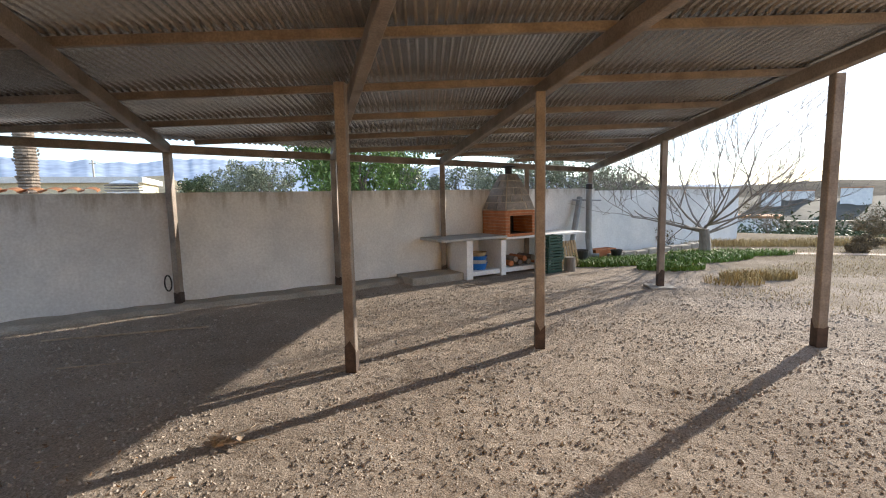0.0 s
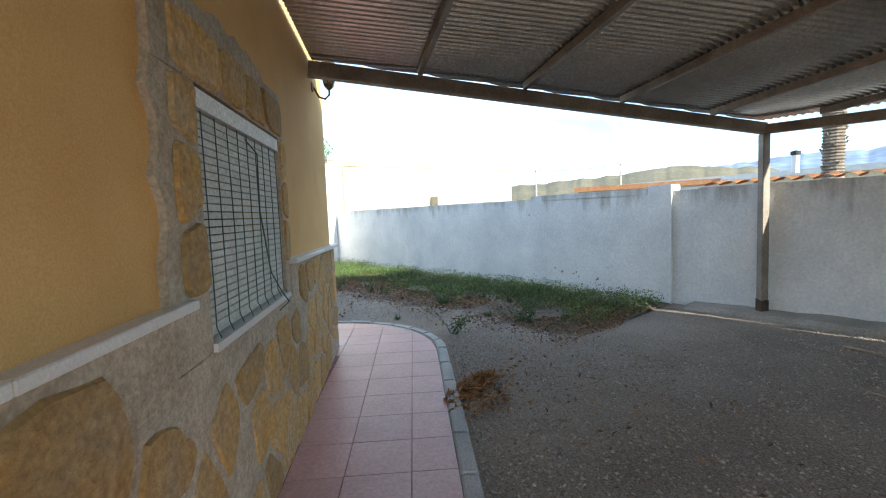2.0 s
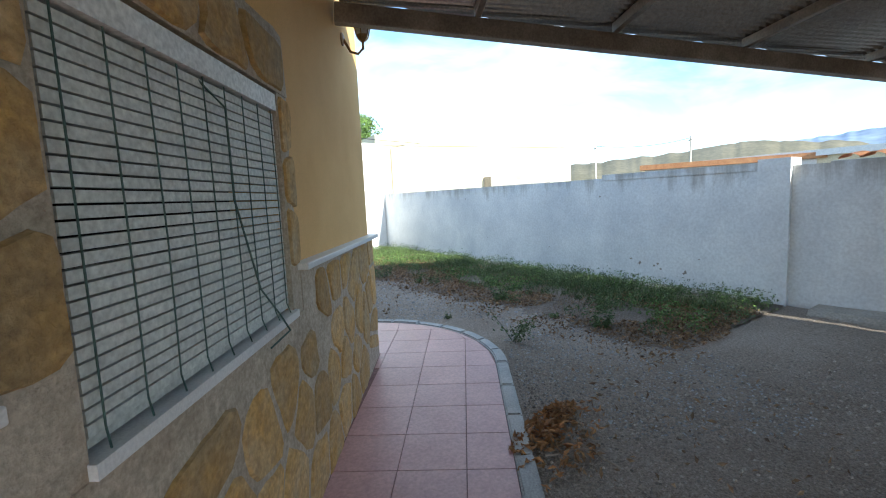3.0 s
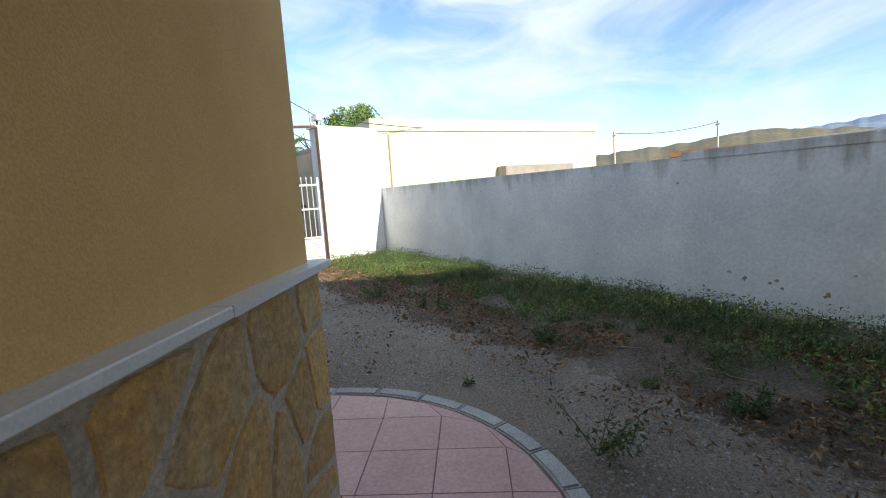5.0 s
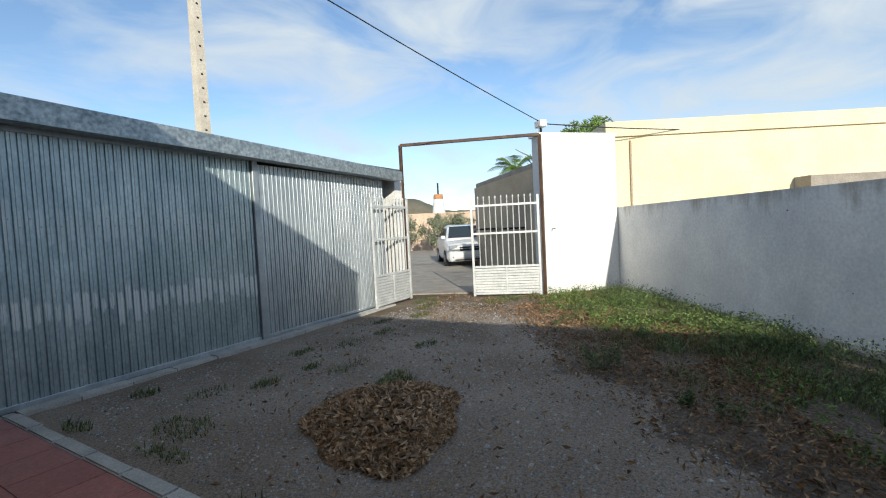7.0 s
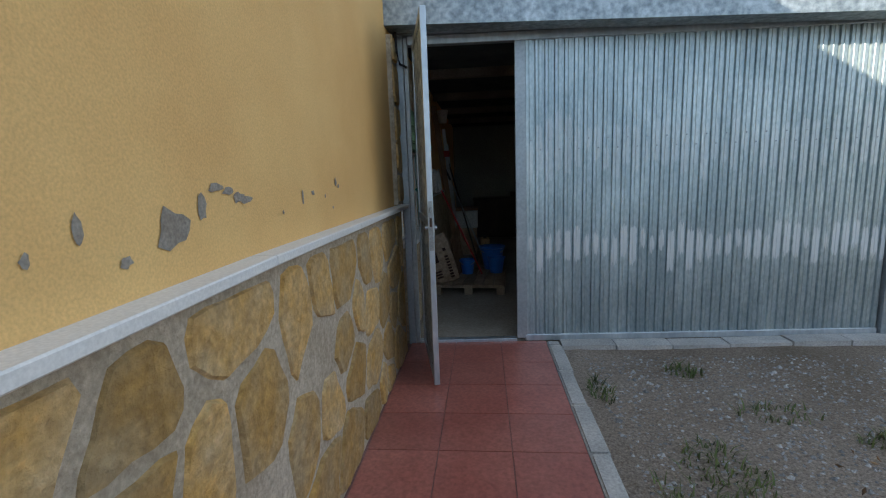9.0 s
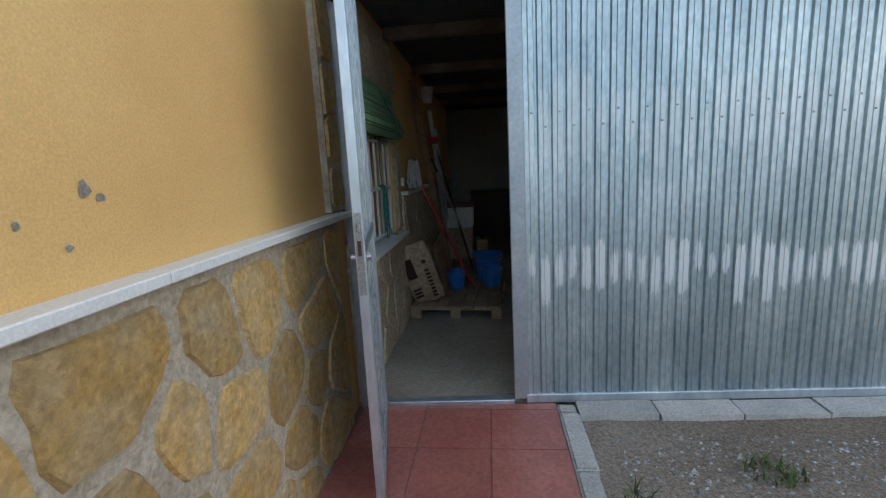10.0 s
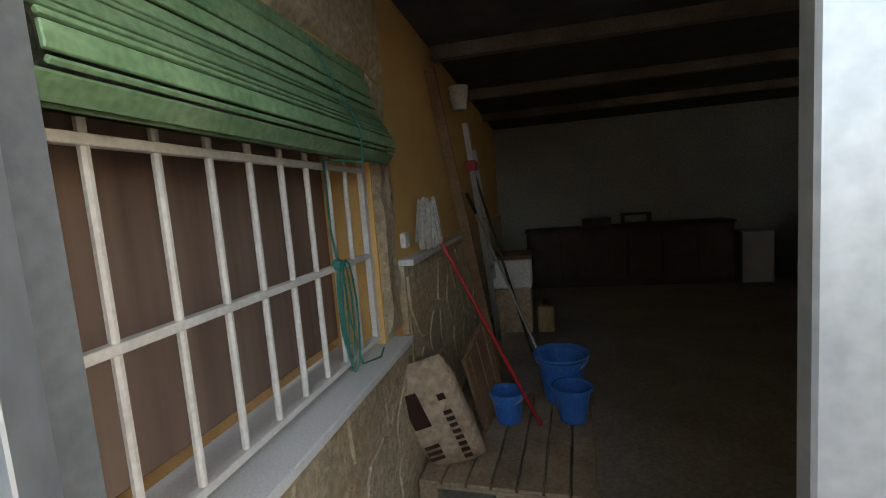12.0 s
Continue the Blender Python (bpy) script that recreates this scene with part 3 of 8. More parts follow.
def sunk(bm):
    """Lets the sill and plinth dip a little towards the corner of the house."""
    for v in bm.verts:
        if v.co.z > 1.0:
            d = v.co.x - CORNER[0] if v.co.x > CORNER[0] + 0.2 else max(0.0, CORNER[1] - v.co.y) * 0.9
            v.co.z -= 0.04 * max(0.0, min(1.0, 1 - d / 2.2))
    return bm


NU_ = Vector((1, NSLOPE, 0)).normalized()
NN_ = Vector((-NSLOPE, 1, 0)).normalized()
PL = 0.035                      # thickness of the plinth cladding
PLZ = SILL_Z - 0.033

# ---- north window: surround, blind ----
window = thing("window_1", "window with a lowered pale slatted blind in a rough stone surround", "window", kind="structure")
part("opening_shade_fill", leaning_wall(WIN[0] + 0.001, WIN[1] - 0.001, WZ[0], WZ[1], thick=0.28, proud=-0.22), M_ROOM_SHADE, window)
part("window_sill", leaning_wall(WIN[0] - 0.02, WIN[1] + 0.01, WZ[0] - 0.03, WZ[0] + 0.004, thick=0.2, proud=0.055), M_SILL, window, "white stone sill")
part("head_box", leaning_wall(WIN[0] + 0.01, WIN[1] - 0.01, WZ[1] - 0.075, WZ[1] - 0.003, thick=0.05, proud=0.035), M_WHITE, window, "white metal blind box")
blind = part("blind", leaning_wall(WIN[0] + 0.02, WIN[1] - 0.02, WZ[0] + 0.02, WZ[0] + 0.04, thick=0.02, proud=0.015), M_SLAT, window)
n_sl = 27
for i in range(n_sl):
    z0 = WZ[0] + 0.042 + i * (WZ[1] - 0.08 - WZ[0] - 0.045) / n_sl
    part("slat", leaning_wall(WIN[0] + 0.02, WIN[1] - 0.02, z0, z0 + 0.026, thick=0.012, proud=0.02), M_SLAT, blind)
for i in range(9):
    x = WIN[0] + 0.06 + i * (WIN[1] - WIN[0] - 0.12) / 8
    bm = tube([(x, north_y(x) + 0.026, WZ[1] - 0.08), (x + rng.uniform(-0.01, 0.01), north_y(x) + 0.028, 1.5), (x, north_y(x) + 0.026, WZ[0] + 0.05), (x + 0.02, north_y(x) + 0.05, WZ[0] + 0.012)], 0.0026, 5)
    part("cord", bm, M_CORD, blind)
x = -2.25
part("pull_cord", tube([(x + 0.1, north_y(x) + 0.02, 1.97), (x, north_y(x) + 0.05, 1.9), (x - 0.03, north_y(x) + 0.035, 1.6), (x - 0.2, north_y(x) + 0.02, 1.25), (x - 0.31, north_y(x) + 0.04, 1.12), (x - 0.28, north_y(x) + 0.09, 1.06), (x - 0.1, north_y(x) + 0.085, 1.045)], 0.004, 6), M_CORD, window, "loose green pull cord")

# surround: rough band of mortar with stones on it
r = random.Random(5)
surround = thing("trim_window", "rough ochre stone surround of the window", "trim", kind="structure")


def band(x0, x1, z0, z1, cell, seed):
    bm = bmesh.new()
    n = max(2, int(max(abs(x1 - x0), z1 - z0) / 0.09))
    tall = (z1 - z0) > abs(x1 - x0)
    rows = []
    rr = random.Random(seed)
    for k in range(n + 1):
        f = k / n
        j0, j1 = 0.0, rr.uniform(-0.03, 0.035)
        if tall:
            a, b = (x0 + j0, z0 + (z1 - z0) * f), (x1 + j1, z0 + (z1 - z0) * f)
        else:
            arch = 0.09 * math.sin(math.pi * f)
            a, b = (x0 + (x1 - x0) * f, z0), (x0 + (x1 - x0) * f, z1 + arch + j1)
        rows.append((a, b))
    def at(p, off):
        return (p[0], north_y(p[0]) + off, p[1])
    fr = [(bm.verts.new(at(a, PL)), bm.verts.new(at(b, PL - 0.008))) for a, b in rows]
    bk = [(bm.verts.new(at(a, -0.03)), bm.verts.new(at(b, -0.03))) for a, b in rows]
    for (f0, f1), (b0, b1) in zip(zip(fr, fr[1:]), zip(bk, bk[1:])):
        bm.faces.new((f0[0], f0[1], f1[1], f1[0]))
        bm.faces.new((f0[1], b0[1], b1[1], f1[1]))
        bm.faces.new((f0[0], f1[0], b1[0], b0[0]))
    bm.faces.new((fr[0][0], bk[0][0], bk[0][1], fr[0][1]))
    bm.faces.new((fr[-1][0], fr[-1][1], bk[-1][1], bk[-1][0]))
    bmesh.ops.recalc_face_normals(bm, faces=bm.faces)
    return bm


part("mortar_band", band(WIN[1] + 0.004, WIN[1] + 0.3, WZ[0] - 0.031, WZ[1] + 0.012, 0.3, 3), M_MORTAR, surround)
part("mortar_band", band(WIN[0] - 0.004, WIN[0] - 0.15, WZ[0] - 0.031, WZ[1] + 0.012, 0.3, 4), M_MORTAR, surround)
part("mortar_band", band(WIN[0] - 0.15, WIN[1] + 0.3, WZ[1] + 0.014, WZ[1] + 0.27, 0.3, 6), M_MORTAR, surround)
p = Vector((WIN[1] + 0.02, north_y(WIN[1] + 0.02), SILL_Z)) + NN_ * PL
flagstones(surround, p, NU_, NN_, 0.19, 0.78, 0.19, 0.26, M_STONE, 0.014, seed=21)
p = Vector((WIN[0] - 0.145, north_y(WIN[0] - 0.145), SILL_Z)) + NN_ * PL
flagstones(surround, p, NU_, NN_, 0.13, 0.78, 0.13, 0.25, M_STONE, 0.012, seed=22)
p = Vector((WIN[0] - 0.12, north_y(WIN[0] - 0.12), WZ[1] + 0.02)) + NN_ * PL
flagstones(surround, p, NU_, NN_, WIN[1] - WIN[0] + 0.3, 0.23, 0.36, 0.23, M_STONE, 0.014, seed=23)

# ---- plinth with its stones and sill ----
bm = bmesh.new()
for x0, x1, zt in ((X - PL, WIN[0] - 0.15, PLZ), (WIN[0] - 0.15, WIN[1] + 0.3, WZ[0] - 0.032), (WIN[1] + 0.3, EAST_END, PLZ)):
    prism([(x0, north_y(x0) + PL), (x0, north_y(x0) - 0.02), (x1, north_y(x1) - 0.02), (x1, north_y(x1) + PL)], -0.05, zt, bm)
plinth_n = setting("trim_plinth_north", sunk(bm), M_MORTAR, "stone-clad plinth of ochre flagstones in grey mortar", "plinth")
p = Vector((X - PL + 0.02, north_y(X) , 0.02)) + NN_ * PL
def below_window(x, z):
    return not (WIN[0] - 0.3 < X + x < WIN[1] + 0.4 and z > WZ[0] - 0.16)


flagstones(plinth_n, p, NU_, NN_, EAST_END - X, 1.19, 0.34, 0.3, M_STONE, 0.01, seed=2, gap=0.03, keep=below_window)
plinth_w = setting("trim_plinth_west", sunk(B((X - PL, gar_y(X) + 0.2, -0.05, X + 0.02, CORNER[1] - 0.01, PLZ))), M_MORTAR, "stone-clad plinth of ochre flagstones in grey mortar", "plinth")
plinth_g = setting("trim_plinth_garage", B((X - PL, -6.6, 0.0, X + 0.02, gar_y(X) - 0.02, IWZ[0] - 0.03), (X - PL, IN_S + 0.02, 0.0, X + 0.02, -6.602, PLZ)), M_ROUGH, "rough beige stone plinth inside the garage", "plinth")
flagstones(plinth_w, (X - PL, CORNER[1] - 0.02, 0.03), (0, -1, 0), (-1, 0, 0), 4.9, 1.18, 0.36, 0.3, M_STONE, 0.013, seed=7, gap=0.03)
flagstones(plinth_g, (X - PL, -4.9, 0.03), (0, -1, 0), (-1, 0, 0), 1.7, 0.85, 0.34, 0.3, M_ROUGH, 0.008, seed=8)
flagstones(plinth_g, (X - PL, -6.62, 0.03), (0, -1, 0), (-1, 0, 0), 3.4, 1.17, 0.34, 0.3, M_ROUGH, 0.008, seed=9)
# stone jamb between wall and garage, and round the inner window
jamb = setting("trim_jamb", B((X - PL, gar_y(X) + 0.03, SILL_Z + 0.01, X + 0.02, gar_y(X) + 0.26, 2.6)), M_MORTAR, "rough stone strip beside the garage gate", "trim")
flagstones(jamb, (X - PL, gar_y(X) + 0.25, SILL_Z + 0.03), (0, -1, 0), (-1, 0, 0), 0.2, 1.3, 0.2, 0.26, M_STONE, 0.014, seed=31)

sill_n = thing("trim_sill_north", "white stone sill band along the house", "trim", kind="structure")
sill_w = thing("trim_sill_west", "white stone sill band with chips along its edge", "trim", kind="structure")
PR = 0.085                      # depth of the sill band at the corner


def slab_n(x0, x1, deep=PR):
    bm = prism([(x0, north_y(x0) + deep), (x0, north_y(x0) - 0.02), (x1, north_y(x1) - 0.02), (x1, north_y(x1) + deep)], SILL_Z - 0.033, SILL_Z)
    bmesh.ops.bevel(bm, geom=bm.edges[:], offset=0.004, segments=1, affect="EDGES")
    part("slab", sunk(bm), M_SILL, sill_n)


# mitred corner slabs
cx, cy = X - PR, CORNER[1] + PR
bm = prism([(cx, cy), (X + 0.02, CORNER[1] - 0.02), (X + 0.9, north_y(X + 0.9) - 0.02), (X + 0.9, north_y(X + 0.9) + PR)], SILL_Z - 0.033, SILL_Z)
part("slab", sunk(bm), M_SILL, sill_n)
slab_n(X + 0.903, WIN[0] - 0.12)
slab_n(WIN[1] + 0.17, -0.6, 0.065)
slab_n(-0.597, EAST_END, 0.065)
bm = prism([(cx, cy - 0.002), (cx, CORNER[1] - 0.6), (X + 0.02, CORNER[1] - 0.6), (X + 0.018, CORNER[1] - 0.022)], SILL_Z - 0.033, SILL_Z)
part("slab", sunk(bm), M_SILL, sill_w)
y = CORNER[1] - 0.603
while y > gar_y(X) + 0.2:
    y1 = max(y - 0.98, gar_y(X) + 0.06)
    part("slab", sunk(B((X - PR, y1, SILL_Z - 0.033, X + 0.02, y, SILL_Z), bevel=0.004)), M_SILL, sill_w)
    y = y1 - 0.003
part("slab", B((X - PR, -7.6, SILL_Z - 0.033, X + 0.02, -6.62, SILL_Z), bevel=0.004), M_SILL, sill_w)
part("slab", B((X - PR, -8.6, SILL_Z - 0.033, X + 0.02, -7.603, SILL_Z), bevel=0.004), M_SILL, sill_w)


# flaked paint above the west sill
def flake(y, z, w, h, seed):
    rr = random.Random(seed)
    bm = bmesh.new()
    n = 11
    vs = []
    for k in range(n):
        a = 2 * math.pi * k / n
        s = rr.uniform(0.45, 1.0)
        vs.append(bm.verts.new((X - 0.003, y + w * s * math.cos(a) / 2, z + h * s * math.sin(a) / 2)))
    c = bm.verts.new((X - 0.0045, y, z))
    for k in range(n):
        bm.faces.new((vs[k], vs[(k + 1) % n], c))
    return bm


flaking = thing("paint_flaking", "flaked paint baring grey render on the house wall", "flaking", kind="structure")
rr = random.Random(3)
for y, z, w, h in ((-1.86, 1.41, 0.16, 0.13), (-1.97, 1.45, 0.06, 0.09), (-2.04, 1.5, 0.1, 0.03), (-2.15, 1.47, 0.09, 0.05), (-2.2, 1.46, 0.1, 0.03), (-2.1, 1.49, 0.08, 0.025), (-2.64, 1.44, 0.025, 0.08), (-2.75, 1.46, 0.05, 0.03), (-3.06, 1.5, 0.05, 0.05), (-3.1, 1.48, 0.05, 0.03), (-3.0, 1.38, 0.03, 0.02), (-2.45, 1.4, 0.02, 0.02), (-2.9, 1.44, 0.02, 0.03), (-1.6, 1.44, 0.03, 0.1), (-1.5, 1.4, 0.03, 0.03), (-1.42, 1.48, 0.02, 0.03), (-1.7, 1.36, 0.05, 0.04)):
    part("flake", flake(y, z, w, h, int(-1000 * y + 7000 * z)), M_FLAKE, flaking)

# ---- wall lantern ----
lx, ly, lz = -4.5, north_y(-4.5) + 0.17, 2.86
lantern = thing("wall_lantern", "brass wall lantern with frosted glass on a curved bracket", "lantern", at=Matrix.Translation((lx, ly, lz)))
wy = north_y(lx) - ly
part("back_plate", lathe([(0, 0), (0.05, 0), (0.05, 0.012), (0.03, 0.02), (0, 0.02)], 16), M_BRONZE, lantern).matrix_basis = Matrix.Translation((0, wy, 0.0)) @ pose(0, 0, 0, -90)
part("bracket", tube([(0, wy + 0.015, 0.0), (0, wy * 0.6, -0.1), (0, wy * 0.25, -0.12), (0, 0, -0.08), (0, 0, -0.01)], 0.011, 8), M_BRONZE, lantern)
part("lamp_base", lathe([(0, -0.03), (0.02, -0.03), (0.05, 0.0), (0.055, 0.02), (0, 0.02)], 6), M_BRONZE, lantern)
part("glass", lathe([(0.0, 0.021), (0.05, 0.021), (0.085, 0.19), (0.0, 0.19)], 6), M_FROST, lantern, "frosted glass panes")
for k in range(6):
    a = math.pi / 3 * k
    part("glazing_bar", tube([(0.052 * math.cos(a), 0.052 * math.sin(a), 0.02), (0.088 * math.cos(a), 0.088 * math.sin(a), 0.192)], 0.005, 5), M_BRONZE, lantern)
part("cap", lathe([(0, 0.19), (0.1, 0.19), (0.098, 0.2), (0.05, 0.25), (0.022, 0.27), (0.018, 0.29), (0.025, 0.3), (0.01, 0.325), (0, 0.33)], 12), M_BRONZE, lantern)

# ---- tiled path ----
PIT = 0.4
NY1 = 1.55                       # inner line of the north kerb
RX, RY, RR = -4.82, 0.0, 1.55     # rounded corner of the path
bm = bmesh.new()
arc = [(RX - RR * math.sin(a), RY + RR * math.cos(a)) for a in [math.pi / 2 * k / 14 for k in range(15)]]
prism([(2.2, 0.3), (2.2, NY1)] + arc + [(RX - RR, gar_y(-6.3) + 0.02), (X - 0.01, gar_y(X) + 0.02), (X - 0.01, 0.3)], -0.05, 0.022, bm)
path = setting("pavement", bm, M_GROUT, "red terracotta tile path round the house", "path")


def tile_bm(q):
    bm = bmesh.new()
    lo = [bm.verts.new((x, y, 0.0)) for x, y in q]
    cxx, cyy = sum(p[0] for p in q) / 4, sum(p[1] for p in q) / 4
    hi = [bm.verts.new((cxx + (x - cxx) * 0.994, cyy + (y - cyy) * 0.994, 0.03)) for x, y in q]
    bm.faces.new(hi)
    for k in range(4):
        bm.faces.new((lo[k], lo[(k + 1) % 4], hi[(k + 1) % 4], hi[k]))
    return bm


square = bpy.data.meshes.new("tile")
tb = tile_bm([(0.002, 0.002), (PIT - 0.002, 0.002), (PIT - 0.002, PIT - 0.002), (0.002, PIT - 0.002)])
tb.to_mesh(square)
tb.free()
square.materials.append(M_TILE)
square_sheen = square.copy()
square_sheen.materials[0] = M_TILE_SHEEN


def outside(x, y):
    return x < RX and y > RY and math.hypot(x - RX, y - RY) > RR - 0.01


gx0, gy0 = -5.97 - PIT, -3.53 - 4 * PIT
for i in range(0, 21):
    for j in range(0, 18):
        x0, y0 = gx0 + i * PIT, gy0 + j * PIT
        x1, y1 = x0 + PIT, y0 + PIT
        on_w = x0 < X - PL - 0.03 and y1 > gar_y(x0) + 0.06
        on_n = y1 > north_y(x0) + 0.1 and y0 < NY1
        if not (on_w or on_n) or x0 > 2.0:
            continue
        q = [(x0 + 0.002, y0 + 0.002), (x1 - 0.002, y0 + 0.002), (x1 - 0.002, y1 - 0.002), (x0 + 0.002, y1 - 0.002)]
        q = [(min(max(a, RX - RR + 0.002), 2.2), min(b, NY1 - 0.002)) for a, b in q]
        if on_w and y0 < north_y(X) - 0.05 and not outside(x0, y1):
            q = [(min(a, X - PL - 0.008) if b < north_y(X) + 0.0 else a, max(b, gar_y(a) + 0.03)) for a, b in q]
        if x0 > X - 0.3:
            q = [(a, max(b, north_y(a) + PL + 0.008)) if a > X - 0.1 else (a, b) for a, b in q]
        if max(p[0] for p in q) - min(p[0] for p in q) < 0.03 or max(p[1] for p in q) - min(p[1] for p in q) < 0.03:
            continue
        if all(outside(*p) for p in q):
            continue
        cut = [(RX + (a - RX) * (RR - 0.012) / math.hypot(a - RX, b - RY), RY + (b - RY) * (RR - 0.012) / math.hypot(a - RX, b - RY)) if outside(a, b) else (a, b) for a, b in q]
        whole = cut[0] == (x0 + 0.002, y0 + 0.002) and cut[2] == (x1 - 0.002, y1 - 0.002) and cut[1] == (x1 - 0.002, y0 + 0.002) and cut[3] == (x0 + 0.002, y1 - 0.002)
        if whole:
            ob = new("tile", square if y0 < -0.9 else square_sheen)
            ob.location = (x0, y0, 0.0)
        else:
            ob = mesh_ob("tile", tile_bm(cut), M_TILE if y0 < -0.9 else M_TILE_SHEEN)
        ob.parent = path

kerb = thing("kerb", "grey concrete kerb stones edging the tiled path", "kerb", kind="structure")


def kerb_stone(pts, w, z1):
    """pts: inner line; the stone lies outside it, to the left of the run."""
    inn = [Vector(p) for p in pts]
    outl = []
    for k, p in enumerate(inn):
        d = (inn[min(k + 1, len(inn) - 1)] - inn[max(k - 1, 0)]).normalized()
        outl.append(p + Vector((d.y, -d.x)) * w)
    bm = prism([tuple(p) for p in inn] + [tuple(p) for p in outl[::-1]], -0.12, z1)
    es = [e for e in bm.edges if all(v.co.z > z1 - 1e-4 for v in e.verts)]
    bmesh.ops.bevel(bm, geom=es, offset=0.012, segments=2, affect="EDGES")
    return bm


x = 2.2
while x > RX + 0.02:
    x1 = max(x - 0.5, RX)
    part("kerb_stone", kerb_stone([(x, NY1 + 0.002), (x1 + 0.008, NY1 + 0.002)], 0.11 + rng.uniform(-0.006, 0.006), 0.042 + rng.uniform(-0.006, 0.006)), M_KERB, kerb)
    x = x1
for k in range(7):
    a0, a1 = math.pi / 2 * k / 7 + 0.004, math.pi / 2 * (k + 1) / 7 - 0.004
    part("kerb_stone", kerb_stone([(RX - (RR + 0.002) * math.sin(a0 + (a1 - a0) * f), RY + (RR + 0.002) * math.cos(a0 + (a1 - a0) * f)) for f in (0, 0.25, 0.5, 0.75, 1)], 0.11, 0.042 + rng.uniform(-0.006, 0.006)), M_KERB, kerb)
y = RY
while y > gar_y(-6.4) + 0.1:
    y1 = max(y - 0.52, gar_y(-6.4) + 0.05)
    part("kerb_stone", kerb_stone([(RX - RR - 0.002, y), (RX - RR - 0.002, y1 + 0.008)], 0.11 + rng.uniform(-0.006, 0.006), 0.042 + rng.uniform(-0.006, 0.006)), M_KERB, kerb)
    y = y1
x = RX - RR - 0.12
while x > -12.0:
    x1 = x - rng.uniform(0.45, 0.55)
    part("kerb_stone", prism([(x, gar_y(x) + 0.03), (x1 + 0.012, gar_y(x1) + 0.03), (x1 + 0.012, gar_y(x1) + 0.2 + rng.uniform(-0.01, 0.01)), (x, gar_y(x) + 0.2)], -0.1, 0.035 + rng.uniform(-0.01, 0.008)), M_KERB, kerb)
    x = x1

# ---- garage front ----
GU = Vector((-1, -GAR_SLOPE, 0)).normalized()
GN = Vector((-GAR_SLOPE, 1, 0)).normalized()
GM = Matrix(((GU.x, GN.x, 0, X), (GU.y, GN.y, 0, gar_y(X)), (0, 0, 1, 0), (0, 0, 0, 1)))
# local frame: x away from the house, y out of the front, z up


def ribbed(w, h, pitch=0.0797, deep=0.016, seed=1):
    """Sheet with narrow standing ribs, in the plane x, z, facing +y."""
    prof = []
    x = 0.0
    while x < w - 1e-6:
        for f, d in ((0, 0), (0.3, 0.0), (0.34, 0.004), (0.38, 0.0), (0.7, 0), (0.76, -deep), (0.92, -deep), (1.0, 0)):
            prof.append((min(w, x + pitch * f), d))
        x += pitch
    bm = bmesh.new()
    lv = [[bm.verts.new((px, d, z)) for px, d in prof] for z in (0, h)]
    for i in range(len(prof) - 1):
        if prof[i + 1][0] - prof[i][0] > 1e-7 or prof[i + 1][1] != prof[i][1]:
            bm.faces.new((lv[0][i], lv[0][i + 1], lv[1][i + 1], lv[1][i]))
    bmesh.ops.remove_doubles(bm, verts=bm.verts, dist=1e-5)
    r = bmesh.ops.extrude_face_region(bm, geom=bm.faces[:])
    bmesh.ops.translate(bm, verts=[v for v in r["geom"] if isinstance(v, bmesh.types.BMVert)], vec=(0, -0.003, 0))
    bmesh.ops.recalc_face_normals(bm, faces=bm.faces)
    return bm


def shift(bm, x, y, z):
    bmesh.ops.translate(bm, verts=bm.verts, vec=(x, y, z))
    return bm


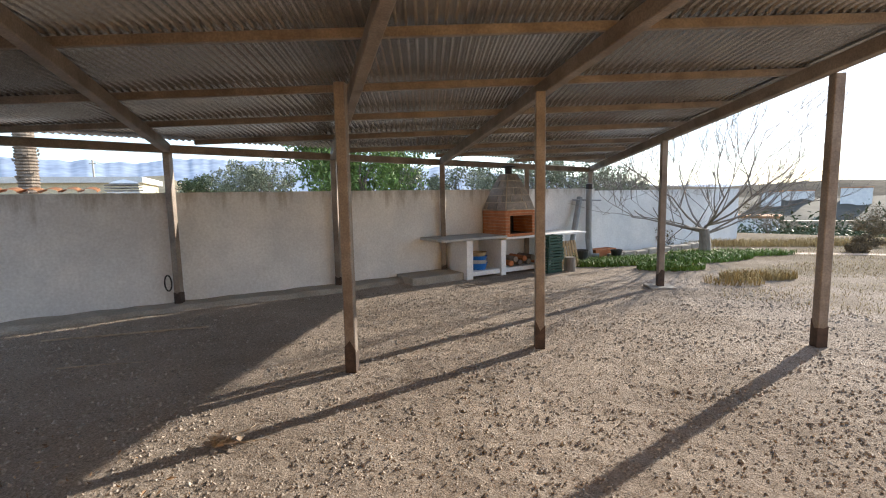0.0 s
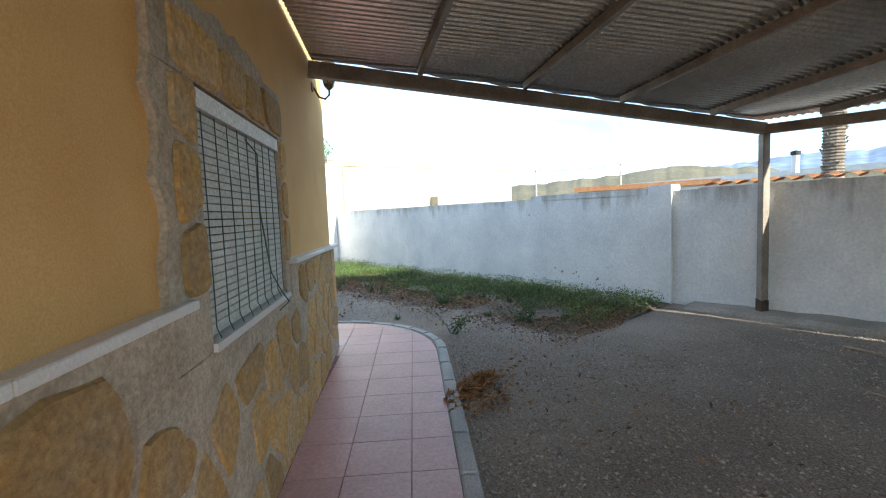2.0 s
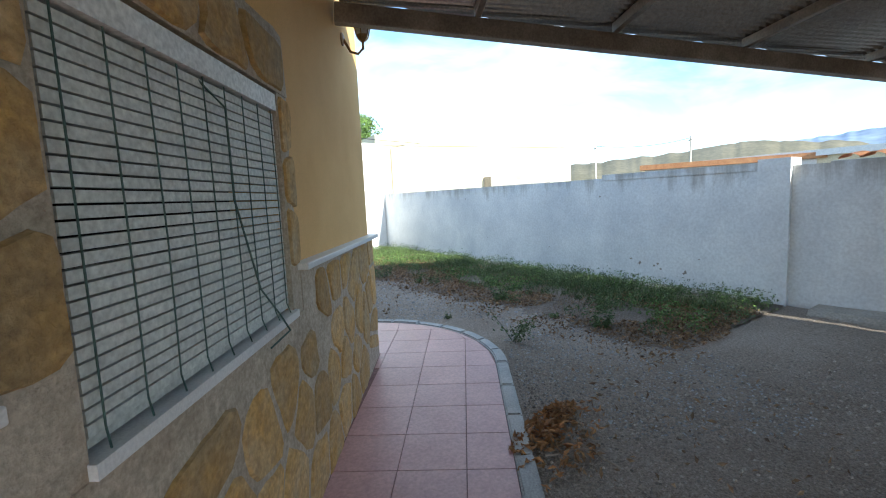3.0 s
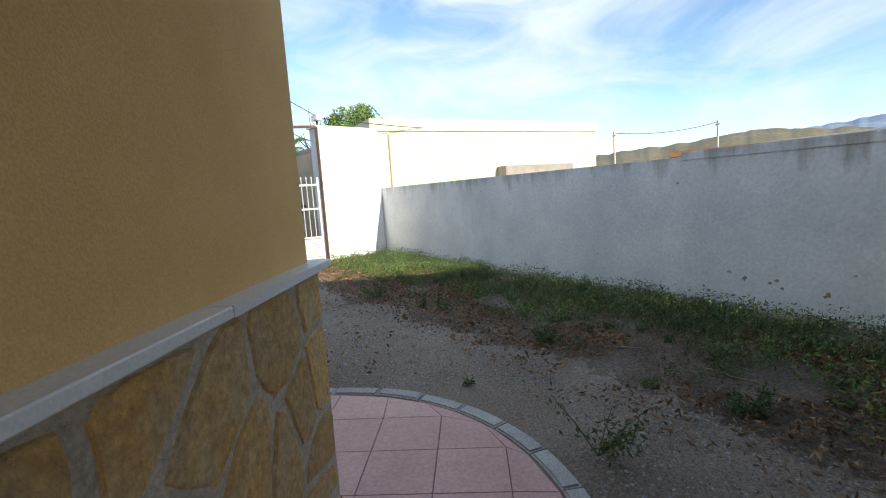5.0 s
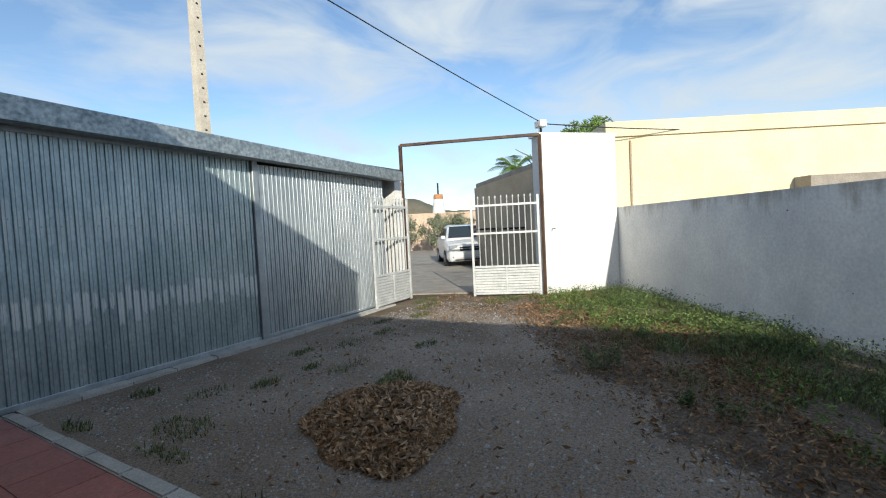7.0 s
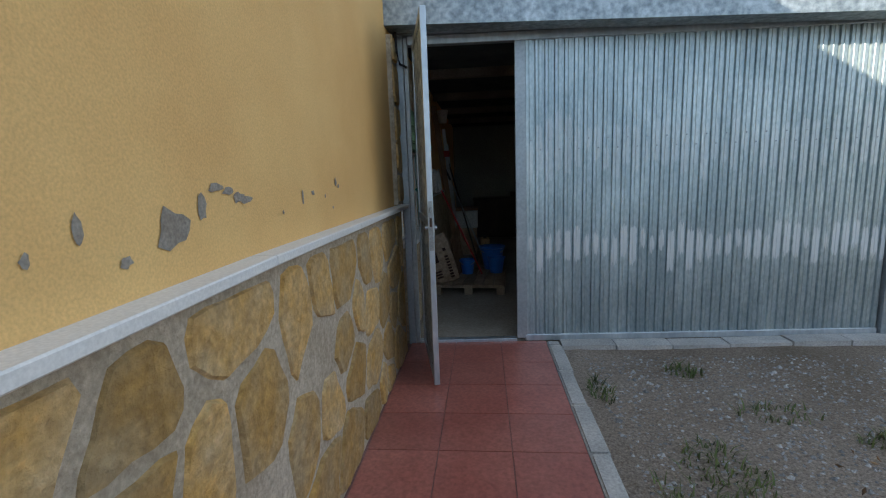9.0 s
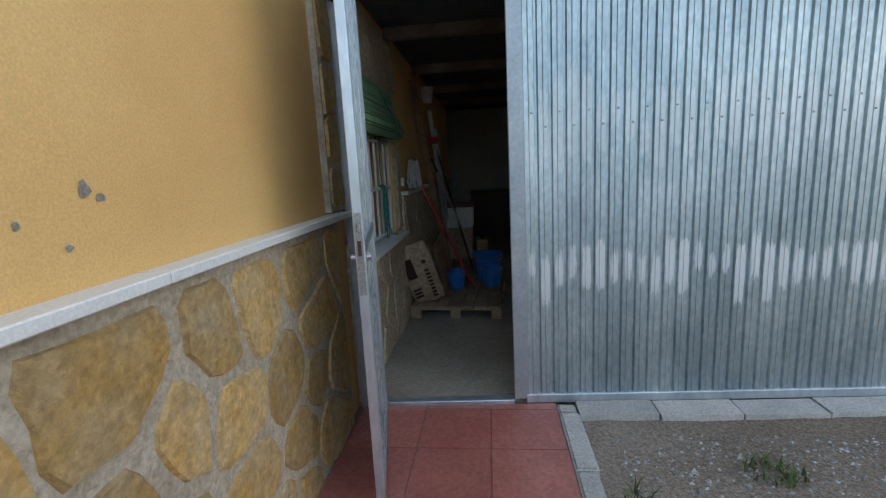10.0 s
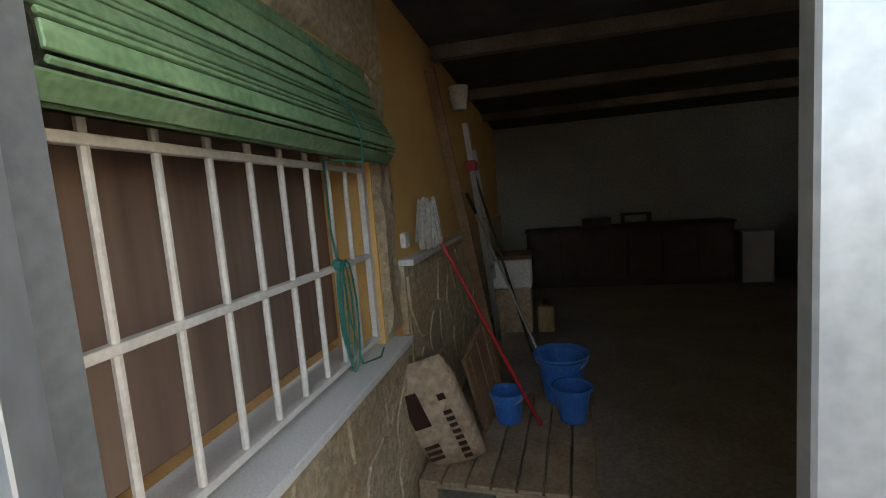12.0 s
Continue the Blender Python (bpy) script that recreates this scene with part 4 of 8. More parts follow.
def brush_marks(m, bands):
    """Pale brushed paint: upright strokes on each rib at given heights, each with ends of its own."""
    n, l = m.node_tree.nodes, m.node_tree.links
    b = n["Principled BSDF"]
    tc = n.new("ShaderNodeTexCoord")
    sp = n.new("ShaderNodeSeparateXYZ")
    l.new(tc.outputs["Object"], sp.inputs["Vector"])

    def calc(op, a, c, d=None):
        k = n.new("ShaderNodeMath")
        k.operation = op
        for i, v in enumerate((a, c, d)):
            if v is None:
                continue
            if isinstance(v, (int, float)):
                k.inputs[i].default_value = v
            else:
                l.new(v, k.inputs[i])
        return k.outputs["Value"]

    at_rib = calc("DIVIDE", calc("SUBTRACT", sp.outputs["X"], 1.09), 0.0797)
    rib, inside = calc("FLOOR", at_rib, 0.0), calc("FRACT", at_rib, 0.0)
    grain = n.new("ShaderNodeTexNoise")
    grain.inputs["Scale"].default_value = 1.0
    grain.inputs["Detail"].default_value = 5.0
    mp = n.new("ShaderNodeMapping")
    mp.inputs["Scale"].default_value = (95.0, 1.0, 9.0)
    l.new(tc.outputs["Object"], mp.inputs["Vector"])
    l.new(mp.outputs["Vector"], grain.inputs["Vector"])
    total = None
    for zc, half, amount, seed in bands:
        wn_ = n.new("ShaderNodeTexWhiteNoise")
        wn_.noise_dimensions = "1D"
        l.new(calc("ADD", rib, seed), wn_.inputs["W"])
        w2 = n.new("ShaderNodeTexWhiteNoise")
        w2.noise_dimensions = "1D"
        l.new(calc("ADD", rib, seed + 0.37), w2.inputs["W"])
        centre = calc("MULTIPLY_ADD", wn_.outputs["Value"], half * 0.9, zc - half * 0.45)
        reach = calc("MULTIPLY_ADD", w2.outputs["Value"], half * 0.9, half * 0.35)
        end = calc("SUBTRACT", reach, calc("ABSOLUTE", calc("SUBTRACT", sp.outputs["Z"], centre), 0.0))
        end = calc("MULTIPLY_ADD", calc("SUBTRACT", grain.outputs["Fac"], 0.5), 0.16, end)
        side = calc("SUBTRACT", calc("MULTIPLY_ADD", w2.outputs["Value"], 0.14, 0.22), calc("ABSOLUTE", calc("SUBTRACT", inside, 0.38), 0.0))
        side = calc("MULTIPLY_ADD", calc("SUBTRACT", grain.outputs["Fac"], 0.5), 0.35, side)
        both = calc("MULTIPLY", calc("MULTIPLY_ADD", end, 30.0, 0.5), calc("MULTIPLY_ADD", side, 9.0, 0.3))
        mr = n.new("ShaderNodeMapRange")
        mr.inputs["To Max"].default_value = amount
        l.new(calc("MINIMUM", both, calc("MULTIPLY", calc("GREATER_THAN", end, -0.02), calc("GREATER_THAN", side, -0.04))), mr.inputs["Value"])
        total = mr.outputs["Result"] if total is None else calc("MAXIMUM", total, mr.outputs["Result"])
    mx = n.new("ShaderNodeMix")
    mx.data_type = "RGBA"
    mx.inputs["B"].default_value = (0.74, 0.77, 0.78, 1)
    l.new(total, mx.inputs["Factor"])
    l.new(b.inputs["Base Color"].links[0].from_socket, mx.inputs["A"])
    l.new(mx.outputs["Result"], b.inputs["Base Color"])
    mt = n.new("ShaderNodeMapRange")
    mt.inputs["To Min"].default_value, mt.inputs["To Max"].default_value = 0.75, 0.0
    l.new(total, mt.inputs["Value"])
    l.new(mt.outputs["Result"], b.inputs["Metallic"])


M_GALV_PAINTED = surface("brushed_galvanised", (0.34, 0.41, 0.44), (0.54, 0.61, 0.63), 0.42, 0.75, 2.5, 45.0, 0.15, 0.002, third=(0.8, 0.84, 0.86), stretch=(1, 1, 0.5))
brush_marks(M_GALV_PAINTED, ((0.87, 0.14, 0.75, 3.0), (1.68, 0.2, 0.32, 71.0)))
gar = thing("garage_gate", "galvanised corrugated steel garage gate with a wicket", "gate", at=GM)
part("jamb_post", B((0.03, -0.06, 0.0, 0.088, 0.03, 2.68), bevel=0.004), M_GALV_DK, gar)
part("jamb_post", B((0.092, -0.05, 0.03, 0.125, 0.02, 2.64), bevel=0.004), M_GALV_DK, gar)
part("top_rail", B((0.127, -0.05, 2.575, 4.08, 0.025, 2.645), bevel=0.004), M_GALV, gar)
part("threshold", B((0.127, -0.04, 0.0, 0.996, 0.03, 0.055), bevel=0.004), M_GALV, gar)
part("bottom_rail", B((1.072, -0.04, 0.03, 4.08, 0.026, 0.085), bevel=0.004), M_GALV, gar)
part("wicket_jamb", B((0.998, -0.008, 0.055, 1.089, 0.022, 2.575), bevel=0.004), M_GALV_DK, gar)
for x0, x1 in ((1.09, 1.09 + 18 * 0.0797), (1.09 + 18 * 0.0797 + 0.001, 4.075)):
    part("sheet", shift(ribbed(x1 - x0, 2.5), x0, 0.012, 0.08), M_GALV_PAINTED, gar)
part("mid_post", B((4.09, -0.05, 0.0, 4.18, 0.05, 2.72), bevel=0.004), M_GALV_DK, gar)
part("bottom_rail", B((4.185, -0.04, 0.04, 7.2, 0.026, 0.085), bevel=0.004), M_GALV, gar)
for x0, x1 in ((4.19, 5.69), (5.695, 7.2)):
    part("sheet", shift(ribbed(x1 - x0, 2.46), x0, 0.012, 0.08), M_GALV, gar)
part("track_rail", B((0.0, -0.05, 2.65, 7.75, 0.06, 2.7), bevel=0.004), M_GALV_DK, gar)
# rivets at rail height
for row in (1.78, 1.7):
    for k in range(0, 36, 2):
        x = 1.09 + 0.0797 * (k + (0 if row > 1.75 else 1)) + 0.04
        part("rivet", lathe([(0, 0), (0.008, 0), (0.006, 0.004), (0, 0.005)], 6), M_GALV_DK, gar).matrix_basis = Matrix.Translation((x, 0.0125, row)) @ pose(0, 0, 0, -90)

fascia = thing("fascia", "spangled zinc gutter fascia over the garage gate", "fascia", kind="structure", at=GM)
bm = bmesh.new()
sec = [(0.3, 0.0), (0.3, 0.225), (0.295, 0.235), (0.24, 0.238), (0.2, 0.2), (-0.1, 0.2), (-0.1, 0.06), (0.1, 0.06), (0.1, 0.0)]
ends = []
for x, z0 in ((-0.02, 2.652), (7.5, 2.5)):
    ends.append([bm.verts.new((x, yy, z0 + zz * (1 if x < 1 else 0.78))) for yy, zz in sec])
for i in range(len(sec)):
    bm.faces.new((ends[0][i], ends[0][(i + 1) % len(sec)], ends[1][(i + 1) % len(sec)], ends[1][i]))
bm.faces.new(ends[0])
bm.faces.new(ends[1][::-1])
bmesh.ops.recalc_face_normals(bm, faces=bm.faces)
part("gutter", bm, M_FASCIA, fascia)

# wicket leaf, swung open towards the yard
LM = GM @ Matrix.Translation((0.165, 0.075, 0.06)) @ pose(0, 0, 0, 0, 0, 80.5)
leaf = thing("wicket_door", "open corrugated steel wicket door with a lock plate", "door", at=LM)
LW, LH = 0.88, 2.5
part("stile", B((0, -0.04, 0, 0.055, 0.0, LH), bevel=0.003), M_GALV, leaf)
part("stile", B((LW - 0.055, -0.04, 0, LW, 0.0, LH), bevel=0.003), M_GALV, leaf)
for z in (0.0, 1.11, LH - 0.055):
    part("rail", B((0.056, -0.038, z, LW - 0.056, -0.002, z + 0.055), bevel=0.003), M_GALV, leaf)
part("door_sheet", shift(ribbed(LW - 0.13, 1.045, 0.07, 0.014), 0.065, -0.012, 0.06), M_FASCIA, leaf)
part("door_sheet", shift(ribbed(LW - 0.13, 1.27, 0.07, 0.014), 0.065, -0.012, 1.17), M_FASCIA, leaf)
lock = part("lock_plate", B((LW, -0.034, 0.96, LW + 0.003, -0.006, 1.29)), M_RIM, leaf, "worn steel lock plate")
part("latch", B((LW + 0.003, -0.027, 1.215, LW + 0.016, -0.013, 1.25), bevel=0.003), M_RIM, lock)
part("bolt", B((LW + 0.003, -0.027, 1.12, LW + 0.012, -0.013, 1.18), bevel=0.002), M_RUST, lock)
for sgn in (1, -1):
    part("lock_cylinder", lathe([(0, 0), (0.016, 0), (0.016, 0.018), (0.01, 0.024), (0, 0.024)], 10), M_RIM, leaf).matrix_basis = Matrix.Translation((LW - 0.028, 0.0 if sgn > 0 else -0.04, 1.11)) @ pose(0, 0, 0, -90 * sgn)
part("escutcheon", B((LW - 0.05, -0.044, 1.04, LW - 0.012, -0.0405, 1.18), bevel=0.001), M_RIM, leaf, "worn steel keyhole plate")
# bare stone round the garage window


def rough_slab(y0, y1, z0, z1, seed):
    """Uneven stone face standing a little proud of the wall, with ragged edges."""
    ny, nz = max(3, int((y1 - y0) / 0.035)), max(3, int((z1 - z0) / 0.035))
    bm = bmesh.new()
    vs = []
    for j in range(nz + 1):
        row = []
        for i in range(ny + 1):
            y, z = y0 + (y1 - y0) * i / ny, z0 + (z1 - z0) * j / nz
            rim = i in (0, ny) or j in (0, nz)
            d = 0.003 if rim else 0.028 + 0.022 * noise.noise((y * 7, z * 7, seed))
            if rim:
                y += 0.02 * noise.noise((y * 11, z * 11, seed + 3.0))
                z += 0.02 * noise.noise((y * 11, z * 11, seed + 9.0))
            row.append(bm.verts.new((X - d, y, z)))
        vs.append(row)
    for r0, r1 in zip(vs, vs[1:]):
        for i in range(ny):
            bm.faces.new((r0[i], r1[i], r1[i + 1], r0[i + 1]))
    r = bmesh.ops.extrude_face_region(bm, geom=bm.faces[:])
    for v in [v for v in r["geom"] if isinstance(v, bmesh.types.BMVert)]:
        v.co.x = X + 0.002
    bmesh.ops.recalc_face_normals(bm, faces=bm.faces)
    return bm


surround = thing("trim_window_surround", "rough bare stone surround of the garage window", "stonework", kind="structure")
part("lintel_stone", rough_slab(-6.58, gar_y(X) - 0.07, 2.2, 2.66, 1.0), M_ROUGH, surround)
part("jamb_stone", rough_slab(-6.58, -6.345, 0.935, 2.185, 5.0), M_ROUGH, surround)

# ---- yard wall details ----
foot = thing("wall_footing", "rough concrete footing along the yard wall", "footing", kind="structure")
bm = bmesh.new()
rf = random.Random(4)
prev = None
N_F = 40
ring = []
for k in range(N_F + 1):
    s = -0.9 + 8.6 * k / N_F
    w = 0.3 + 0.05 * math.sin(s * 1.7) + rf.uniform(-0.02, 0.02)
    h = 0.08 + rf.uniform(-0.012, 0.012)
    ring.append([bm.verts.new(along(s, 0.115, -0.05)), bm.verts.new(along(s, 0.115, h + 0.01)), bm.verts.new(along(s, -w + 0.06, h)), bm.verts.new(along(s, -w, h - 0.05)), bm.verts.new(along(s, -w - 0.03, -0.05))])
for a, b in zip(ring, ring[1:]):
    for k in range(4):
        bm.faces.new((a[k], b[k], b[k + 1], a[k + 1]))
bm.faces.new(ring[0])
bm.faces.new(ring[-1][::-1])
bmesh.ops.recalc_face_normals(bm, faces=bm.faces)
part("footing_strip", bm, M_CONC, foot)
LD = (Vector(along(-0.85, 0.12)[:2]) - Vector(W_END)).normalized()
LN = Vector((LD.y, -LD.x))


def lane(s, off, z=0.0):
    p = Vector(W_END) + LD * s + LN * off
    return (p.x, p.y, z)


bm = bmesh.new()
ring = []
for k in range(41):
    s = 0.2 + 10.6 * k / 40
    w = 0.16 + rf.uniform(-0.03, 0.03)
    ring.append([bm.verts.new(lane(s, -0.01, 0.06 + rf.uniform(-0.01, 0.01))), bm.verts.new(lane(s, w, 0.045)), bm.verts.new(lane(s, w + 0.03, -0.05))])
for a, b in zip(ring, ring[1:]):
    for k in range(2):
        bm.faces.new((a[k], b[k], b[k + 1], a[k + 1]))
bmesh.ops.recalc_face_normals(bm, faces=bm.faces)
part("footing_strip", bm, M_CONC, foot)
pier = thing("wall_pier", "white plastered pier where the two walls meet", "pier", kind="structure")
p0, p1 = lane(10.74, 0.06), lane(11.1, 0.06)
part("pier_shaft", wall_run(p0[:2], p1[:2], -0.1, 1.86, 0.32), M_WALL, pier)
part("pier_cap", wall_run(lane(8.35, 0.01)[:2], lane(10.73, 0.01)[:2], 1.722, 1.82, 0.22), M_WALL_OLD, pier)
# tiled lean-to edge just behind the wall
lean = thing("tiled_roof_edge", "row of terracotta roof tiles behind the yard wall", "roof tiles")
for k in range(11):
    s = -0.75 + 0.22 * k
    c = along(s, 0.55, 1.8)
    m = Matrix.Translation(c) @ pose(0, 0, 0, 0, 0, math.degrees(math.atan2(WDIR.y, WDIR.x))) @ pose(0, 0, 0, 0, 0, 90)
    bm = bmesh.new()
    secs = []
    for yy in (-0.22, 0.22):
        secs.append([bm.verts.new((yy * 1.0 + 0.0, 0.1 * math.cos(math.pi * j / 6), 0.055 * math.sin(math.pi * j / 6) + (0.04 if yy > 0 else 0))) for j in range(7)])
    for j in range(6):
        bm.faces.new((secs[0][j], secs[0][j + 1], secs[1][j + 1], secs[1][j]))
    bmesh.ops.solidify(bm, geom=bm.faces[:], thickness=0.014)
    part("roof_tile", bm, M_TERRA, lean).matrix_basis = m
part("tile_bed", wall_run(along(-0.9, 0.34)[:2], along(1.75, 0.34)[:2], 0.0, 1.79, 0.5), M_WALL, lean)

# flaking on the lane wall
spots = thing("wall_stains", "bare flaked spots on the whitewashed wall", "flaking", kind="structure")
for s, z, w in ((8.9, 0.42, 0.06), (9.05, 0.36, 0.09), (9.3, 0.34, 0.05), (9.36, 0.38, 0.06), (9.8, 0.28, 0.1), (10.0, 0.5, 0.04), (8.3, 1.45, 0.05), (4.4, 1.5, 0.05), (5.2, 0.6, 0.03), (9.42, 0.3, 0.05), (7.1, 0.5, 0.03)):
    bm = bmesh.new()
    vs = []
    for k in range(9):
        q = rf.uniform(0.25, 1.0) * w * 0.55
        a = 2 * math.pi * k / 9
        c = lane(s + q * math.cos(a), 0.003, z + q * 0.8 * math.sin(a))
        vs.append(bm.verts.new(c))
    bm.faces.new(vs)
    part("flake", bm, M_FLAKE, spots)

# loose paint spot and bolt plate on the canopy posts
post_hw = thing("hose_loop", "dark rubber hose loop hung on a canopy post", "hose")
px, py, pz = along(2.35, -0.06, 0.42)
part("loop", tube([(px + 0.07 * math.cos(a) * 0.8, py - 0.02, pz + 0.12 * math.sin(a)) for a in [2 * math.pi * k / 14 for k in range(14)]] + [(px + 0.056, py - 0.02, pz)], 0.011, 6), M_CABLE, post_hw)

# dark earth of the verge
bm = bmesh.new()
rows = []
for k in range(121):
    s = -0.5 + 11.6 * k / 120
    wide = 2.75 + 0.2 * math.sin(s * 0.45) + 0.4 * noise.noise((s * 1.1, 0.0, 1.0)) + 0.2 * noise.noise((s * 4.0, 0.0, 1.0))
    rows.append([bm.verts.new((*lane(s, 0.1 + wide * j / 24)[:2], ground_z(*lane(s, 0.1 + wide * j / 24)[:2]) + 0.02 - 0.024 * (j / 24) ** 5)) for j in range(25)])
for a, b in zip(rows, rows[1:]):
    for j in range(24):
        bm.faces.new((a[j], b[j], b[j + 1], a[j + 1]))
bmesh.ops.recalc_face_normals(bm, faces=bm.faces)
setting("verge", bm, M_SOIL, "dark earth strewn with leaves along the boundary wall", "verge", True)

# ---- entrance pillar and gate ----
GP = Vector((-14.12, -2.43))
GL = Vector((-13.02, -5.12))
pillar = thing("gate_pillar", "broad whitewashed gate pillar with a coping", "pillar", kind="structure")
part("pillar_body", wall_run(tuple(GP), (-15.42, -1.22), -0.1, 3.28, 0.35), M_WALL, pillar)
part("coping", wall_run((GP.x + 0.03, GP.y - 0.03), (-15.45, -1.18), 3.282, 3.34, 0.42), M_WALL, pillar)
gd = (GP - GL).normalized()
frame_g = thing("gate_frame", "rusty brown steel gate frame with a top bar", "gate frame")
for p in (GL, GP):
    part("frame_post", B((p.x - 0.03, p.y - 0.03, -0.1, p.x + 0.03, p.y + 0.03, 3.3), bevel=0.003), M_RUST, frame_g)
part("top_bar", beam((GL.x, GL.y, 3.3), (GP.x, GP.y, 3.3), 0.06, 0.06, 0.003), M_RUST, frame_g)


def bar_gate(name, m, w, h, label):
    """A leaf of upright bars over a slatted lower panel, in the plane x, z."""
    g = thing(name, label, "gate", group="yard gate leaves", at=m)
    for x in (0.0, w - 0.05):
        part("stile", B((x, -0.02, 0.03, x + 0.05, 0.02, h), bevel=0.003), M_GATEWHITE, g)
    for z in (0.06, 0.62, 1.32, h - 0.2):
        part("rail", B((0.051, -0.017, z, w - 0.051, 0.017, z + 0.045), bevel=0.003), M_GATEWHITE, g)
    part("stile", B((w / 2 - 0.02, -0.018, 0.106, w / 2 + 0.02, 0.018, 0.619), bevel=0.003), M_GATEWHITE, g)
    for k in range(9):
        z = 0.11 + k * 0.056
        for x0, x1 in ((0.052, w / 2 - 0.022), (w / 2 + 0.022, w - 0.052)):
            part("slat", B((x0, -0.008, z, x1, 0.008, z + 0.049), bevel=0.003), M_GATEWHITE, g)
    n = int((w - 0.1) / 0.125)
    for k in range(1, n + 1):
        x = 0.05 + (w - 0.1) * k / (n + 1)
        bm = tube([(x, 0, 0.64), (x, 0, h - 0.03)], 0.0105, 6)
        lathe([(0, -0.01), (0.017, 0.0), (0.02, 0.02), (0.0, 0.06)], 6, bm, at=(x, 0, h - 0.03))
        part("bar", bm, M_GATEWHITE, g)
    return g


ang = math.degrees(math.atan2(GL.y - GP.y, GL.x - GP.x))
gr_end = Vector((-13.58, -3.78))
ang_r = math.degrees(math.atan2(gr_end.y - GP.y, gr_end.x - GP.x))
bar_gate("yard_gate", Matrix.Translation((GP.x + 0.02, GP.y - 0.06, 0)) @ pose(0, 0, 0, 0, 0, ang_r), 1.42, 2.1, "white barred steel gate leaf half closed")
bar_gate("yard_gate", Matrix.Translation((-13.02, -5.02, 0)) @ pose(0, 0, 0, 0, 0, 4), 1.3, 2.15, "white barred steel gate leaf folded back against the garage")
flood = thing("floodlight", "small white floodlight on top of the gate frame", "lamp", at=Matrix.Translation((GP.x - 0.05, GP.y + 0.02, 3.34)))
part("bracket", B((-0.02, -0.02, 0, 0.02, 0.02, 0.1)), M_BARS, flood)
part("housing", B((-0.12, -0.08, 0.1, 0.12, 0.08, 0.24), bevel=0.015, m=pose(0, 0, 0, 0, 0, 50)), M_WHITE, flood)
bell = thing("door_bell_bracket", "small dark metal hook on the gate pillar", "hook")
q = GP + (Vector((-15.42, -1.22)) - GP) * 0.12
part("arm", beam((q.x + 0.03, q.y + 0.02, 1.38), (q.x + 0.14, q.y + 0.1, 1.38), 0.02, 0.02), M_BARS, bell)

# ---- flat-roofed hut behind the wall ----
hut = thing("outbuilding", "cream flat-roofed outbuilding beyond the boundary wall", "building")
H0, H1 = Vector((-16.1, -1.5)), Vector((-20.5, 5.9))
hn = Vector(((H1 - H0).y, -(H1 - H0).x)).normalized()
part("wall", wall_run(tuple(H0), tuple(H1), -0.2, 3.38, 4.0), M_YELLOW, hut)
hd = (H1 - H0).normalized()
part("parapet", wall_run(tuple(H0 - hd * 0.06 + Vector((hd.y, -hd.x)) * 0.06), tuple(H1 + hd * 0.06 + Vector((hd.y, -hd.x)) * 0.06), 3.381, 3.72, 4.15), M_YELLOW, hut, "peeling cream parapet")
part("drain_pipe", tube([tuple(H0 + hd * 0.5 + Vector((hd.y, -hd.x)) * 0.03) + (1.5,), tuple(H0 + hd * 0.5 + Vector((hd.y, -hd.x)) * 0.03) + (3.28,)], 0.025, 6), M_BEIGE, hut)
part("low_annex", wall_run(tuple(H0 + hd * 4.2 + Vector((hd.y, -hd.x)) * 0.5), tuple(H0 + hd * 7.0 + Vector((hd.y, -hd.x)) * 0.5), -0.2, 2.25, 0.48), M_CONC, hut)

# ---- neighbour's house beyond the gate ----
nb = thing("neighbour_house", "beige single-storey house beside the lane", "house")
n0, n1 = Vector((-16.4, -3.3)), Vector((-20.6, -7.3))
nd = (n1 - n0).normalized()
nn = Vector((nd.y, -nd.x))
part("wall", wall_run(tuple(n1), tuple(n0), -0.2, 2.95, 4.0), M_BEIGE, nb)
part("roof", wall_run(tuple(n1 + nd * 0.1 + nn * 0.1), tuple(n0 - nd * 0.1 + nn * 0.1), 2.951, 3.12, 4.3), M_STEEL, nb)
for k in (1.3, 3.6):
    c = n0 + nd * k
    w = part("window", beam(tuple(c - nd * 0.35) + (1.4,), tuple(c + nd * 0.35) + (1.4,), 1.3, 0.06), M_GLASS_DK, nb)
    w.location = (nn.x * 0.02, nn.y * 0.02, 0)
    for j in range(6):
        b = c + nd * (-0.32 + 0.128 * j) + nn * 0.06
        part("window_bar", tube([tuple(b) + (0.72,), tuple(b) + (2.1,)], 0.012, 5), M_BARS, w).location = (-nn.x * 0.02, -nn.y * 0.02, 0)

# ---- parked car ----
car_dir = Vector((0.79, 0.61, 0)).normalized()
CM = Matrix.Translation((-20.1, -7.3, 0.0)) @ Matrix(((car_dir.x, -car_dir.y, 0, 0), (car_dir.y, car_dir.x, 0, 0), (0, 0, 1, 0), (0, 0, 0, 1)))
car = thing("car", "white compact SUV parked on the lane", "car", at=CM)
# x forward (0 is the nose), y left


def loft(sections, material, name, parent, smooth=True, label=""):
    bm = bmesh.new()
    rings = [[bm.verts.new(p) for p in s] for s in sections]
    n = len(rings[0])
    for a, b in zip(rings, rings[1:]):
        for i in range(n):
            bm.faces.new((a[i], a[(i + 1) % n], b[(i + 1) % n], b[i]))
    bm.faces.new(rings[0][::-1])
    bm.faces.new(rings[-1])
    bmesh.ops.recalc_face_normals(bm, faces=bm.faces)
    return part(name, bm, material, parent, label, False)


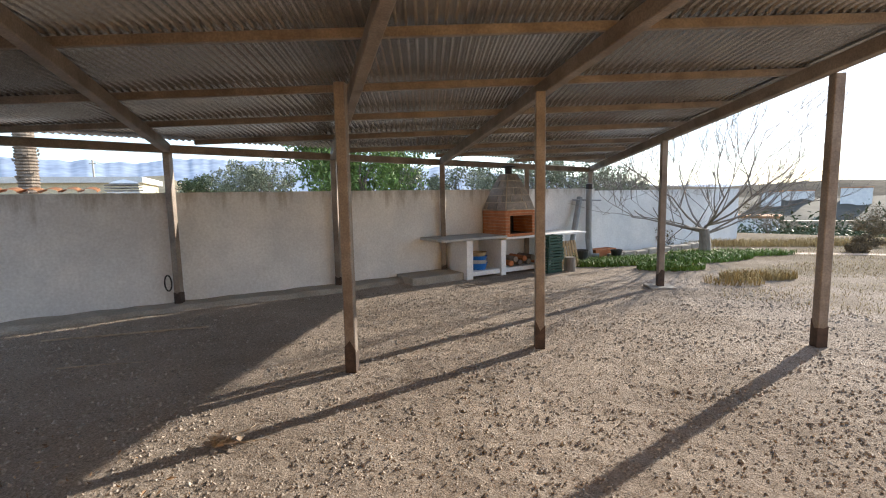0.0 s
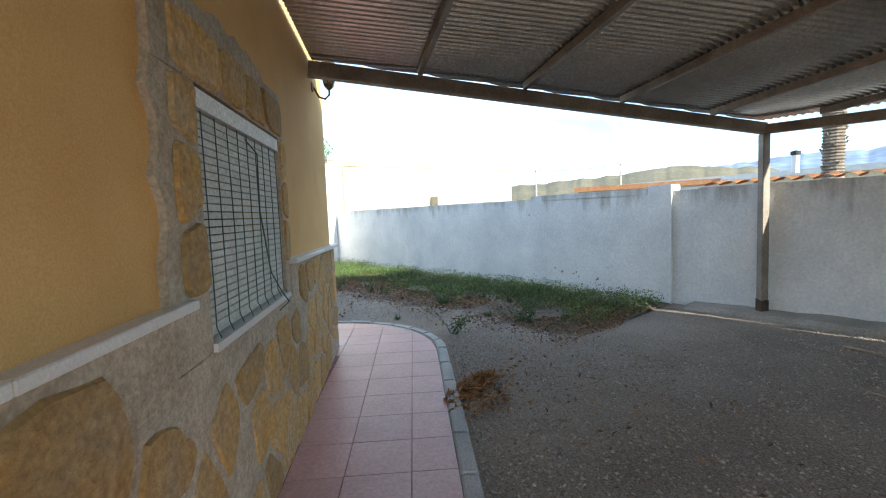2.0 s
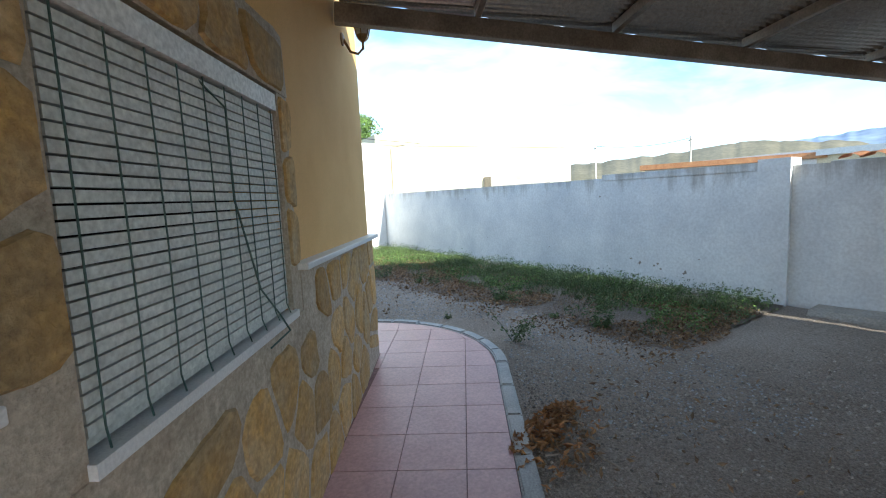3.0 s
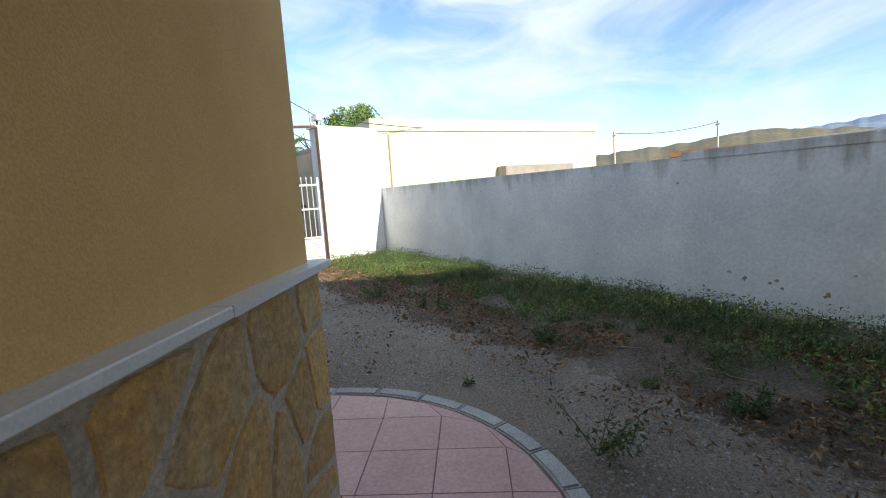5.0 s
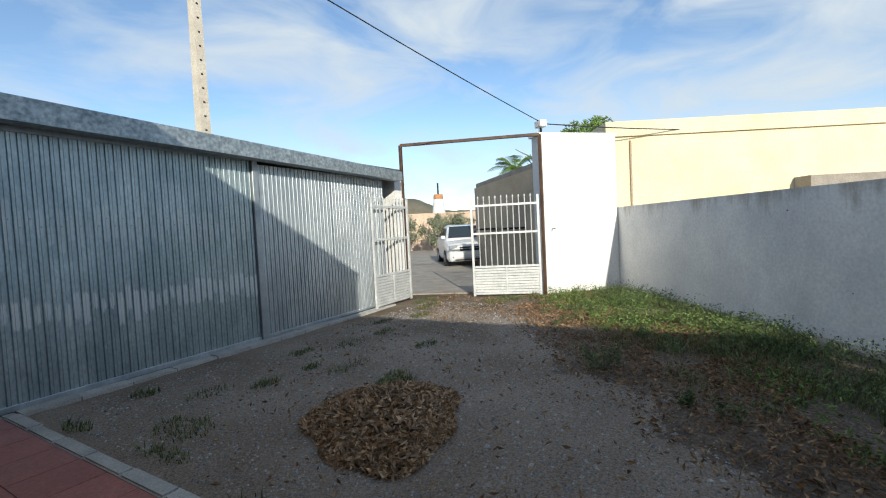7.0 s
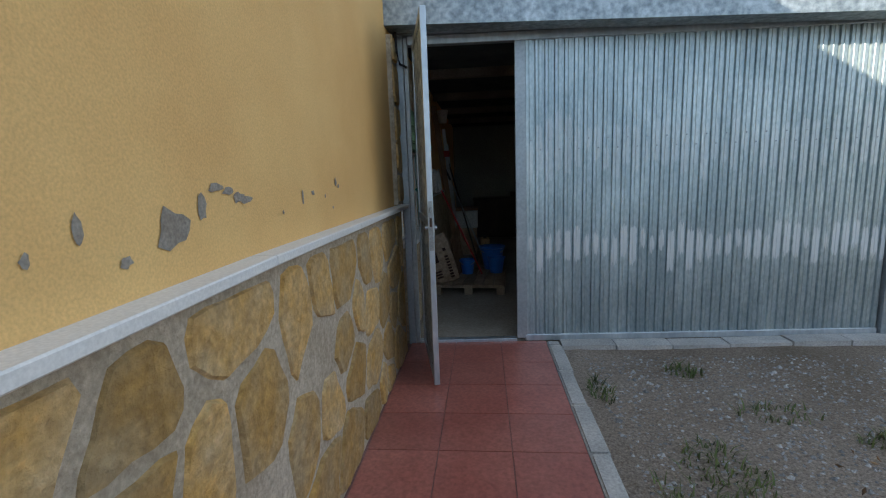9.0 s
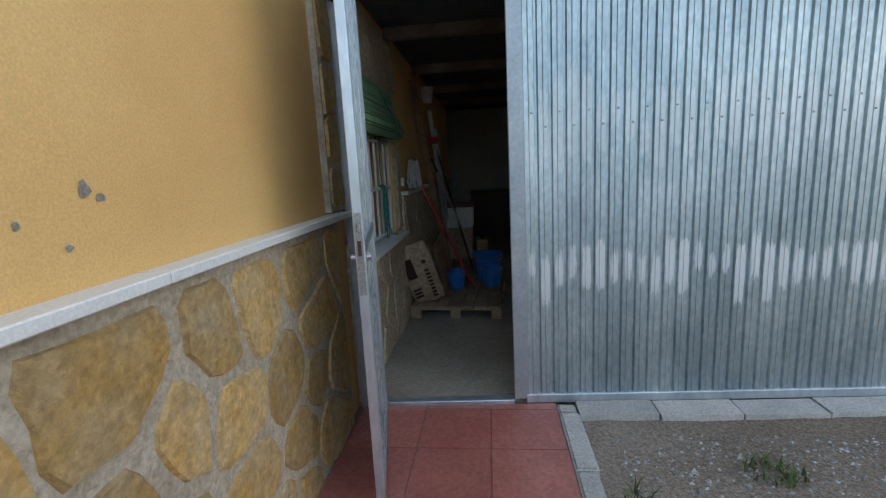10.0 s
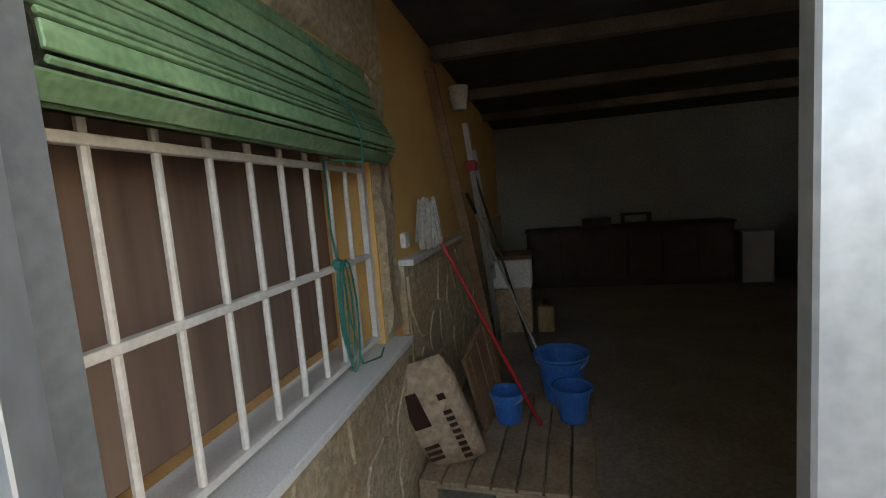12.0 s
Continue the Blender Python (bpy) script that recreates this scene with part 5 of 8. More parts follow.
def body_section(x, w, z0, z1):
    h = w / 2
    return [(x, -h * 0.92, z0), (x, -h, z0 + 0.12), (x, -h, z1 - 0.22), (x, -h * 0.93, z1 - 0.05), (x, -h * 0.7, z1), (x, 0, z1 + 0.025), (x, h * 0.7, z1), (x, h * 0.93, z1 - 0.05), (x, h, z1 - 0.22), (x, h, z0 + 0.12), (x, h * 0.92, z0)]


loft([body_section(-0.02, 1.3, 0.32, 0.72), body_section(-0.1, 1.6, 0.24, 0.8), body_section(-0.3, 1.74, 0.22, 0.9), body_section(-1.0, 1.78, 0.22, 1.02), body_section(-1.3, 1.78, 0.22, 1.06), body_section(-3.4, 1.78, 0.24, 1.08), body_section(-4.2, 1.72, 0.3, 1.08), body_section(-4.4, 1.6, 0.36, 1.0)], M_CARWHITE, "body", car)


def cab_section(x, w0, w1, z0, z1):
    return [(x, -w0 / 2, z0), (x, -w1 / 2, z1 - 0.06), (x, -w1 / 2 * 0.85, z1), (x, w1 / 2 * 0.85, z1), (x, w1 / 2, z1 - 0.06), (x, w0 / 2, z0)]


cab = loft([cab_section(-1.08, 1.6, 1.55, 1.0, 1.07), cab_section(-1.85, 1.62, 1.28, 1.05, 1.56), cab_section(-2.6, 1.62, 1.28, 1.05, 1.61), cab_section(-3.6, 1.6, 1.24, 1.05, 1.55), cab_section(-4.3, 1.5, 1.3, 1.03, 1.09)], M_CARWHITE, "cabin", car)
bm = bmesh.new()
ws = [bm.verts.new(p) for p in ((-1.13, -0.7, 1.09), (-1.13, 0.7, 1.09), (-1.8, 0.56, 1.525), (-1.8, -0.56, 1.525))]
bm.faces.new(ws)
bmesh.ops.translate(bm, verts=bm.verts, vec=(0.03, 0, 0.025))
bmesh.ops.solidify(bm, geom=bm.faces[:], thickness=0.01)
part("windscreen", bm, M_GLASS_DK, cab)
for sg in (1, -1):
    bm = bmesh.new()
    vs = [bm.verts.new(p) for p in ((-1.5, sg * 0.815, 1.12), (-3.8, sg * 0.8, 1.12), (-3.4, sg * 0.67, 1.5), (-2.0, sg * 0.675, 1.5))]
    bm.faces.new(vs if sg > 0 else vs[::-1])
    bmesh.ops.solidify(bm, geom=bm.faces[:], thickness=0.012)
    part("side_window", bm, M_GLASS_DK, cab)
    part("headlight", B((-0.34, 0.48, 0.68, -0.06, 0.8, 0.84), bevel=0.03) if sg > 0 else B((-0.34, -0.8, 0.68, -0.06, -0.48, 0.84), bevel=0.03), M_LIGHT, car, "clear headlight")
    part("fog_lamp", B((-0.12, sg * 0.6 - 0.09, 0.36, -0.03, sg * 0.6 + 0.09, 0.5), bevel=0.02), M_BARS, car)
    m = part("mirror", B((-1.5, sg * 0.88 - 0.08, 1.06, -1.38, sg * 0.88 + 0.1, 1.2), bevel=0.03), M_CARWHITE, car)
    for x in (-0.85, -3.45):
        wh = part("wheel", lathe([(0.15, -0.1), (0.3, -0.11), (0.335, -0.08), (0.335, 0.08), (0.3, 0.11), (0.15, 0.1)], 24), M_TYRE, car)
        wh.matrix_basis = Matrix.Translation((x, sg * 0.8, 0.33)) @ pose(0, 0, 0, 90)
        part("rim", lathe([(0, -0.115), (0.06, -0.112), (0.2, -0.1), (0.215, -0.105), (0.22, 0.105), (0.2, 0.1), (0, 0.115)], 10), M_RIM, wh)
part("grille", B((-0.1, -0.42, 0.62, -0.005, 0.42, 0.78), bevel=0.02), M_BARS, car, "black grille")
part("grille_bar", B((-0.02, -0.4, 0.7, 0.01, 0.4, 0.725), bevel=0.004), M_RIM, car)
part("badge", lathe([(0, 0), (0.06, 0), (0.055, 0.012), (0, 0.015)], 14), M_RIM, car).matrix_basis = Matrix.Translation((0.012, 0, 0.71)) @ pose(0, 0, 0, 0, 90)
part("number_plate", B((-0.02, -0.26, 0.47, 0.012, 0.26, 0.58), bevel=0.004), M_WHITE, car, "white number plate")
part("lower_intake", B((-0.14, -0.6, 0.27, -0.02, 0.6, 0.4), bevel=0.02), M_BARS, car)

# ---- utility pole, cables ----
pole = thing("utility_pole", "square concrete utility pole with holes behind the garage", "pole", at=Matrix.Translation((-12.6, -11.5, 0)))
bm = bmesh.new()
lo = [bm.verts.new((sx * 0.17, sy * 0.17, 0)) for sx, sy in ((-1, -1), (1, -1), (1, 1), (-1, 1))]
hi = [bm.verts.new((sx * 0.11, sy * 0.11, 9.5)) for sx, sy in ((-1, -1), (1, -1), (1, 1), (-1, 1))]
bm.faces.new(lo[::-1])
bm.faces.new(hi)
for k in range(4):
    bm.faces.new((lo[k], lo[(k + 1) % 4], hi[(k + 1) % 4], hi[k]))
part("shaft", bm, M_POLE, pole)
for k in range(18):
    z = 2.6 + 0.38 * k
    part("hole", B((-0.03, 0.165 - 0.0063 * z, z, 0.03, 0.175 - 0.0063 * z, z + 0.05)), M_BARS, pole)


def sagging(a, b, sag, r=0.012, n=16):
    a, b = Vector(a), Vector(b)
    return tube([a + (b - a) * (k / n) - Vector((0, 0, sag * 4 * (k / n) * (1 - k / n))) for k in range(n + 1)], r, 5)


cable = thing("overhead_cable", "black overhead cable sagging to the gate", "cable")
part("span", sagging((-5.02, -4.7, 5.62), (GP.x - 0.05, GP.y + 0.02, 3.55), 0.1, 0.009), M_CABLE, cable)
part("span", sagging((GP.x - 0.05, GP.y + 0.02, 3.52), (-24, 6, 4.2), 0.3, 0.012), M_CABLE, cable)
brk = thing("cable_bracket", "black iron cable bracket on the house wall", "bracket")
part("arm", tube([(X - 0.01, -3.6, 4.0), (X - 0.1, -3.55, 4.15), (X - 0.06, -3.6, 4.4)], 0.014, 6), M_BARS, brk)
drop = thing("wall_cable", "black cable clipped down the wall beside the garage", "cable")
part("run", tube([(X - 0.05, gar_y(X) + 0.12, 2.72), (X - 0.06, gar_y(X) + 0.14, 2.5), (X - 0.07, gar_y(X) + 0.08, 2.42), (X - 0.12, gar_y(X) + 0.035, 2.4)], 0.01, 6), M_CABLE, drop)


def far_pole(x, y, h):
    t = thing("distant_pole", "slim distant utility pole", "pole", group="distant poles", at=Matrix.Translation((x, y, -0.5)))
    part("shaft", tube([(0, 0, 0), (0, 0, h + 0.5)], 0.09, 6, taper=0.06), M_POLE, t)
    part("cross_arm", B((-0.3, -0.03, h + 0.2, 0.3, 0.03, h + 0.27)), M_POLE, t)


def polar(az, dist, ox=1.0, oy=0.8):
    a = radians(az)
    return ox + dist * math.sin(a), oy + dist * math.cos(a)


for az, d, h in ((-74.1, 36, 4.7), (-64.7, 40, 5.1), (-41.5, 45, 5.1)):
    far_pole(*polar(az, d), h)
pa, pb = polar(-74.1, 36), polar(-64.7, 40)
part("span", sagging((*pa, 4.6), (*pb, 5.0), 0.3, 0.02), M_CABLE, cable)

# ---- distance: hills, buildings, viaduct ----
# Blue of the far range: distance haze is put into its base colour.
M_FAR_HAZE = surface("far_hazy_hills", (0.23, 0.3, 0.42), (0.3, 0.37, 0.48), 1.0, 0, 0.004, 0.02, 0.0, 0.01)
M_FAR2 = surface("far_brown_hill", (0.17, 0.15, 0.09), (0.26, 0.22, 0.14), 1.0, 0, 0.03, 0.4, 0.2, 1.0)
M_FAR3 = surface("far_scrub", (0.045, 0.045, 0.036), (0.1, 0.092, 0.072), 1.0, 0, 0.02, 0.3, 0.2, 1.0)


def ridge(name, label, dist, points, base, material, rough, seed):
    """A far ridge as a solid slope: (azimuth, elevation) of its crest in degrees."""
    bm = bmesh.new()
    rr = random.Random(seed)
    rows = []
    a0_, a1_ = points[0][0], points[-1][0]
    n = int((a1_ - a0_) * 6)
    for k in range(n + 1):
        az = a0_ + (a1_ - a0_) * k / n
        for (p, ep), (q, eq) in zip(points, points[1:]):
            if p <= az <= q:
                f = (az - p) / (q - p)
                f = f * f * (3 - 2 * f)
                el = ep + (eq - ep) * f
                break
        el += rough * noise.noise((az * 0.7, seed, 0.0)) + rough * 0.25 * noise.noise((az * 1.9, seed, 4.0))
        x, y = polar(az, dist)
        nx, ny = polar(az, dist * 0.62)
        mx_, my_ = polar(az, dist * 0.82)
        top = 1.5 + dist * math.tan(radians(el))
        rows.append([bm.verts.new((nx, ny, base)), bm.verts.new((mx_, my_, base + (top - base) * (0.5 + 0.05 * noise.noise((az * 0.35, 9.0, seed))))), bm.verts.new((x, y, top)), bm.verts.new((*polar(az, dist * 1.2), base))])
    for a, b in zip(rows, rows[1:]):
        for i in range(3):
            bm.faces.new((a[i], b[i], b[i + 1], a[i + 1]))
    bmesh.ops.recalc_face_normals(bm, faces=bm.faces)
    return setting(name, bm, material, label, "hills", True)


ridge("backdrop_mountains", "distant mountain range with blue haze put into its colour", 2600, [(-70, 3.0), (-56, 3.9), (-48, 4.4), (-42, 4.3), (-38.5, 4.2), (-33.5, 4.8), (-25.5, 4.6), (-19.8, 4.4), (-6, 3.8), (8, 2.4), (22, 0.9), (40, 0.4), (60, 1.2)], -10, M_FAR_HAZE, 0.25, 3)
ridge("backdrop_hill_west", "dry brown hill beyond the lane", 420, [(-100, 1.0), (-84, 2.2), (-76, 3.1), (-68, 3.5), (-59, 4.2), (-53, 3.6), (-47, 2.4), (-43, 1.6)], -5, M_FAR2, 0.2, 5)
ridge("backdrop_mesa", "small rocky knoll below the mountains", 300, [(-42, 0.6), (-38.6, 1.9), (-37.4, 2.9), (-35.6, 3.0), (-34, 2.2), (-30, 1.4), (-26, 0.8)], -5, M_FAR2, 0.1, 6)
ridge("backdrop_hill_gate", "scrubby hill beyond the gate", 380, [(-150, 2.0), (-135, 3.0), (-128, 4.6), (-125, 3.9), (-120, 2.2), (-110, 1.5)], -5, M_FAR2, 0.2, 8)
ridge("backdrop_scrub_east", "dark scrubby slope across the valley", 190, [(14, -1.6), (24, -0.9), (30, -0.5), (36, -0.7), (42, -0.6), (56, 0.2), (80, 0.6), (110, 0.8)], -14, M_FAR3, 0.3, 9)

via = thing("viaduct", "stone railway viaduct with arches across the valley", "bridge")
va, vb = Vector(polar(28.0, 110)), Vector(polar(41.0, 118))
vd = (vb - va).normalized()
L = (vb - va).length
NA = 6
bm = bmesh.new()
zt, zb = -4.3, -9.0
for k in range(NA):
    s0 = L * k / NA
    w = L / NA
    r_ = w * 0.36
    outline = [(s0, zb), (s0 + w * 0.14, zb)]
    outline += [(s0 + w / 2 - r_ * math.cos(math.pi * j / 8), zt - 2.1 + min(1.6, r_ * 0.75) * math.sin(math.pi * j / 8)) for j in range(9)]
    outline += [(s0 + w * 0.86, zb), (s0 + w, zb), (s0 + w, zt), (s0, zt)]
    vs = [bm.verts.new((va.x + vd.x * a, va.y + vd.y * a, b)) for a, b in outline]
    bm.faces.new(vs)
r = bmesh.ops.extrude_face_region(bm, geom=bm.faces[:])
bmesh.ops.translate(bm, verts=[v for v in r["geom"] if isinstance(v, bmesh.types.BMVert)], vec=(-vd.y * 3, vd.x * 3, 0))
bmesh.ops.recalc_face_normals(bm, faces=bm.faces)
part("arcade", bm, M_BEIGE, via)


def far_house(az, d, w, h, dep, z, material, label, ox=1.0, oy=0.8, turn=0):
    x, y = polar(az, d, ox, oy)
    t = thing("distant_house", label, "house", at=Matrix.Translation((x, y, z)) @ pose(0, 0, 0, 0, 0, -az + turn))
    part("wall", B((-w / 2, 0, -2, w / 2, dep, h)), material, t)
    part("roof", B((-w / 2 - 0.2, -0.2, h + 0.002, w / 2 + 0.2, dep + 0.2, h + 0.25)), M_WHITE if material is M_YELLOW else M_TERRA, t)
    return t


far_house(-52, 26, 13, 2.55, 5, 0, M_YELLOW, "long low cream building behind the yard", turn=-24)
fh = far_house(-62, 27, 7, 2.45, 5, 0, M_WALL, "low white building behind the yard", turn=-10)
for az, d, w, h, z in ((29.5, 60, 5, 1.9, -3.2), (33.0, 185, 9, 4, -2.6), (37.4, 180, 7, 3, -1.0), (24.0, 170, 10, 3, -3.4), (31.0, 175, 5, 3, -1.8)):
    far_house(az, d, w, h, 5, z, M_WALL, "small white distant house on the slope")
vent = thing("chimney", "white louvred chimney behind the yard wall", "chimney", at=Matrix.Translation((*polar(-38.8, 14.5), 0)))
part("stack", B((-0.26, -0.26, 0, 0.26, 0.26, 1.95)), M_WALL, vent)
for k in range(3):
    part("louvre", B((-0.3, -0.3, 1.96 + 0.07 * k, 0.3, 0.3, 1.99 + 0.07 * k), bevel=0.006), M_CONC, vent)
part("cap", lathe([(0.0, 2.26), (0.0, 2.15), (0.42, 2.15), (0.38, 2.19), (0.0, 2.27)], 4), M_WALL, vent)
flue = thing("flue_pipe", "white flue pipe with a cowl behind the wall", "flue", at=Matrix.Translation((*polar(-48.9, 24), 0)))
part("pipe", lathe([(0, 2.6), (0.14, 2.6), (0.14, 3.3), (0, 3.3)], 10), M_WALL, flue)
part("cowl", lathe([(0, 3.31), (0.18, 3.31), (0.18, 3.45), (0, 3.5)], 10), M_BARS, flue)
tower = thing("chimney_tower", "white tapered chimney with a brick top beyond the lane", "chimney", at=Matrix.Translation((*polar(-121.8, 48, -5.4, 0.5), 0)))
part("shaft", lathe([(0, 0), (1.1, 0), (0.5, 4.6), (0, 4.6)], 12), M_WALL, tower)
part("brick_top", lathe([(0, 4.601), (0.52, 4.601), (0.48, 5.1), (0, 5.1)], 12), M_TERRA, tower)
part("spike", tube([(0, 0, 5.1), (0, 0, 6.3)], 0.1, 6), M_BARS, tower)
garden_wall = thing("lane_wall", "pink-rendered wall beyond the parked car", "wall")
part("wall", wall_run(polar(-136, 34, -5.4, 0.5), polar(-112, 36, -5.4, 0.5), -0.3, 2.7, 0.3), M_PINK, garden_wall)
lane_slab = setting("road", prism([(-14.5, -3.0), (-13.5, -5.6), (-20.5, -14), (-30, -20), (-33, -14), (-22.5, -7.5)], -0.2, 0.03), M_CONC, "pale concrete lane beyond the gate", "road")

# ---- plants ----
M_LEAF_OLIVE = surface("olive_leaf", (0.15, 0.175, 0.105), (0.27, 0.295, 0.205), 0.6, 0, 1.5, 12.0, 0.0, 0.001)
M_LEAF_GREEN = surface("green_leaf", (0.09, 0.16, 0.03), (0.16, 0.25, 0.06), 0.6, 0, 1.5, 12.0, 0.0, 0.001)
M_LEAF_DARK = surface("dark_leaf", (0.03, 0.055, 0.02), (0.07, 0.1, 0.035), 0.6, 0, 1.5, 12.0, 0.0, 0.001)
M_GRASS = surface("grass", (0.07, 0.1, 0.025), (0.15, 0.18, 0.06), 0.7, 0, 0.9, 9.0, 0.0, 0.001)
M_CLOVER = surface("clover", (0.09, 0.17, 0.02), (0.17, 0.27, 0.04), 0.6, 0, 1.2, 9.0, 0.0, 0.001)
M_DRY = surface("dry_grass", (0.35, 0.26, 0.11), (0.52, 0.41, 0.2), 0.8, 0, 1.2, 9.0, 0.0, 0.001)
M_WEED = surface("weed_leaf", (0.06, 0.1, 0.03), (0.14, 0.19, 0.07), 0.65, 0, 1.3, 9.0, 0.0, 0.001)
M_LITTER = surface("dead_leaf", (0.17, 0.095, 0.05), (0.36, 0.235, 0.13), 0.8, 0, 14.0, 60.0, 0.2, 0.002)
M_SCRUB = surface("dry_scrub", (0.13, 0.1, 0.06), (0.24, 0.19, 0.11), 0.8, 0, 1.5, 12.0, 0.0, 0.001)
M_HEAP = surface("curled_leaf", (0.31, 0.2, 0.12), (0.56, 0.4, 0.25), 0.75, 0, 14.0, 60.0, 0.2, 0.002)
M_BARK = surface("grey_bark", (0.17, 0.145, 0.125), (0.28, 0.25, 0.22), 0.9, 0, 4.0, 40.0, 0.7, 0.01, stretch=(1, 1, 0.3))
M_PALMBARK = surface("palm_bark", (0.17, 0.13, 0.1), (0.3, 0.25, 0.2), 0.95, 0, 5.0, 25.0, 0.9, 0.03)
M_PEBBLE = surface("pebbles", (0.3, 0.255, 0.21), (0.44, 0.385, 0.33), 0.9, 0, 30.0, 120.0, 0.3, 0.003)
M_PEBBLE_GREY = surface("grey_pebbles", (0.3, 0.3, 0.3), (0.46, 0.46, 0.46), 0.9, 0, 30.0, 120.0, 0.3, 0.003)
M_TWIG = surface("dry_twig", (0.3, 0.22, 0.15), (0.45, 0.36, 0.27), 0.85, 0, 10.0, 60.0, 0.3, 0.003)
M_CLOD = surface("earth_clod", (0.28, 0.24, 0.2), (0.4, 0.35, 0.3), 0.95, 0, 6.0, 50.0, 0.6, 0.01)
for m_, lo_, hi_ in ((M_PEBBLE, 0.5, 1.35), (M_PEBBLE_GREY, 0.45, 1.3), (M_CLOD, 0.6, 1.3), (M_LITTER, 0.45, 1.5), (M_HEAP, 0.4, 1.4), (M_GRASS, 0.6, 1.4), (M_WEED, 0.55, 1.5), (M_SCRUB, 0.5, 1.5), (M_LEAF_GREEN, 0.6, 1.5), (M_LEAF_OLIVE, 0.6, 1.5), (M_DRY, 0.65, 1.3)):
    by_island(m_, lo_, hi_)
gen = np.random.default_rng(5)


def from_arrays(name, verts, faces, material):
    me = bpy.data.meshes.new(name)
    me.from_pydata(verts.tolist(), [], faces.tolist())
    me.materials.append(material)
    return me


def leaf_cards(centres, size, droop=0.0, curl=0.25, flat=0.0):
    """Folded leaves of four corners and a rib at the given places."""
    n = len(centres)
    d = gen.normal(size=(n, 3))
    d[:, 2] = d[:, 2] * (1 - flat) - droop
    d /= np.linalg.norm(d, axis=1)[:, None]
    o = gen.normal(size=(n, 3))
    o[:, 2] *= 1 - flat
    w = np.cross(d, o)
    w /= np.linalg.norm(w, axis=1)[:, None] + 1e-9
    up = np.cross(w, d)
    s = size * gen.uniform(0.6, 1.3, n)[:, None]
    c = np.asarray(centres)
    v = np.stack([c - d * s, c + w * s * 0.38 + up * s * curl, c + d * s, c - w * s * 0.38 + up * s * curl], 1).reshape(-1, 3)
    i = np.arange(n)[:, None] * 4
    f = np.concatenate([i + np.array([[0, 1, 2]]), i + np.array([[0, 2, 3]])])
    return v, f


def blades(xy, height, width, lean, zf=None):
    """Grass blades, each a bent strip of three triangles."""
    n = len(xy)
    z = np.zeros(n) if zf is None else zf
    a = gen.uniform(0, 2 * np.pi, n)
    h = height * gen.uniform(0.35, 1.2, n)
    dx, dy = np.cos(a), np.sin(a)
    le = lean * h * gen.uniform(0.2, 1.4, n)
    wv = width * gen.uniform(0.6, 1.3, n)
    px, py = -dy * wv, dx * wv
    x, y = xy[:, 0], xy[:, 1]
    v = np.stack([np.stack([x - px, y - py, z], 1), np.stack([x + px, y + py, z], 1),
                  np.stack([x + dx * le * 0.3 - px * 0.7, y + dy * le * 0.3 - py * 0.7, z + h * 0.6], 1), np.stack([x + dx * le * 0.3 + px * 0.7, y + dy * le * 0.3 + py * 0.7, z + h * 0.6], 1),
                  np.stack([x + dx * le, y + dy * le, z + h], 1)], 1).reshape(-1, 3)
    i = np.arange(n)[:, None] * 5
    f = np.concatenate([i + np.array([[0, 1, 3]]), i + np.array([[0, 3, 2]]), i + np.array([[2, 3, 4]])])
    return v, f


def stuff(name, v, f, material, label, category):
    return tagged(new(name, from_arrays(name, v, f, material)), label, category, "", "stuff")


def branches(bm, p, d, length, r, depth, spread, rr, tips, up=0.1, sides=6, kids=(2, 4)):
    """Grows a limb and its twigs; keeps the ends of the twigs."""
    pts = [Vector(p)]
    dd = Vector(d).normalized()
    seg = 4
    for k in range(seg):
        dd = (dd + Vector((rr.uniform(-1, 1), rr.uniform(-1, 1), rr.uniform(-0.6, 1) + up)) * 0.16).normalized()
        pts.append(pts[-1] + dd * (length / seg))
    tube(pts, r, sides, bm, taper=r * 0.55, caps=False)
    if depth == 0:
        tips.extend(pts[2:])
        return
    n = rr.randint(*kids)
    for k in range(n):
        q = pts[rr.choice((2, 3, 4, 4))]
        nd = (dd + Vector((rr.uniform(-1, 1), rr.uniform(-1, 1), rr.uniform(-0.5, 0.9) + up)) * spread).normalized()
        branches(bm, q, nd, length * rr.uniform(0.6, 0.85), r * 0.55, depth - 1, spread, rr, tips, up, max(4, sides - 1), kids)


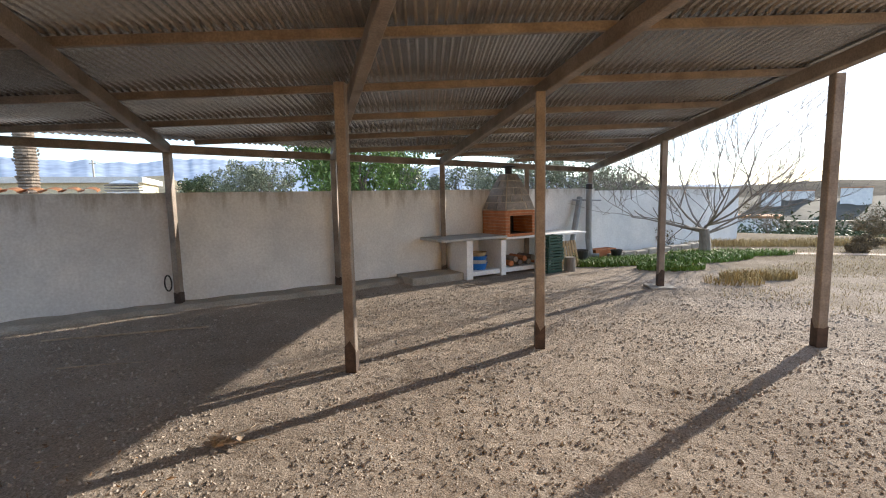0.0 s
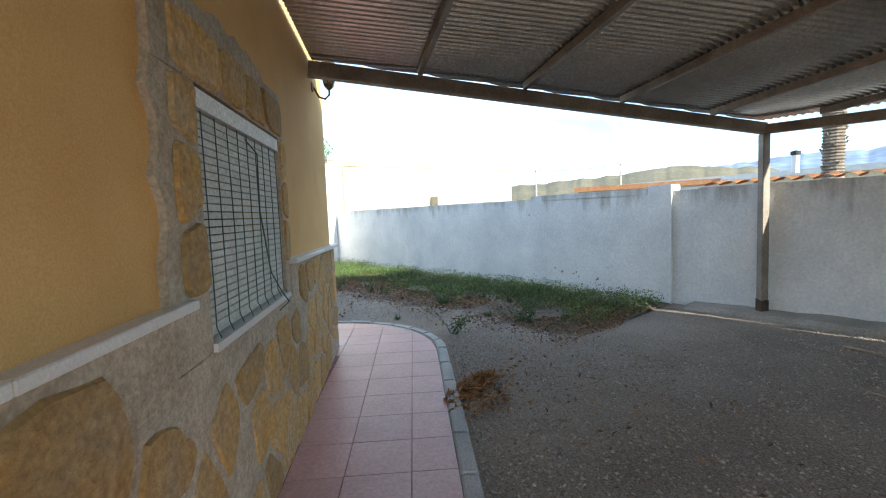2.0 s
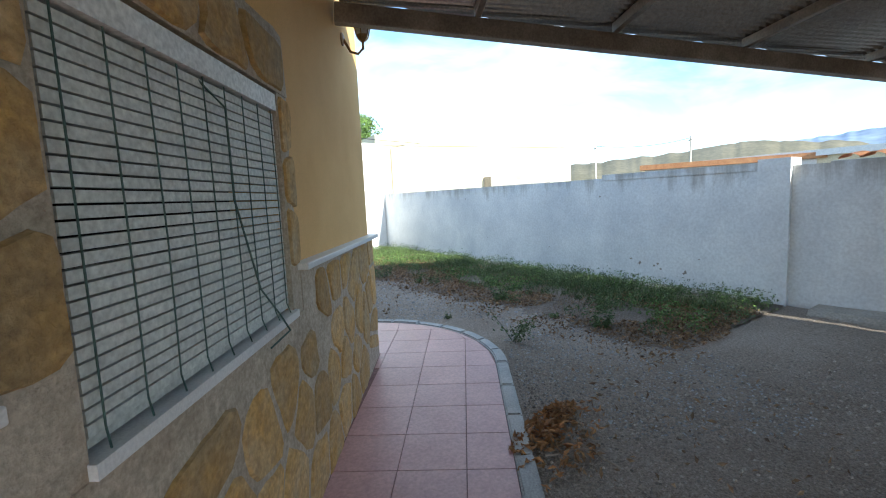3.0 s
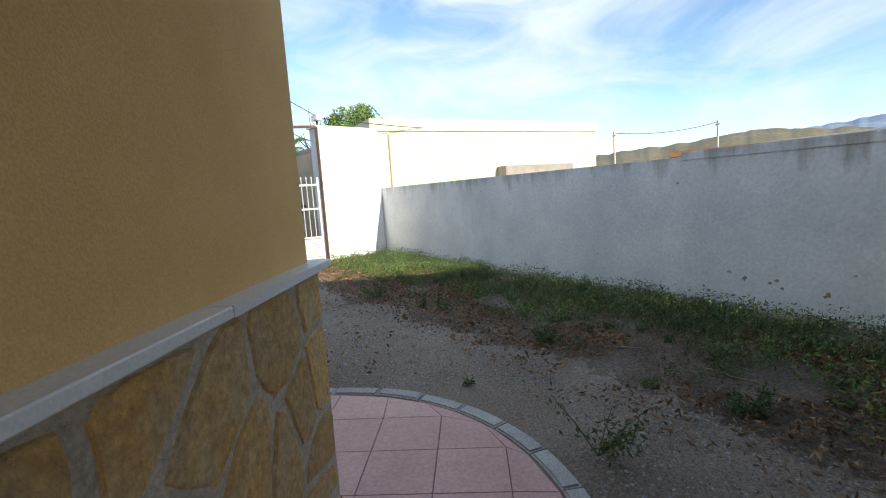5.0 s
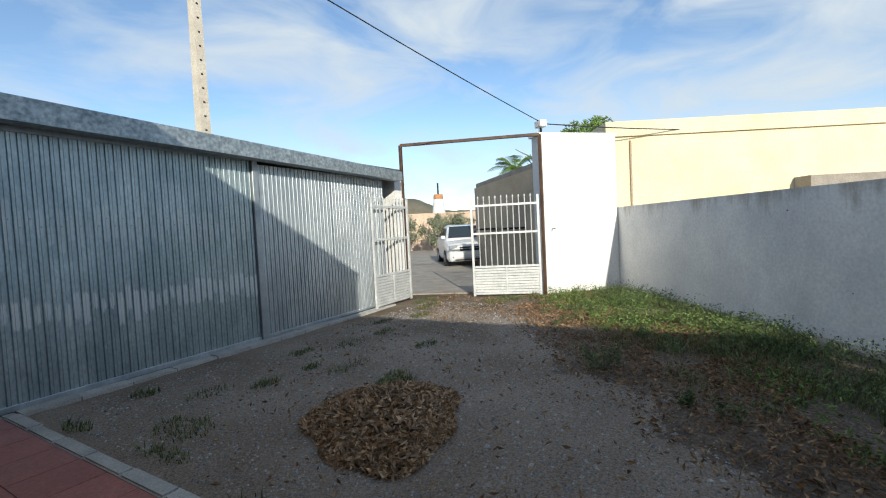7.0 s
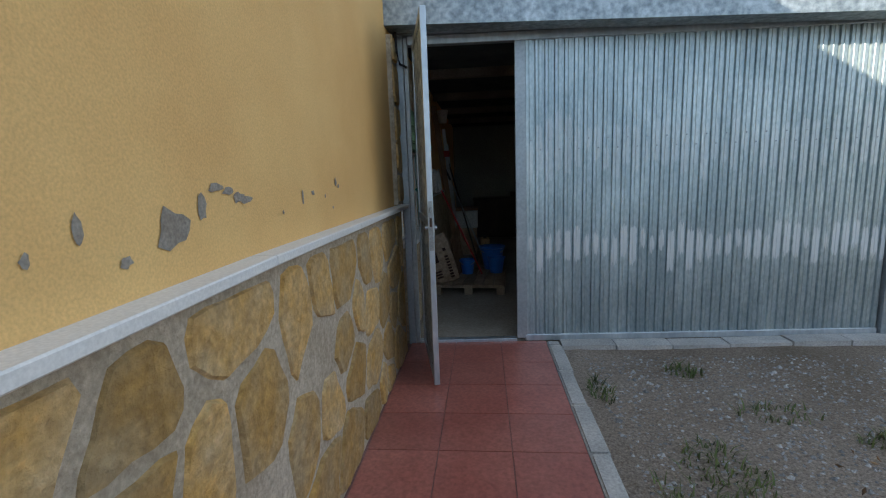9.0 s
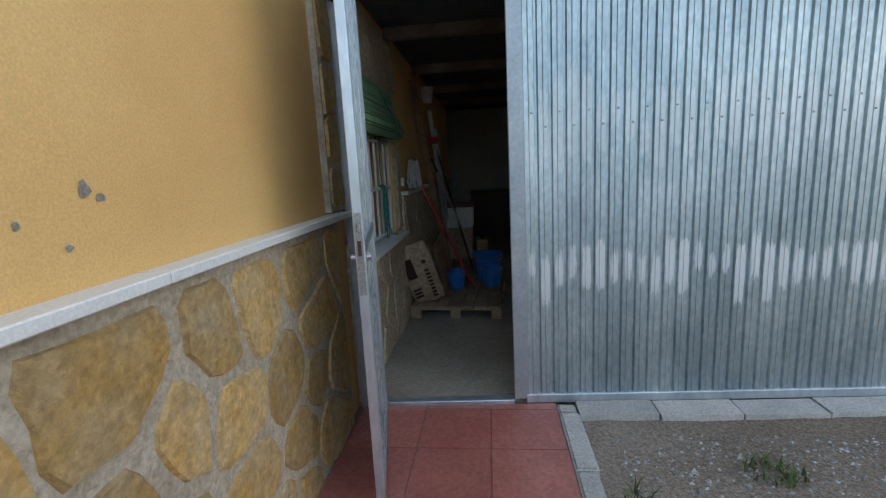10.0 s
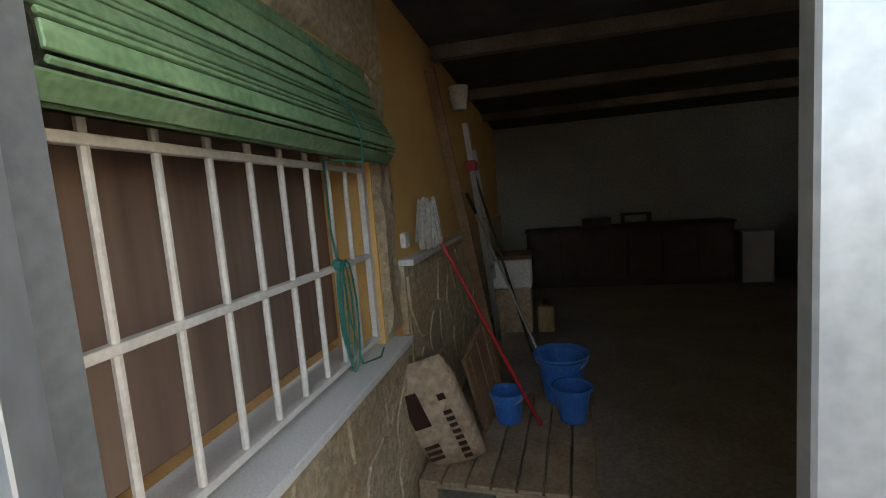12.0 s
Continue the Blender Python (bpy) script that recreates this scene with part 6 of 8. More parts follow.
def leafy_tree(name, label, x, y, h, spread, material, count, leaf, seed, z=None, droop=0.0, low=0.35, trunk=0.12, squash=0.75):
    """Trunk, limbs and a crown of many leaves in uneven clumps."""
    rr = random.Random(seed)
    t = thing(name, label, "tree", at=Matrix.Translation((x, y, ground_z(x, y) - 0.08 if z is None else z)))
    bm = bmesh.new()
    tips = []
    for k in range(rr.randint(3, 4)):
        a = rr.uniform(0, 6.28)
        branches(bm, (0, 0, h * low * 0.6), (math.cos(a) * 0.7, math.sin(a) * 0.7, 1.0), h * 0.3, trunk * 0.6, 2, 0.8, rr, tips)
    tube([(0, 0, -0.2), (rr.uniform(-0.05, 0.05), 0.03, h * low * 0.35), (0, 0, h * low * 0.7)], trunk, 8, bm, taper=trunk * 0.75)
    part("trunk", bm, M_BARK, t)
    c0 = np.array([0, 0, h * (low + 1) / 2])
    clumps = []
    for k in range(26):
        u = gen.normal(size=3)
        u /= np.linalg.norm(u)
        clumps.append(c0 + u * np.array([spread, spread, h * (1 - low) / 2 * squash / 0.75]) * gen.uniform(0.45, 0.95))
    clumps = np.array(clumps)
    clumps[:, 2] = np.maximum(clumps[:, 2], h * low * 0.8)
    which = gen.integers(0, len(clumps), count)
    rad = gen.uniform(0.16, 0.36, len(clumps))[which] * (spread + h * 0.3) * 0.62
    off = gen.normal(size=(count, 3))
    off /= np.linalg.norm(off, axis=1)[:, None]
    cc = clumps[which] + off * (rad * gen.uniform(0.2, 1, count) ** 0.5)[:, None]
    if droop:
        cc[:, 2] -= droop * gen.uniform(0, 1, count) ** 2 * h * 0.35
    v, f = leaf_cards(cc, leaf, droop)
    ob = new("crown", from_arrays("crown", v, f, material))
    ob.parent = t
    return t


# beyond the yard wall
leafy_tree("pepper_tree", "drooping green pepper tree behind the yard wall", -2.9, 16.2, 5.7, 2.4, M_LEAF_GREEN, 13000, 0.09, 3, droop=0.9, low=0.3, trunk=0.2)
leafy_tree("olive_tree", "silvery olive tree behind the yard wall", -6.9, 17.4, 3.3, 1.6, M_LEAF_OLIVE, 7000, 0.06, 4)
leafy_tree("pine_tree", "dark green pine behind the yard wall", -14.5, 26.0, 3.7, 1.5, M_LEAF_DARK, 4000, 0.09, 5)
leafy_tree("shrub", "dark evergreen shrub behind the yard wall", -11.6, 24.5, 2.9, 1.3, M_LEAF_DARK, 2600, 0.09, 6, low=0.2)
for k, (x, y, h, s) in enumerate(((-0.9, 16.2, 2.8, 1.2), (0.9, 16.6, 3.0, 1.4), (2.6, 16.9, 3.3, 1.5), (4.3, 17.6, 3.1, 1.4), (6.0, 18.4, 2.7, 1.2))):
    tagged(leafy_tree("olive_tree", "grey-green olive tree behind the yard wall", x, y, h, s, M_LEAF_OLIVE, 4200, 0.062, 20 + k), group="olive row")
for k, (x, y, h) in enumerate(((-9.6, 20.5, 2.3), (-4.6, 18.6, 2.1), (-8.4, 15.2, 1.95), (-5.4, 14.0, 1.9))):
    leafy_tree("shrub", "pale grey scrub behind the yard wall", x, y, h, 1.4, M_LEAF_OLIVE, 2600, 0.06, 40 + k, low=0.15, trunk=0.06)
# beyond the gate
leafy_tree("broadleaf_tree", "dense green tree behind the outbuilding", -29.75, -5.45, 8.0, 2.1, M_LEAF_GREEN, 9000, 0.12, 51, low=0.35, trunk=0.2)
for k, az in enumerate((-126, -122.6, -119.6)):
    tagged(leafy_tree("olive_tree", "small olive tree beyond the parked car", *polar(az, 30, -5.4, 0.5), 2.9, 1.2, M_LEAF_OLIVE, 2200, 0.09, 60 + k), group="lane olives")


def palm(x, y, h, r, n, length, label, seed, crown=True):
    rr = random.Random(seed)
    t = thing("palm_tree", label, "palm", at=Matrix.Translation((x, y, 0)))
    prof = []
    m = int(h / 0.11)
    for k in range(m + 1):
        z = h * k / m
        prof += [(r * (1.0 + 0.12 * rr.random()), z), (r * 0.9, z + h / m * 0.6)]
    part("trunk", lathe([(0, -0.2)] + prof + [(0, h + 0.1)], 12), M_PALMBARK, t)
    for k in range(int(h * 16)):
        a, z = rr.uniform(0, 6.28), rr.uniform(0.3, h)
        bm = B((-0.05, 0, 0, 0.05, 0.05, 0.1), m=Matrix.Translation((r * 0.98 * math.cos(a), r * 0.98 * math.sin(a), z)) @ pose(0, 0, 0, -25, 0, math.degrees(a) - 90))
        if k < 90:
            part("leaf_base", bm, M_PALMBARK, t)
        else:
            bm.free()
    if not crown:
        return t
    for k in range(n):
        a = 2.4 * k
        el = rr.uniform(-0.25, 1.2)
        bm = bmesh.new()
        pts = []
        for j in range(9):
            f = j / 8
            rad = length * f * math.cos(el) * (1 - 0.15 * f)
            zz = h + length * f * math.sin(el) - 0.55 * length * f * f
            pts.append(Vector((rad * math.cos(a), rad * math.sin(a), zz)))
        tube(pts, 0.025, 4, bm, taper=0.006)
        side = Vector((-math.sin(a), math.cos(a), 0))
        for j in range(1, 24):
            f = j / 24
            q = pts[int(f * 8)].lerp(pts[min(8, int(f * 8) + 1)], f * 8 - int(f * 8))
            ln = length * 0.3 * math.sin(math.pi * (0.12 + 0.86 * f))
            fwd = (pts[min(8, int(f * 8) + 1)] - pts[int(f * 8)]).normalized()
            for sg in (1, -1):
                tip = q + side * sg * ln * 0.8 + fwd * ln * 0.5 - Vector((0, 0, ln * 0.3))
                bm.faces.new([bm.verts.new(q - fwd * 0.02), bm.verts.new(q + fwd * 0.025), bm.verts.new(tip)])
        part("frond", bm, M_LEAF_GREEN, t)
    return t


palm(*polar(-46.2, 22), 10.0, 0.32, 0, 0, "thick rough palm trunk behind the yard wall", 3, crown=False)
palm(*polar(-112.0, 24, -5.4, 0.5), 4.3, 0.25, 26, 2.2, "green palm behind the neighbour's house", 4)

# ---- bare fig tree and garden ----
fig = thing("fig_tree", "bare grey fig tree with spreading branches", "tree", at=Matrix.Translation((7.1, 13.5, -0.12)))
bm = bmesh.new()
rr = random.Random(8)
tips = []
tube([(0, 0, -0.1), (0.03, 0.02, 0.35), (0.0, 0.05, 0.75)], 0.17, 10, bm, taper=0.12)
part("trunk", bm, M_BARK, fig)
for k in range(13):
    a = 2 * math.pi * k / 13 + rr.uniform(-0.2, 0.2)
    bm = bmesh.new()
    branches(bm, (0, 0.03, 0.6 + 0.02 * k), (math.cos(a), math.sin(a), rr.uniform(0.05, 0.75)), rr.uniform(1.3, 1.75), 0.032, 4, 1.0, rr, tips, up=0.14, sides=5, kids=(3, 4))
    part("limb", bm, M_BARK, fig)


def scatter_disc(cx, cy, rx, ry, n, turn=0.0):
    a, r = gen.uniform(0, 2 * np.pi, n), np.sqrt(gen.uniform(0, 1, n))
    x, y = rx * r * np.cos(a), ry * r * np.sin(a)
    return np.stack([cx + x * math.cos(turn) - y * math.sin(turn), cy + x * math.sin(turn) + y * math.cos(turn)], 1)


def turf(name, patches, height, width, lean, material, label):
    xy = np.concatenate([scatter_disc(*p) for p in patches])
    v, f = blades(xy, height, width, lean)
    return stuff(name, v, f, material, label, "grass")


turf("green_weeds", [(4.6, 11.9, 1.5, 0.55, 3600, 0.35), (3.3, 11.7, 0.5, 0.4, 1500), (6.2, 12.2, 1.7, 0.6, 2600, 0.3), (5.2, 10.9, 0.7, 0.35, 900), (7.6, 13.2, 1.6, 0.5, 1800)], 0.13, 0.012, 0.9, M_CLOVER, "low bright green weeds in the garden")
turf("dry_grass", [(6.3, 9.7, 0.7, 0.28, 1500), (5.6, 9.2, 0.5, 0.3, 250), (9.4, 15.4, 3.2, 0.7, 5000, -0.1), (13.5, 15.6, 3.0, 1.0, 2500),], 0.16, 0.007, 0.6, M_DRY, "straw-coloured dry grass in the garden")
turf("stubble", [(7.2, 8.4, 1.6, 0.7, 500), (6.2, 7.2, 0.9, 0.5, 300), (9.5, 10.5, 2.5, 1.2, 2200), (12, 13, 3, 1.5, 2600), (5.3, 8.2, 0.6, 0.5, 200)], 0.06, 0.004, 1.4, M_DRY, "low dry stubble on the garden soil")
for k, (x, y, s) in enumerate(((10.7, 13.2, 0.26), (12.0, 14.5, 0.34), (14, 17, 0.6), (17, 18, 1.0), (19, 22, 1.2), (9.5, 20, 1.1), (12, 22, 1.2), (15, 24, 1.3), (22, 27, 1.6), (6.3, 15.2, 0.7))):
    leafy_tree("shrub", "dry grey-brown scrub bush in the garden", x, y, s * 1.3, s, M_SCRUB, 1800, 0.035, 70 + k, low=0.1, trunk=0.03)
bm = bmesh.new()
prev = None
rp = random.Random(2)
strip = []
for k in range(26):
    f = k / 25
    x = 6.0 + 9.5 * f
    y = 13.15 + 0.4 * math.sin(f * 3.0) - 3.0 * f * f
    w = 0.16 + 0.05 * rp.random()
    strip.append((bm.verts.new((x, y - w, 0.012)), bm.verts.new((x, y + w, 0.012))))
for a, b in zip(strip, strip[1:]):
    bm.faces.new((a[0], b[0], b[1], a[1]))
setting("garden_path", bm, M_PINK, "narrow trodden earth path through the garden", "path")

# ---- scrub down the valley and the slope beyond ----
def ring(n, a0, a1, r0, r1):
    a, r = np.radians(gen.uniform(a0, a1, n)), gen.uniform(r0, r1, n)
    return np.stack([r * np.sin(a), 3 + r * np.cos(a)], 1)


cl = ring(900, 24, 78, 30, 190)
far_z = np.array([ground_z(float(x), float(y)) for x, y in cl])
idx = np.repeat(np.arange(len(cl)), 45)
sz = gen.uniform(0.5, 1.5, len(cl))[idx]
cc = np.column_stack([cl[idx] + gen.normal(size=(len(idx), 2)) * sz[:, None] * 0.7, far_z[idx] + np.abs(gen.normal(size=len(idx))) * sz * 0.55])
v, f = leaf_cards(cc, 0.17)
stuff("valley_scrub", v, f, M_LEAF_DARK, "dark scrub bushes scattered down the valley", "scrub")
M_SLOPE = surface("scrub_slope", (0.03, 0.028, 0.022), (0.085, 0.072, 0.055), 1.0, 0, 0.06, 0.5, 0.6, 0.5, spec=0.05)
bm = bmesh.new()
vs = []
for j in range(15):
    r_ = 185 + 13 * j
    row = []
    for i in range(50):
        a = radians(14 + 1.4 * i)
        x, y = r_ * math.sin(a), 3 + r_ * math.cos(a)
        z = -8.0 + 13.5 * math.sin(math.pi * j / 18) + 2.2 * noise.noise((x * 0.02, y * 0.02, 1.0)) + 0.8 * noise.noise((x * 0.08, y * 0.08, 4.0))
        row.append(bm.verts.new((x, y, z if j < 14 else -6)))
    vs.append(row)
for r0, r1 in zip(vs, vs[1:]):
    for i in range(49):
        bm.faces.new((r0[i], r0[i + 1], r1[i + 1], r1[i]))
setting("backdrop_slope", bm, M_SLOPE, "dark scrub-covered slope across the valley", "hillside", True)

# ---- lane side grass, leaves, weeds ----
n = 24000
s = gen.uniform(-0.2, 11.2, n)
off = 0.15 + np.abs(gen.normal(size=n)) * 0.85
keep = off < 1.5 + 0.9 * np.sin(s * 0.35)
s, off = s[keep], off[keep]
lift = np.array([noise.noise((float(a) * 1.3, float(b) * 1.3, 2.0)) for a, b in zip(s, off)])
ok = lift > -0.25 + 0.12 * off
s, off = s[ok], off[ok]
xy = np.stack([W_END[0] + LD.x * s + LN.x * off, W_END[1] + LD.y * s + LN.y * off], 1)
v, f = blades(xy, 0.15, 0.005, 0.95)
stuff("verge_grass", v, f, M_GRASS, "ragged green weeds along the foot of the boundary wall", "grass")
n = 17000
s = gen.uniform(0.3, 11.0, n)
off = gen.uniform(0.1, 2.1, n)
xy = np.stack([W_END[0] + LD.x * s + LN.x * off, W_END[1] + LD.y * s + LN.y * off], 1)
lift = np.array([noise.noise((float(a) * 0.9, float(b) * 0.9, 5.0)) for a, b in xy])
xy = xy[lift > 0.05]
v, f = leaf_cards(np.column_stack([xy, gen.uniform(0.0, 1, len(xy)) ** 1.5 * 0.2 + 0.015]), 0.022, flat=0.3)
stuff("verge_weeds", v, f, M_LEAF_GREEN, "broad-leaved weeds in the verge", "weeds")
n = 36000
s = gen.uniform(0.3, 11.2, n)
off = 0.7 + np.abs(gen.normal(size=n)) * 1.0
xy = np.stack([W_END[0] + LD.x * s + LN.x * off, W_END[1] + LD.y * s + LN.y * off], 1)
lift = np.array([noise.noise((float(a) * 0.8, float(b) * 0.8, 8.0)) for a, b in xy])
xy = xy[(lift > -0.12) & (off < 3.1)]
extra = scatter_disc(-12.6, -3.6, 1.6, 0.8, 500, 0.5)
extra2 = scatter_disc(-3.5, 1.95, 0.45, 0.13, 90)
extra3 = scatter_disc(-3.0, 2.9, 2.6, 0.9, 260)
extra4 = scatter_disc(-9.5, -2.0, 3.6, 2.0, 900, 0.5)
xy = np.concatenate([xy, extra, extra2, extra3, extra4[(extra4[:, 1] > -4.4) & ((extra4[:, 0] < -6.5) | (extra4[:, 1] > 1.7))]])
v, f = leaf_cards(np.column_stack([xy, gen.uniform(0.02, 0.045, len(xy))]), 0.027, flat=0.45, curl=0.3)
stuff("leaf_litter", v, f, M_LITTER, "brown fallen leaves scattered on the gravel", "leaves")
# crumbs, stalks and stubble along the edge of the verge
n = 30000
s = gen.uniform(0.2, 11.0, n)
off = 0.5 + np.abs(gen.normal(size=n)) * 1.1
xy = np.stack([W_END[0] + LD.x * s + LN.x * off, W_END[1] + LD.y * s + LN.y * off], 1)
lift = np.array([noise.noise((float(a) * 1.1, float(b) * 1.1, 12.0)) for a, b in xy])
xy = xy[(lift > -0.15) & (off < 3.4)]
v, f = leaf_cards(np.column_stack([xy, gen.uniform(0.015, 0.04, len(xy))]), 0.013, flat=0.5, curl=0.4)
stuff("leaf_crumbs", v, f, M_LITTER, "broken brown leaf crumbs on the soil", "leaves")
n = 5000
s = gen.uniform(0.2, 11.0, n)
off = 0.3 + np.abs(gen.normal(size=n)) * 1.0
xy = np.stack([W_END[0] + LD.x * s + LN.x * off, W_END[1] + LD.y * s + LN.y * off], 1)
v, f = blades(xy, 0.05, 0.0025, 2.6)
stuff("dry_stalks", v, f, M_DRY, "dry straw stalks lying in the verge", "straw")
n = 2600
s = gen.uniform(0.4, 9.5, n)
off = 1.0 + np.abs(gen.normal(size=n)) * 0.7
xy = np.stack([W_END[0] + LD.x * s + LN.x * off, W_END[1] + LD.y * s + LN.y * off], 1)
lift = np.array([noise.noise((float(a) * 1.6, float(b) * 1.6, 15.0)) for a, b in xy])
v, f = blades(xy[lift > 0.12], 0.09, 0.004, 1.2)
stuff("weed_tufts", v, f, M_GRASS, "thin green weed tufts at the edge of the gravel", "weeds")
# leafy clumps of weeds, thick at the wall and thinning out towards the drive
n = 330
s = gen.uniform(0.6, 11.1, n)
off = 0.2 + np.abs(gen.normal(size=n)) * 0.95
s, off = s[off < 2.7], off[off < 2.7]
tall = gen.uniform(0.08, 0.26, len(s)) * np.where(off > 1.4, 0.6, 1.0)
idx = np.repeat(np.arange(len(s)), 70)
up_ = gen.uniform(0, 1, len(idx))
rad = tall[idx] * (0.35 + 0.75 * gen.uniform(0, 1, len(idx)))
ang_ = gen.uniform(0, 2 * np.pi, len(idx))
base_xy = np.stack([W_END[0] + LD.x * s + LN.x * off, W_END[1] + LD.y * s + LN.y * off], 1)[idx]
cc = np.column_stack([base_xy[:, 0] + rad * np.cos(ang_), base_xy[:, 1] + rad * np.sin(ang_), 0.02 + up_ * tall[idx]])
v, f = leaf_cards(cc, 0.019, curl=0.3)
stuff("weed_clumps", v, f, M_WEED, "dark leafy weed clumps along the boundary wall", "weeds")
# heap of dead leaves
n = 7000
a, r = gen.uniform(0, 2 * np.pi, n), np.sqrt(gen.uniform(0, 1, n))
edge = 1 + 0.1 * np.sin(3 * a + 1) + 0.05 * np.sin(7 * a)
hx, hy = 0.8 * r * edge * np.cos(a), 0.6 * r * edge * np.sin(a)
zz = 0.19 * (1 - r ** 2) * gen.uniform(0.4, 1.0, n) + 0.012
tr = 0.6
xy = np.stack([-7.85 + hx * math.cos(tr) - hy * math.sin(tr), -1.62 + hx * math.sin(tr) + hy * math.cos(tr)], 1)
v, f = leaf_cards(np.column_stack([xy, zz]), 0.04, flat=0.4, curl=0.35)
stuff("leaf_heap", v, f, M_HEAP, "raked heap of curled brown leaves", "leaves")
turf("small_weeds", [(-8.45, -1.98, 0.5, 0.2, 700, 0.6), (-8.0, -3.3, 0.16, 0.1, 120), (-9.0, -3.9, 0.2, 0.1, 130), (-8.6, -3.3, 0.14, 0.08, 90), (-10.3, -3.6, 0.2, 0.12, 130), (-10.9, -4.1, 0.25, 0.1, 150), (-9.9, -2.6, 0.2, 0.1, 100), (-7.0, -3.0, 0.2, 0.3, 220), (-7.3, -4.2, 0.14, 0.1, 90), (-11.6, -3.8, 0.3, 0.15, 200), (-12.4, -4.2, 0.4, 0.15, 260), (-8.35, -2.1, 0.3, 0.14, 260), (-13.4, -3.1, 0.5, 0.3, 500), (-12.9, -4.6, 0.4, 0.2, 260), (-14.0, -1.9, 0.7, 0.5, 900), (-6.7, -2.7, 0.1, 0.3, 120), (-6.62, -3.9, 0.08, 0.2, 90), (-6.6, -1.2, 0.1, 0.6, 120), (-8.8, -2.9, 0.3, 0.15, 90), (-9.6, -3.6, 0.3, 0.15, 90), (-7.6, -3.6, 0.25, 0.12, 70)], 0.055, 0.005, 1.2, M_GRASS, "small green weeds in the gravel")


def weed(x, y, h, n, seed, label):
    rr = random.Random(seed)
    t = thing("weed", label, "weed", at=Matrix.Translation((x, y, 0)))
    cs = []
    bm = bmesh.new()
    for k in range(7):
        a = rr.uniform(0, 6.28)
        top = Vector((0.75 * h * math.cos(a), 0.75 * h * math.sin(a), h * rr.uniform(0.45, 1.1)))
        tube([(0, 0, 0), top * 0.5 + Vector((0, 0, 0.06 * h)), top], 0.004, 4, bm, taper=0.002)
        for j in range(n // 7):
            q = top * rr.uniform(0.25, 1.0)
            cs.append((q.x + rr.gauss(0, 0.14 * h), q.y + rr.gauss(0, 0.14 * h), max(0.02, q.z + rr.gauss(0, 0.04))))
    part("stems", bm, M_LEAF_DARK, t)
    v, f = leaf_cards(np.array(cs), 0.02, flat=0.1)
    ob = new("leaves", from_arrays("leaves", v, f, M_WEED))
    ob.parent = t


weed(-9.72, -0.33, 0.3, 420, 1, "dark green thistle clump in the gravel")
weed(-9.05, 0.4, 0.1, 200, 2, "low dark weed in the gravel")
weed(-5.5, 1.78, 0.32, 260, 3, "tall dark weed beside the path kerb")
weed(-6.5, 1.05, 0.06, 30, 4, "low weed beside the path kerb")
weed(-7.4, 1.8, 0.16, 420, 8, "low leafy weed at the edge of the verge")
weed(-6.7, 3.05, 0.2, 420, 9, "low leafy weed at the edge of the verge")
weed(-5.9, 2.85, 0.16, 380, 10, "low leafy weed at the edge of the verge")
weed(-10.9, 1.2, 0.42, 260, 5, "tall dark weed in the verge")
weed(-7.6, 3.6, 0.36, 260, 6, "tall dark weed in the verge")
weed(3.1, 11.35, 0.3, 700, 7, "bright green bushy weed beside the crates")

# ---- stones, clods, twigs ----
def pebbles(name, xy, size, material, label):
    n = len(xy)
    base = np.array([[1, 0, 0], [0, 1, 0], [-1, 0, 0], [0, -1, 0], [0, 0, 0.75], [0, 0, -0.5]])
    tri = np.array([[0, 1, 4], [1, 2, 4], [2, 3, 4], [3, 0, 4], [1, 0, 5], [2, 1, 5], [3, 2, 5], [0, 3, 5]])
    sz = size * gen.uniform(0.35, 1.5, n) ** 1.5
    a = gen.uniform(0, 6.28, n)
    jit = gen.uniform(0.6, 1.3, (n, 6, 3))
    p = base[None] * jit * sz[:, None, None]
    x = p[:, :, 0] * np.cos(a)[:, None] - p[:, :, 1] * np.sin(a)[:, None]
    y = p[:, :, 0] * np.sin(a)[:, None] + p[:, :, 1] * np.cos(a)[:, None]
    zc = np.array([ground_z(float(px), float(py)) for px, py in xy])
    v = np.stack([x + xy[:, 0:1], y + xy[:, 1:2], p[:, :, 2] + zc[:, None]], 2).reshape(-1, 3)
    f = (np.arange(n)[:, None, None] * 6 + tri[None]).reshape(-1, 3)
    return stuff(name, v, f, material, label, "stones")


def off_path(xy):
    k = (xy[:, 1] > 1.7) | (xy[:, 0] < -6.5)
    k &= ~((xy[:, 0] > -6.6) & (xy[:, 1] < 0.0))
    k &= ~((xy[:, 1] < GAR_Y + 0.25) & (xy[:, 0] < -5))
    k &= np.hypot(xy[:, 0] + 4.82, xy[:, 1]) > 1.72
    return xy[k]


def near_more(n, x0, x1, y0, y1, power):
    return off_path(np.stack([gen.uniform(x0, x1, n), y0 + gen.uniform(0, 1, n) ** power * (y1 - y0)], 1))


pebbles("gravel", near_more(42000, -5.0, 6.0, 1.7, 9.5, 1.5), 0.0085, M_PEBBLE, "pale loose gravel on the yard floor")
pebbles("drive_stones", near_more(2600, -13.0, -5.5, -4.5, 3.2, 1.0), 0.014, M_PEBBLE_GREY, "larger grey stones on the drive")
pebbles("lane_gravel", near_more(70000, -13.0, -3.5, -4.6, 3.6, 1.0), 0.0078, M_PEBBLE_GREY, "grey loose gravel on the drive")
xy = near_more(24000, -4.5, 6.0, 1.75, 9.0, 1.3)
lift = np.array([noise.noise((float(a) * 1.1, float(b) * 3.0, 4.0)) for a, b in xy])
pebbles("clods", xy[lift > 0.0], 0.012, M_CLOD, "broken clods of dry earth in raked rows")
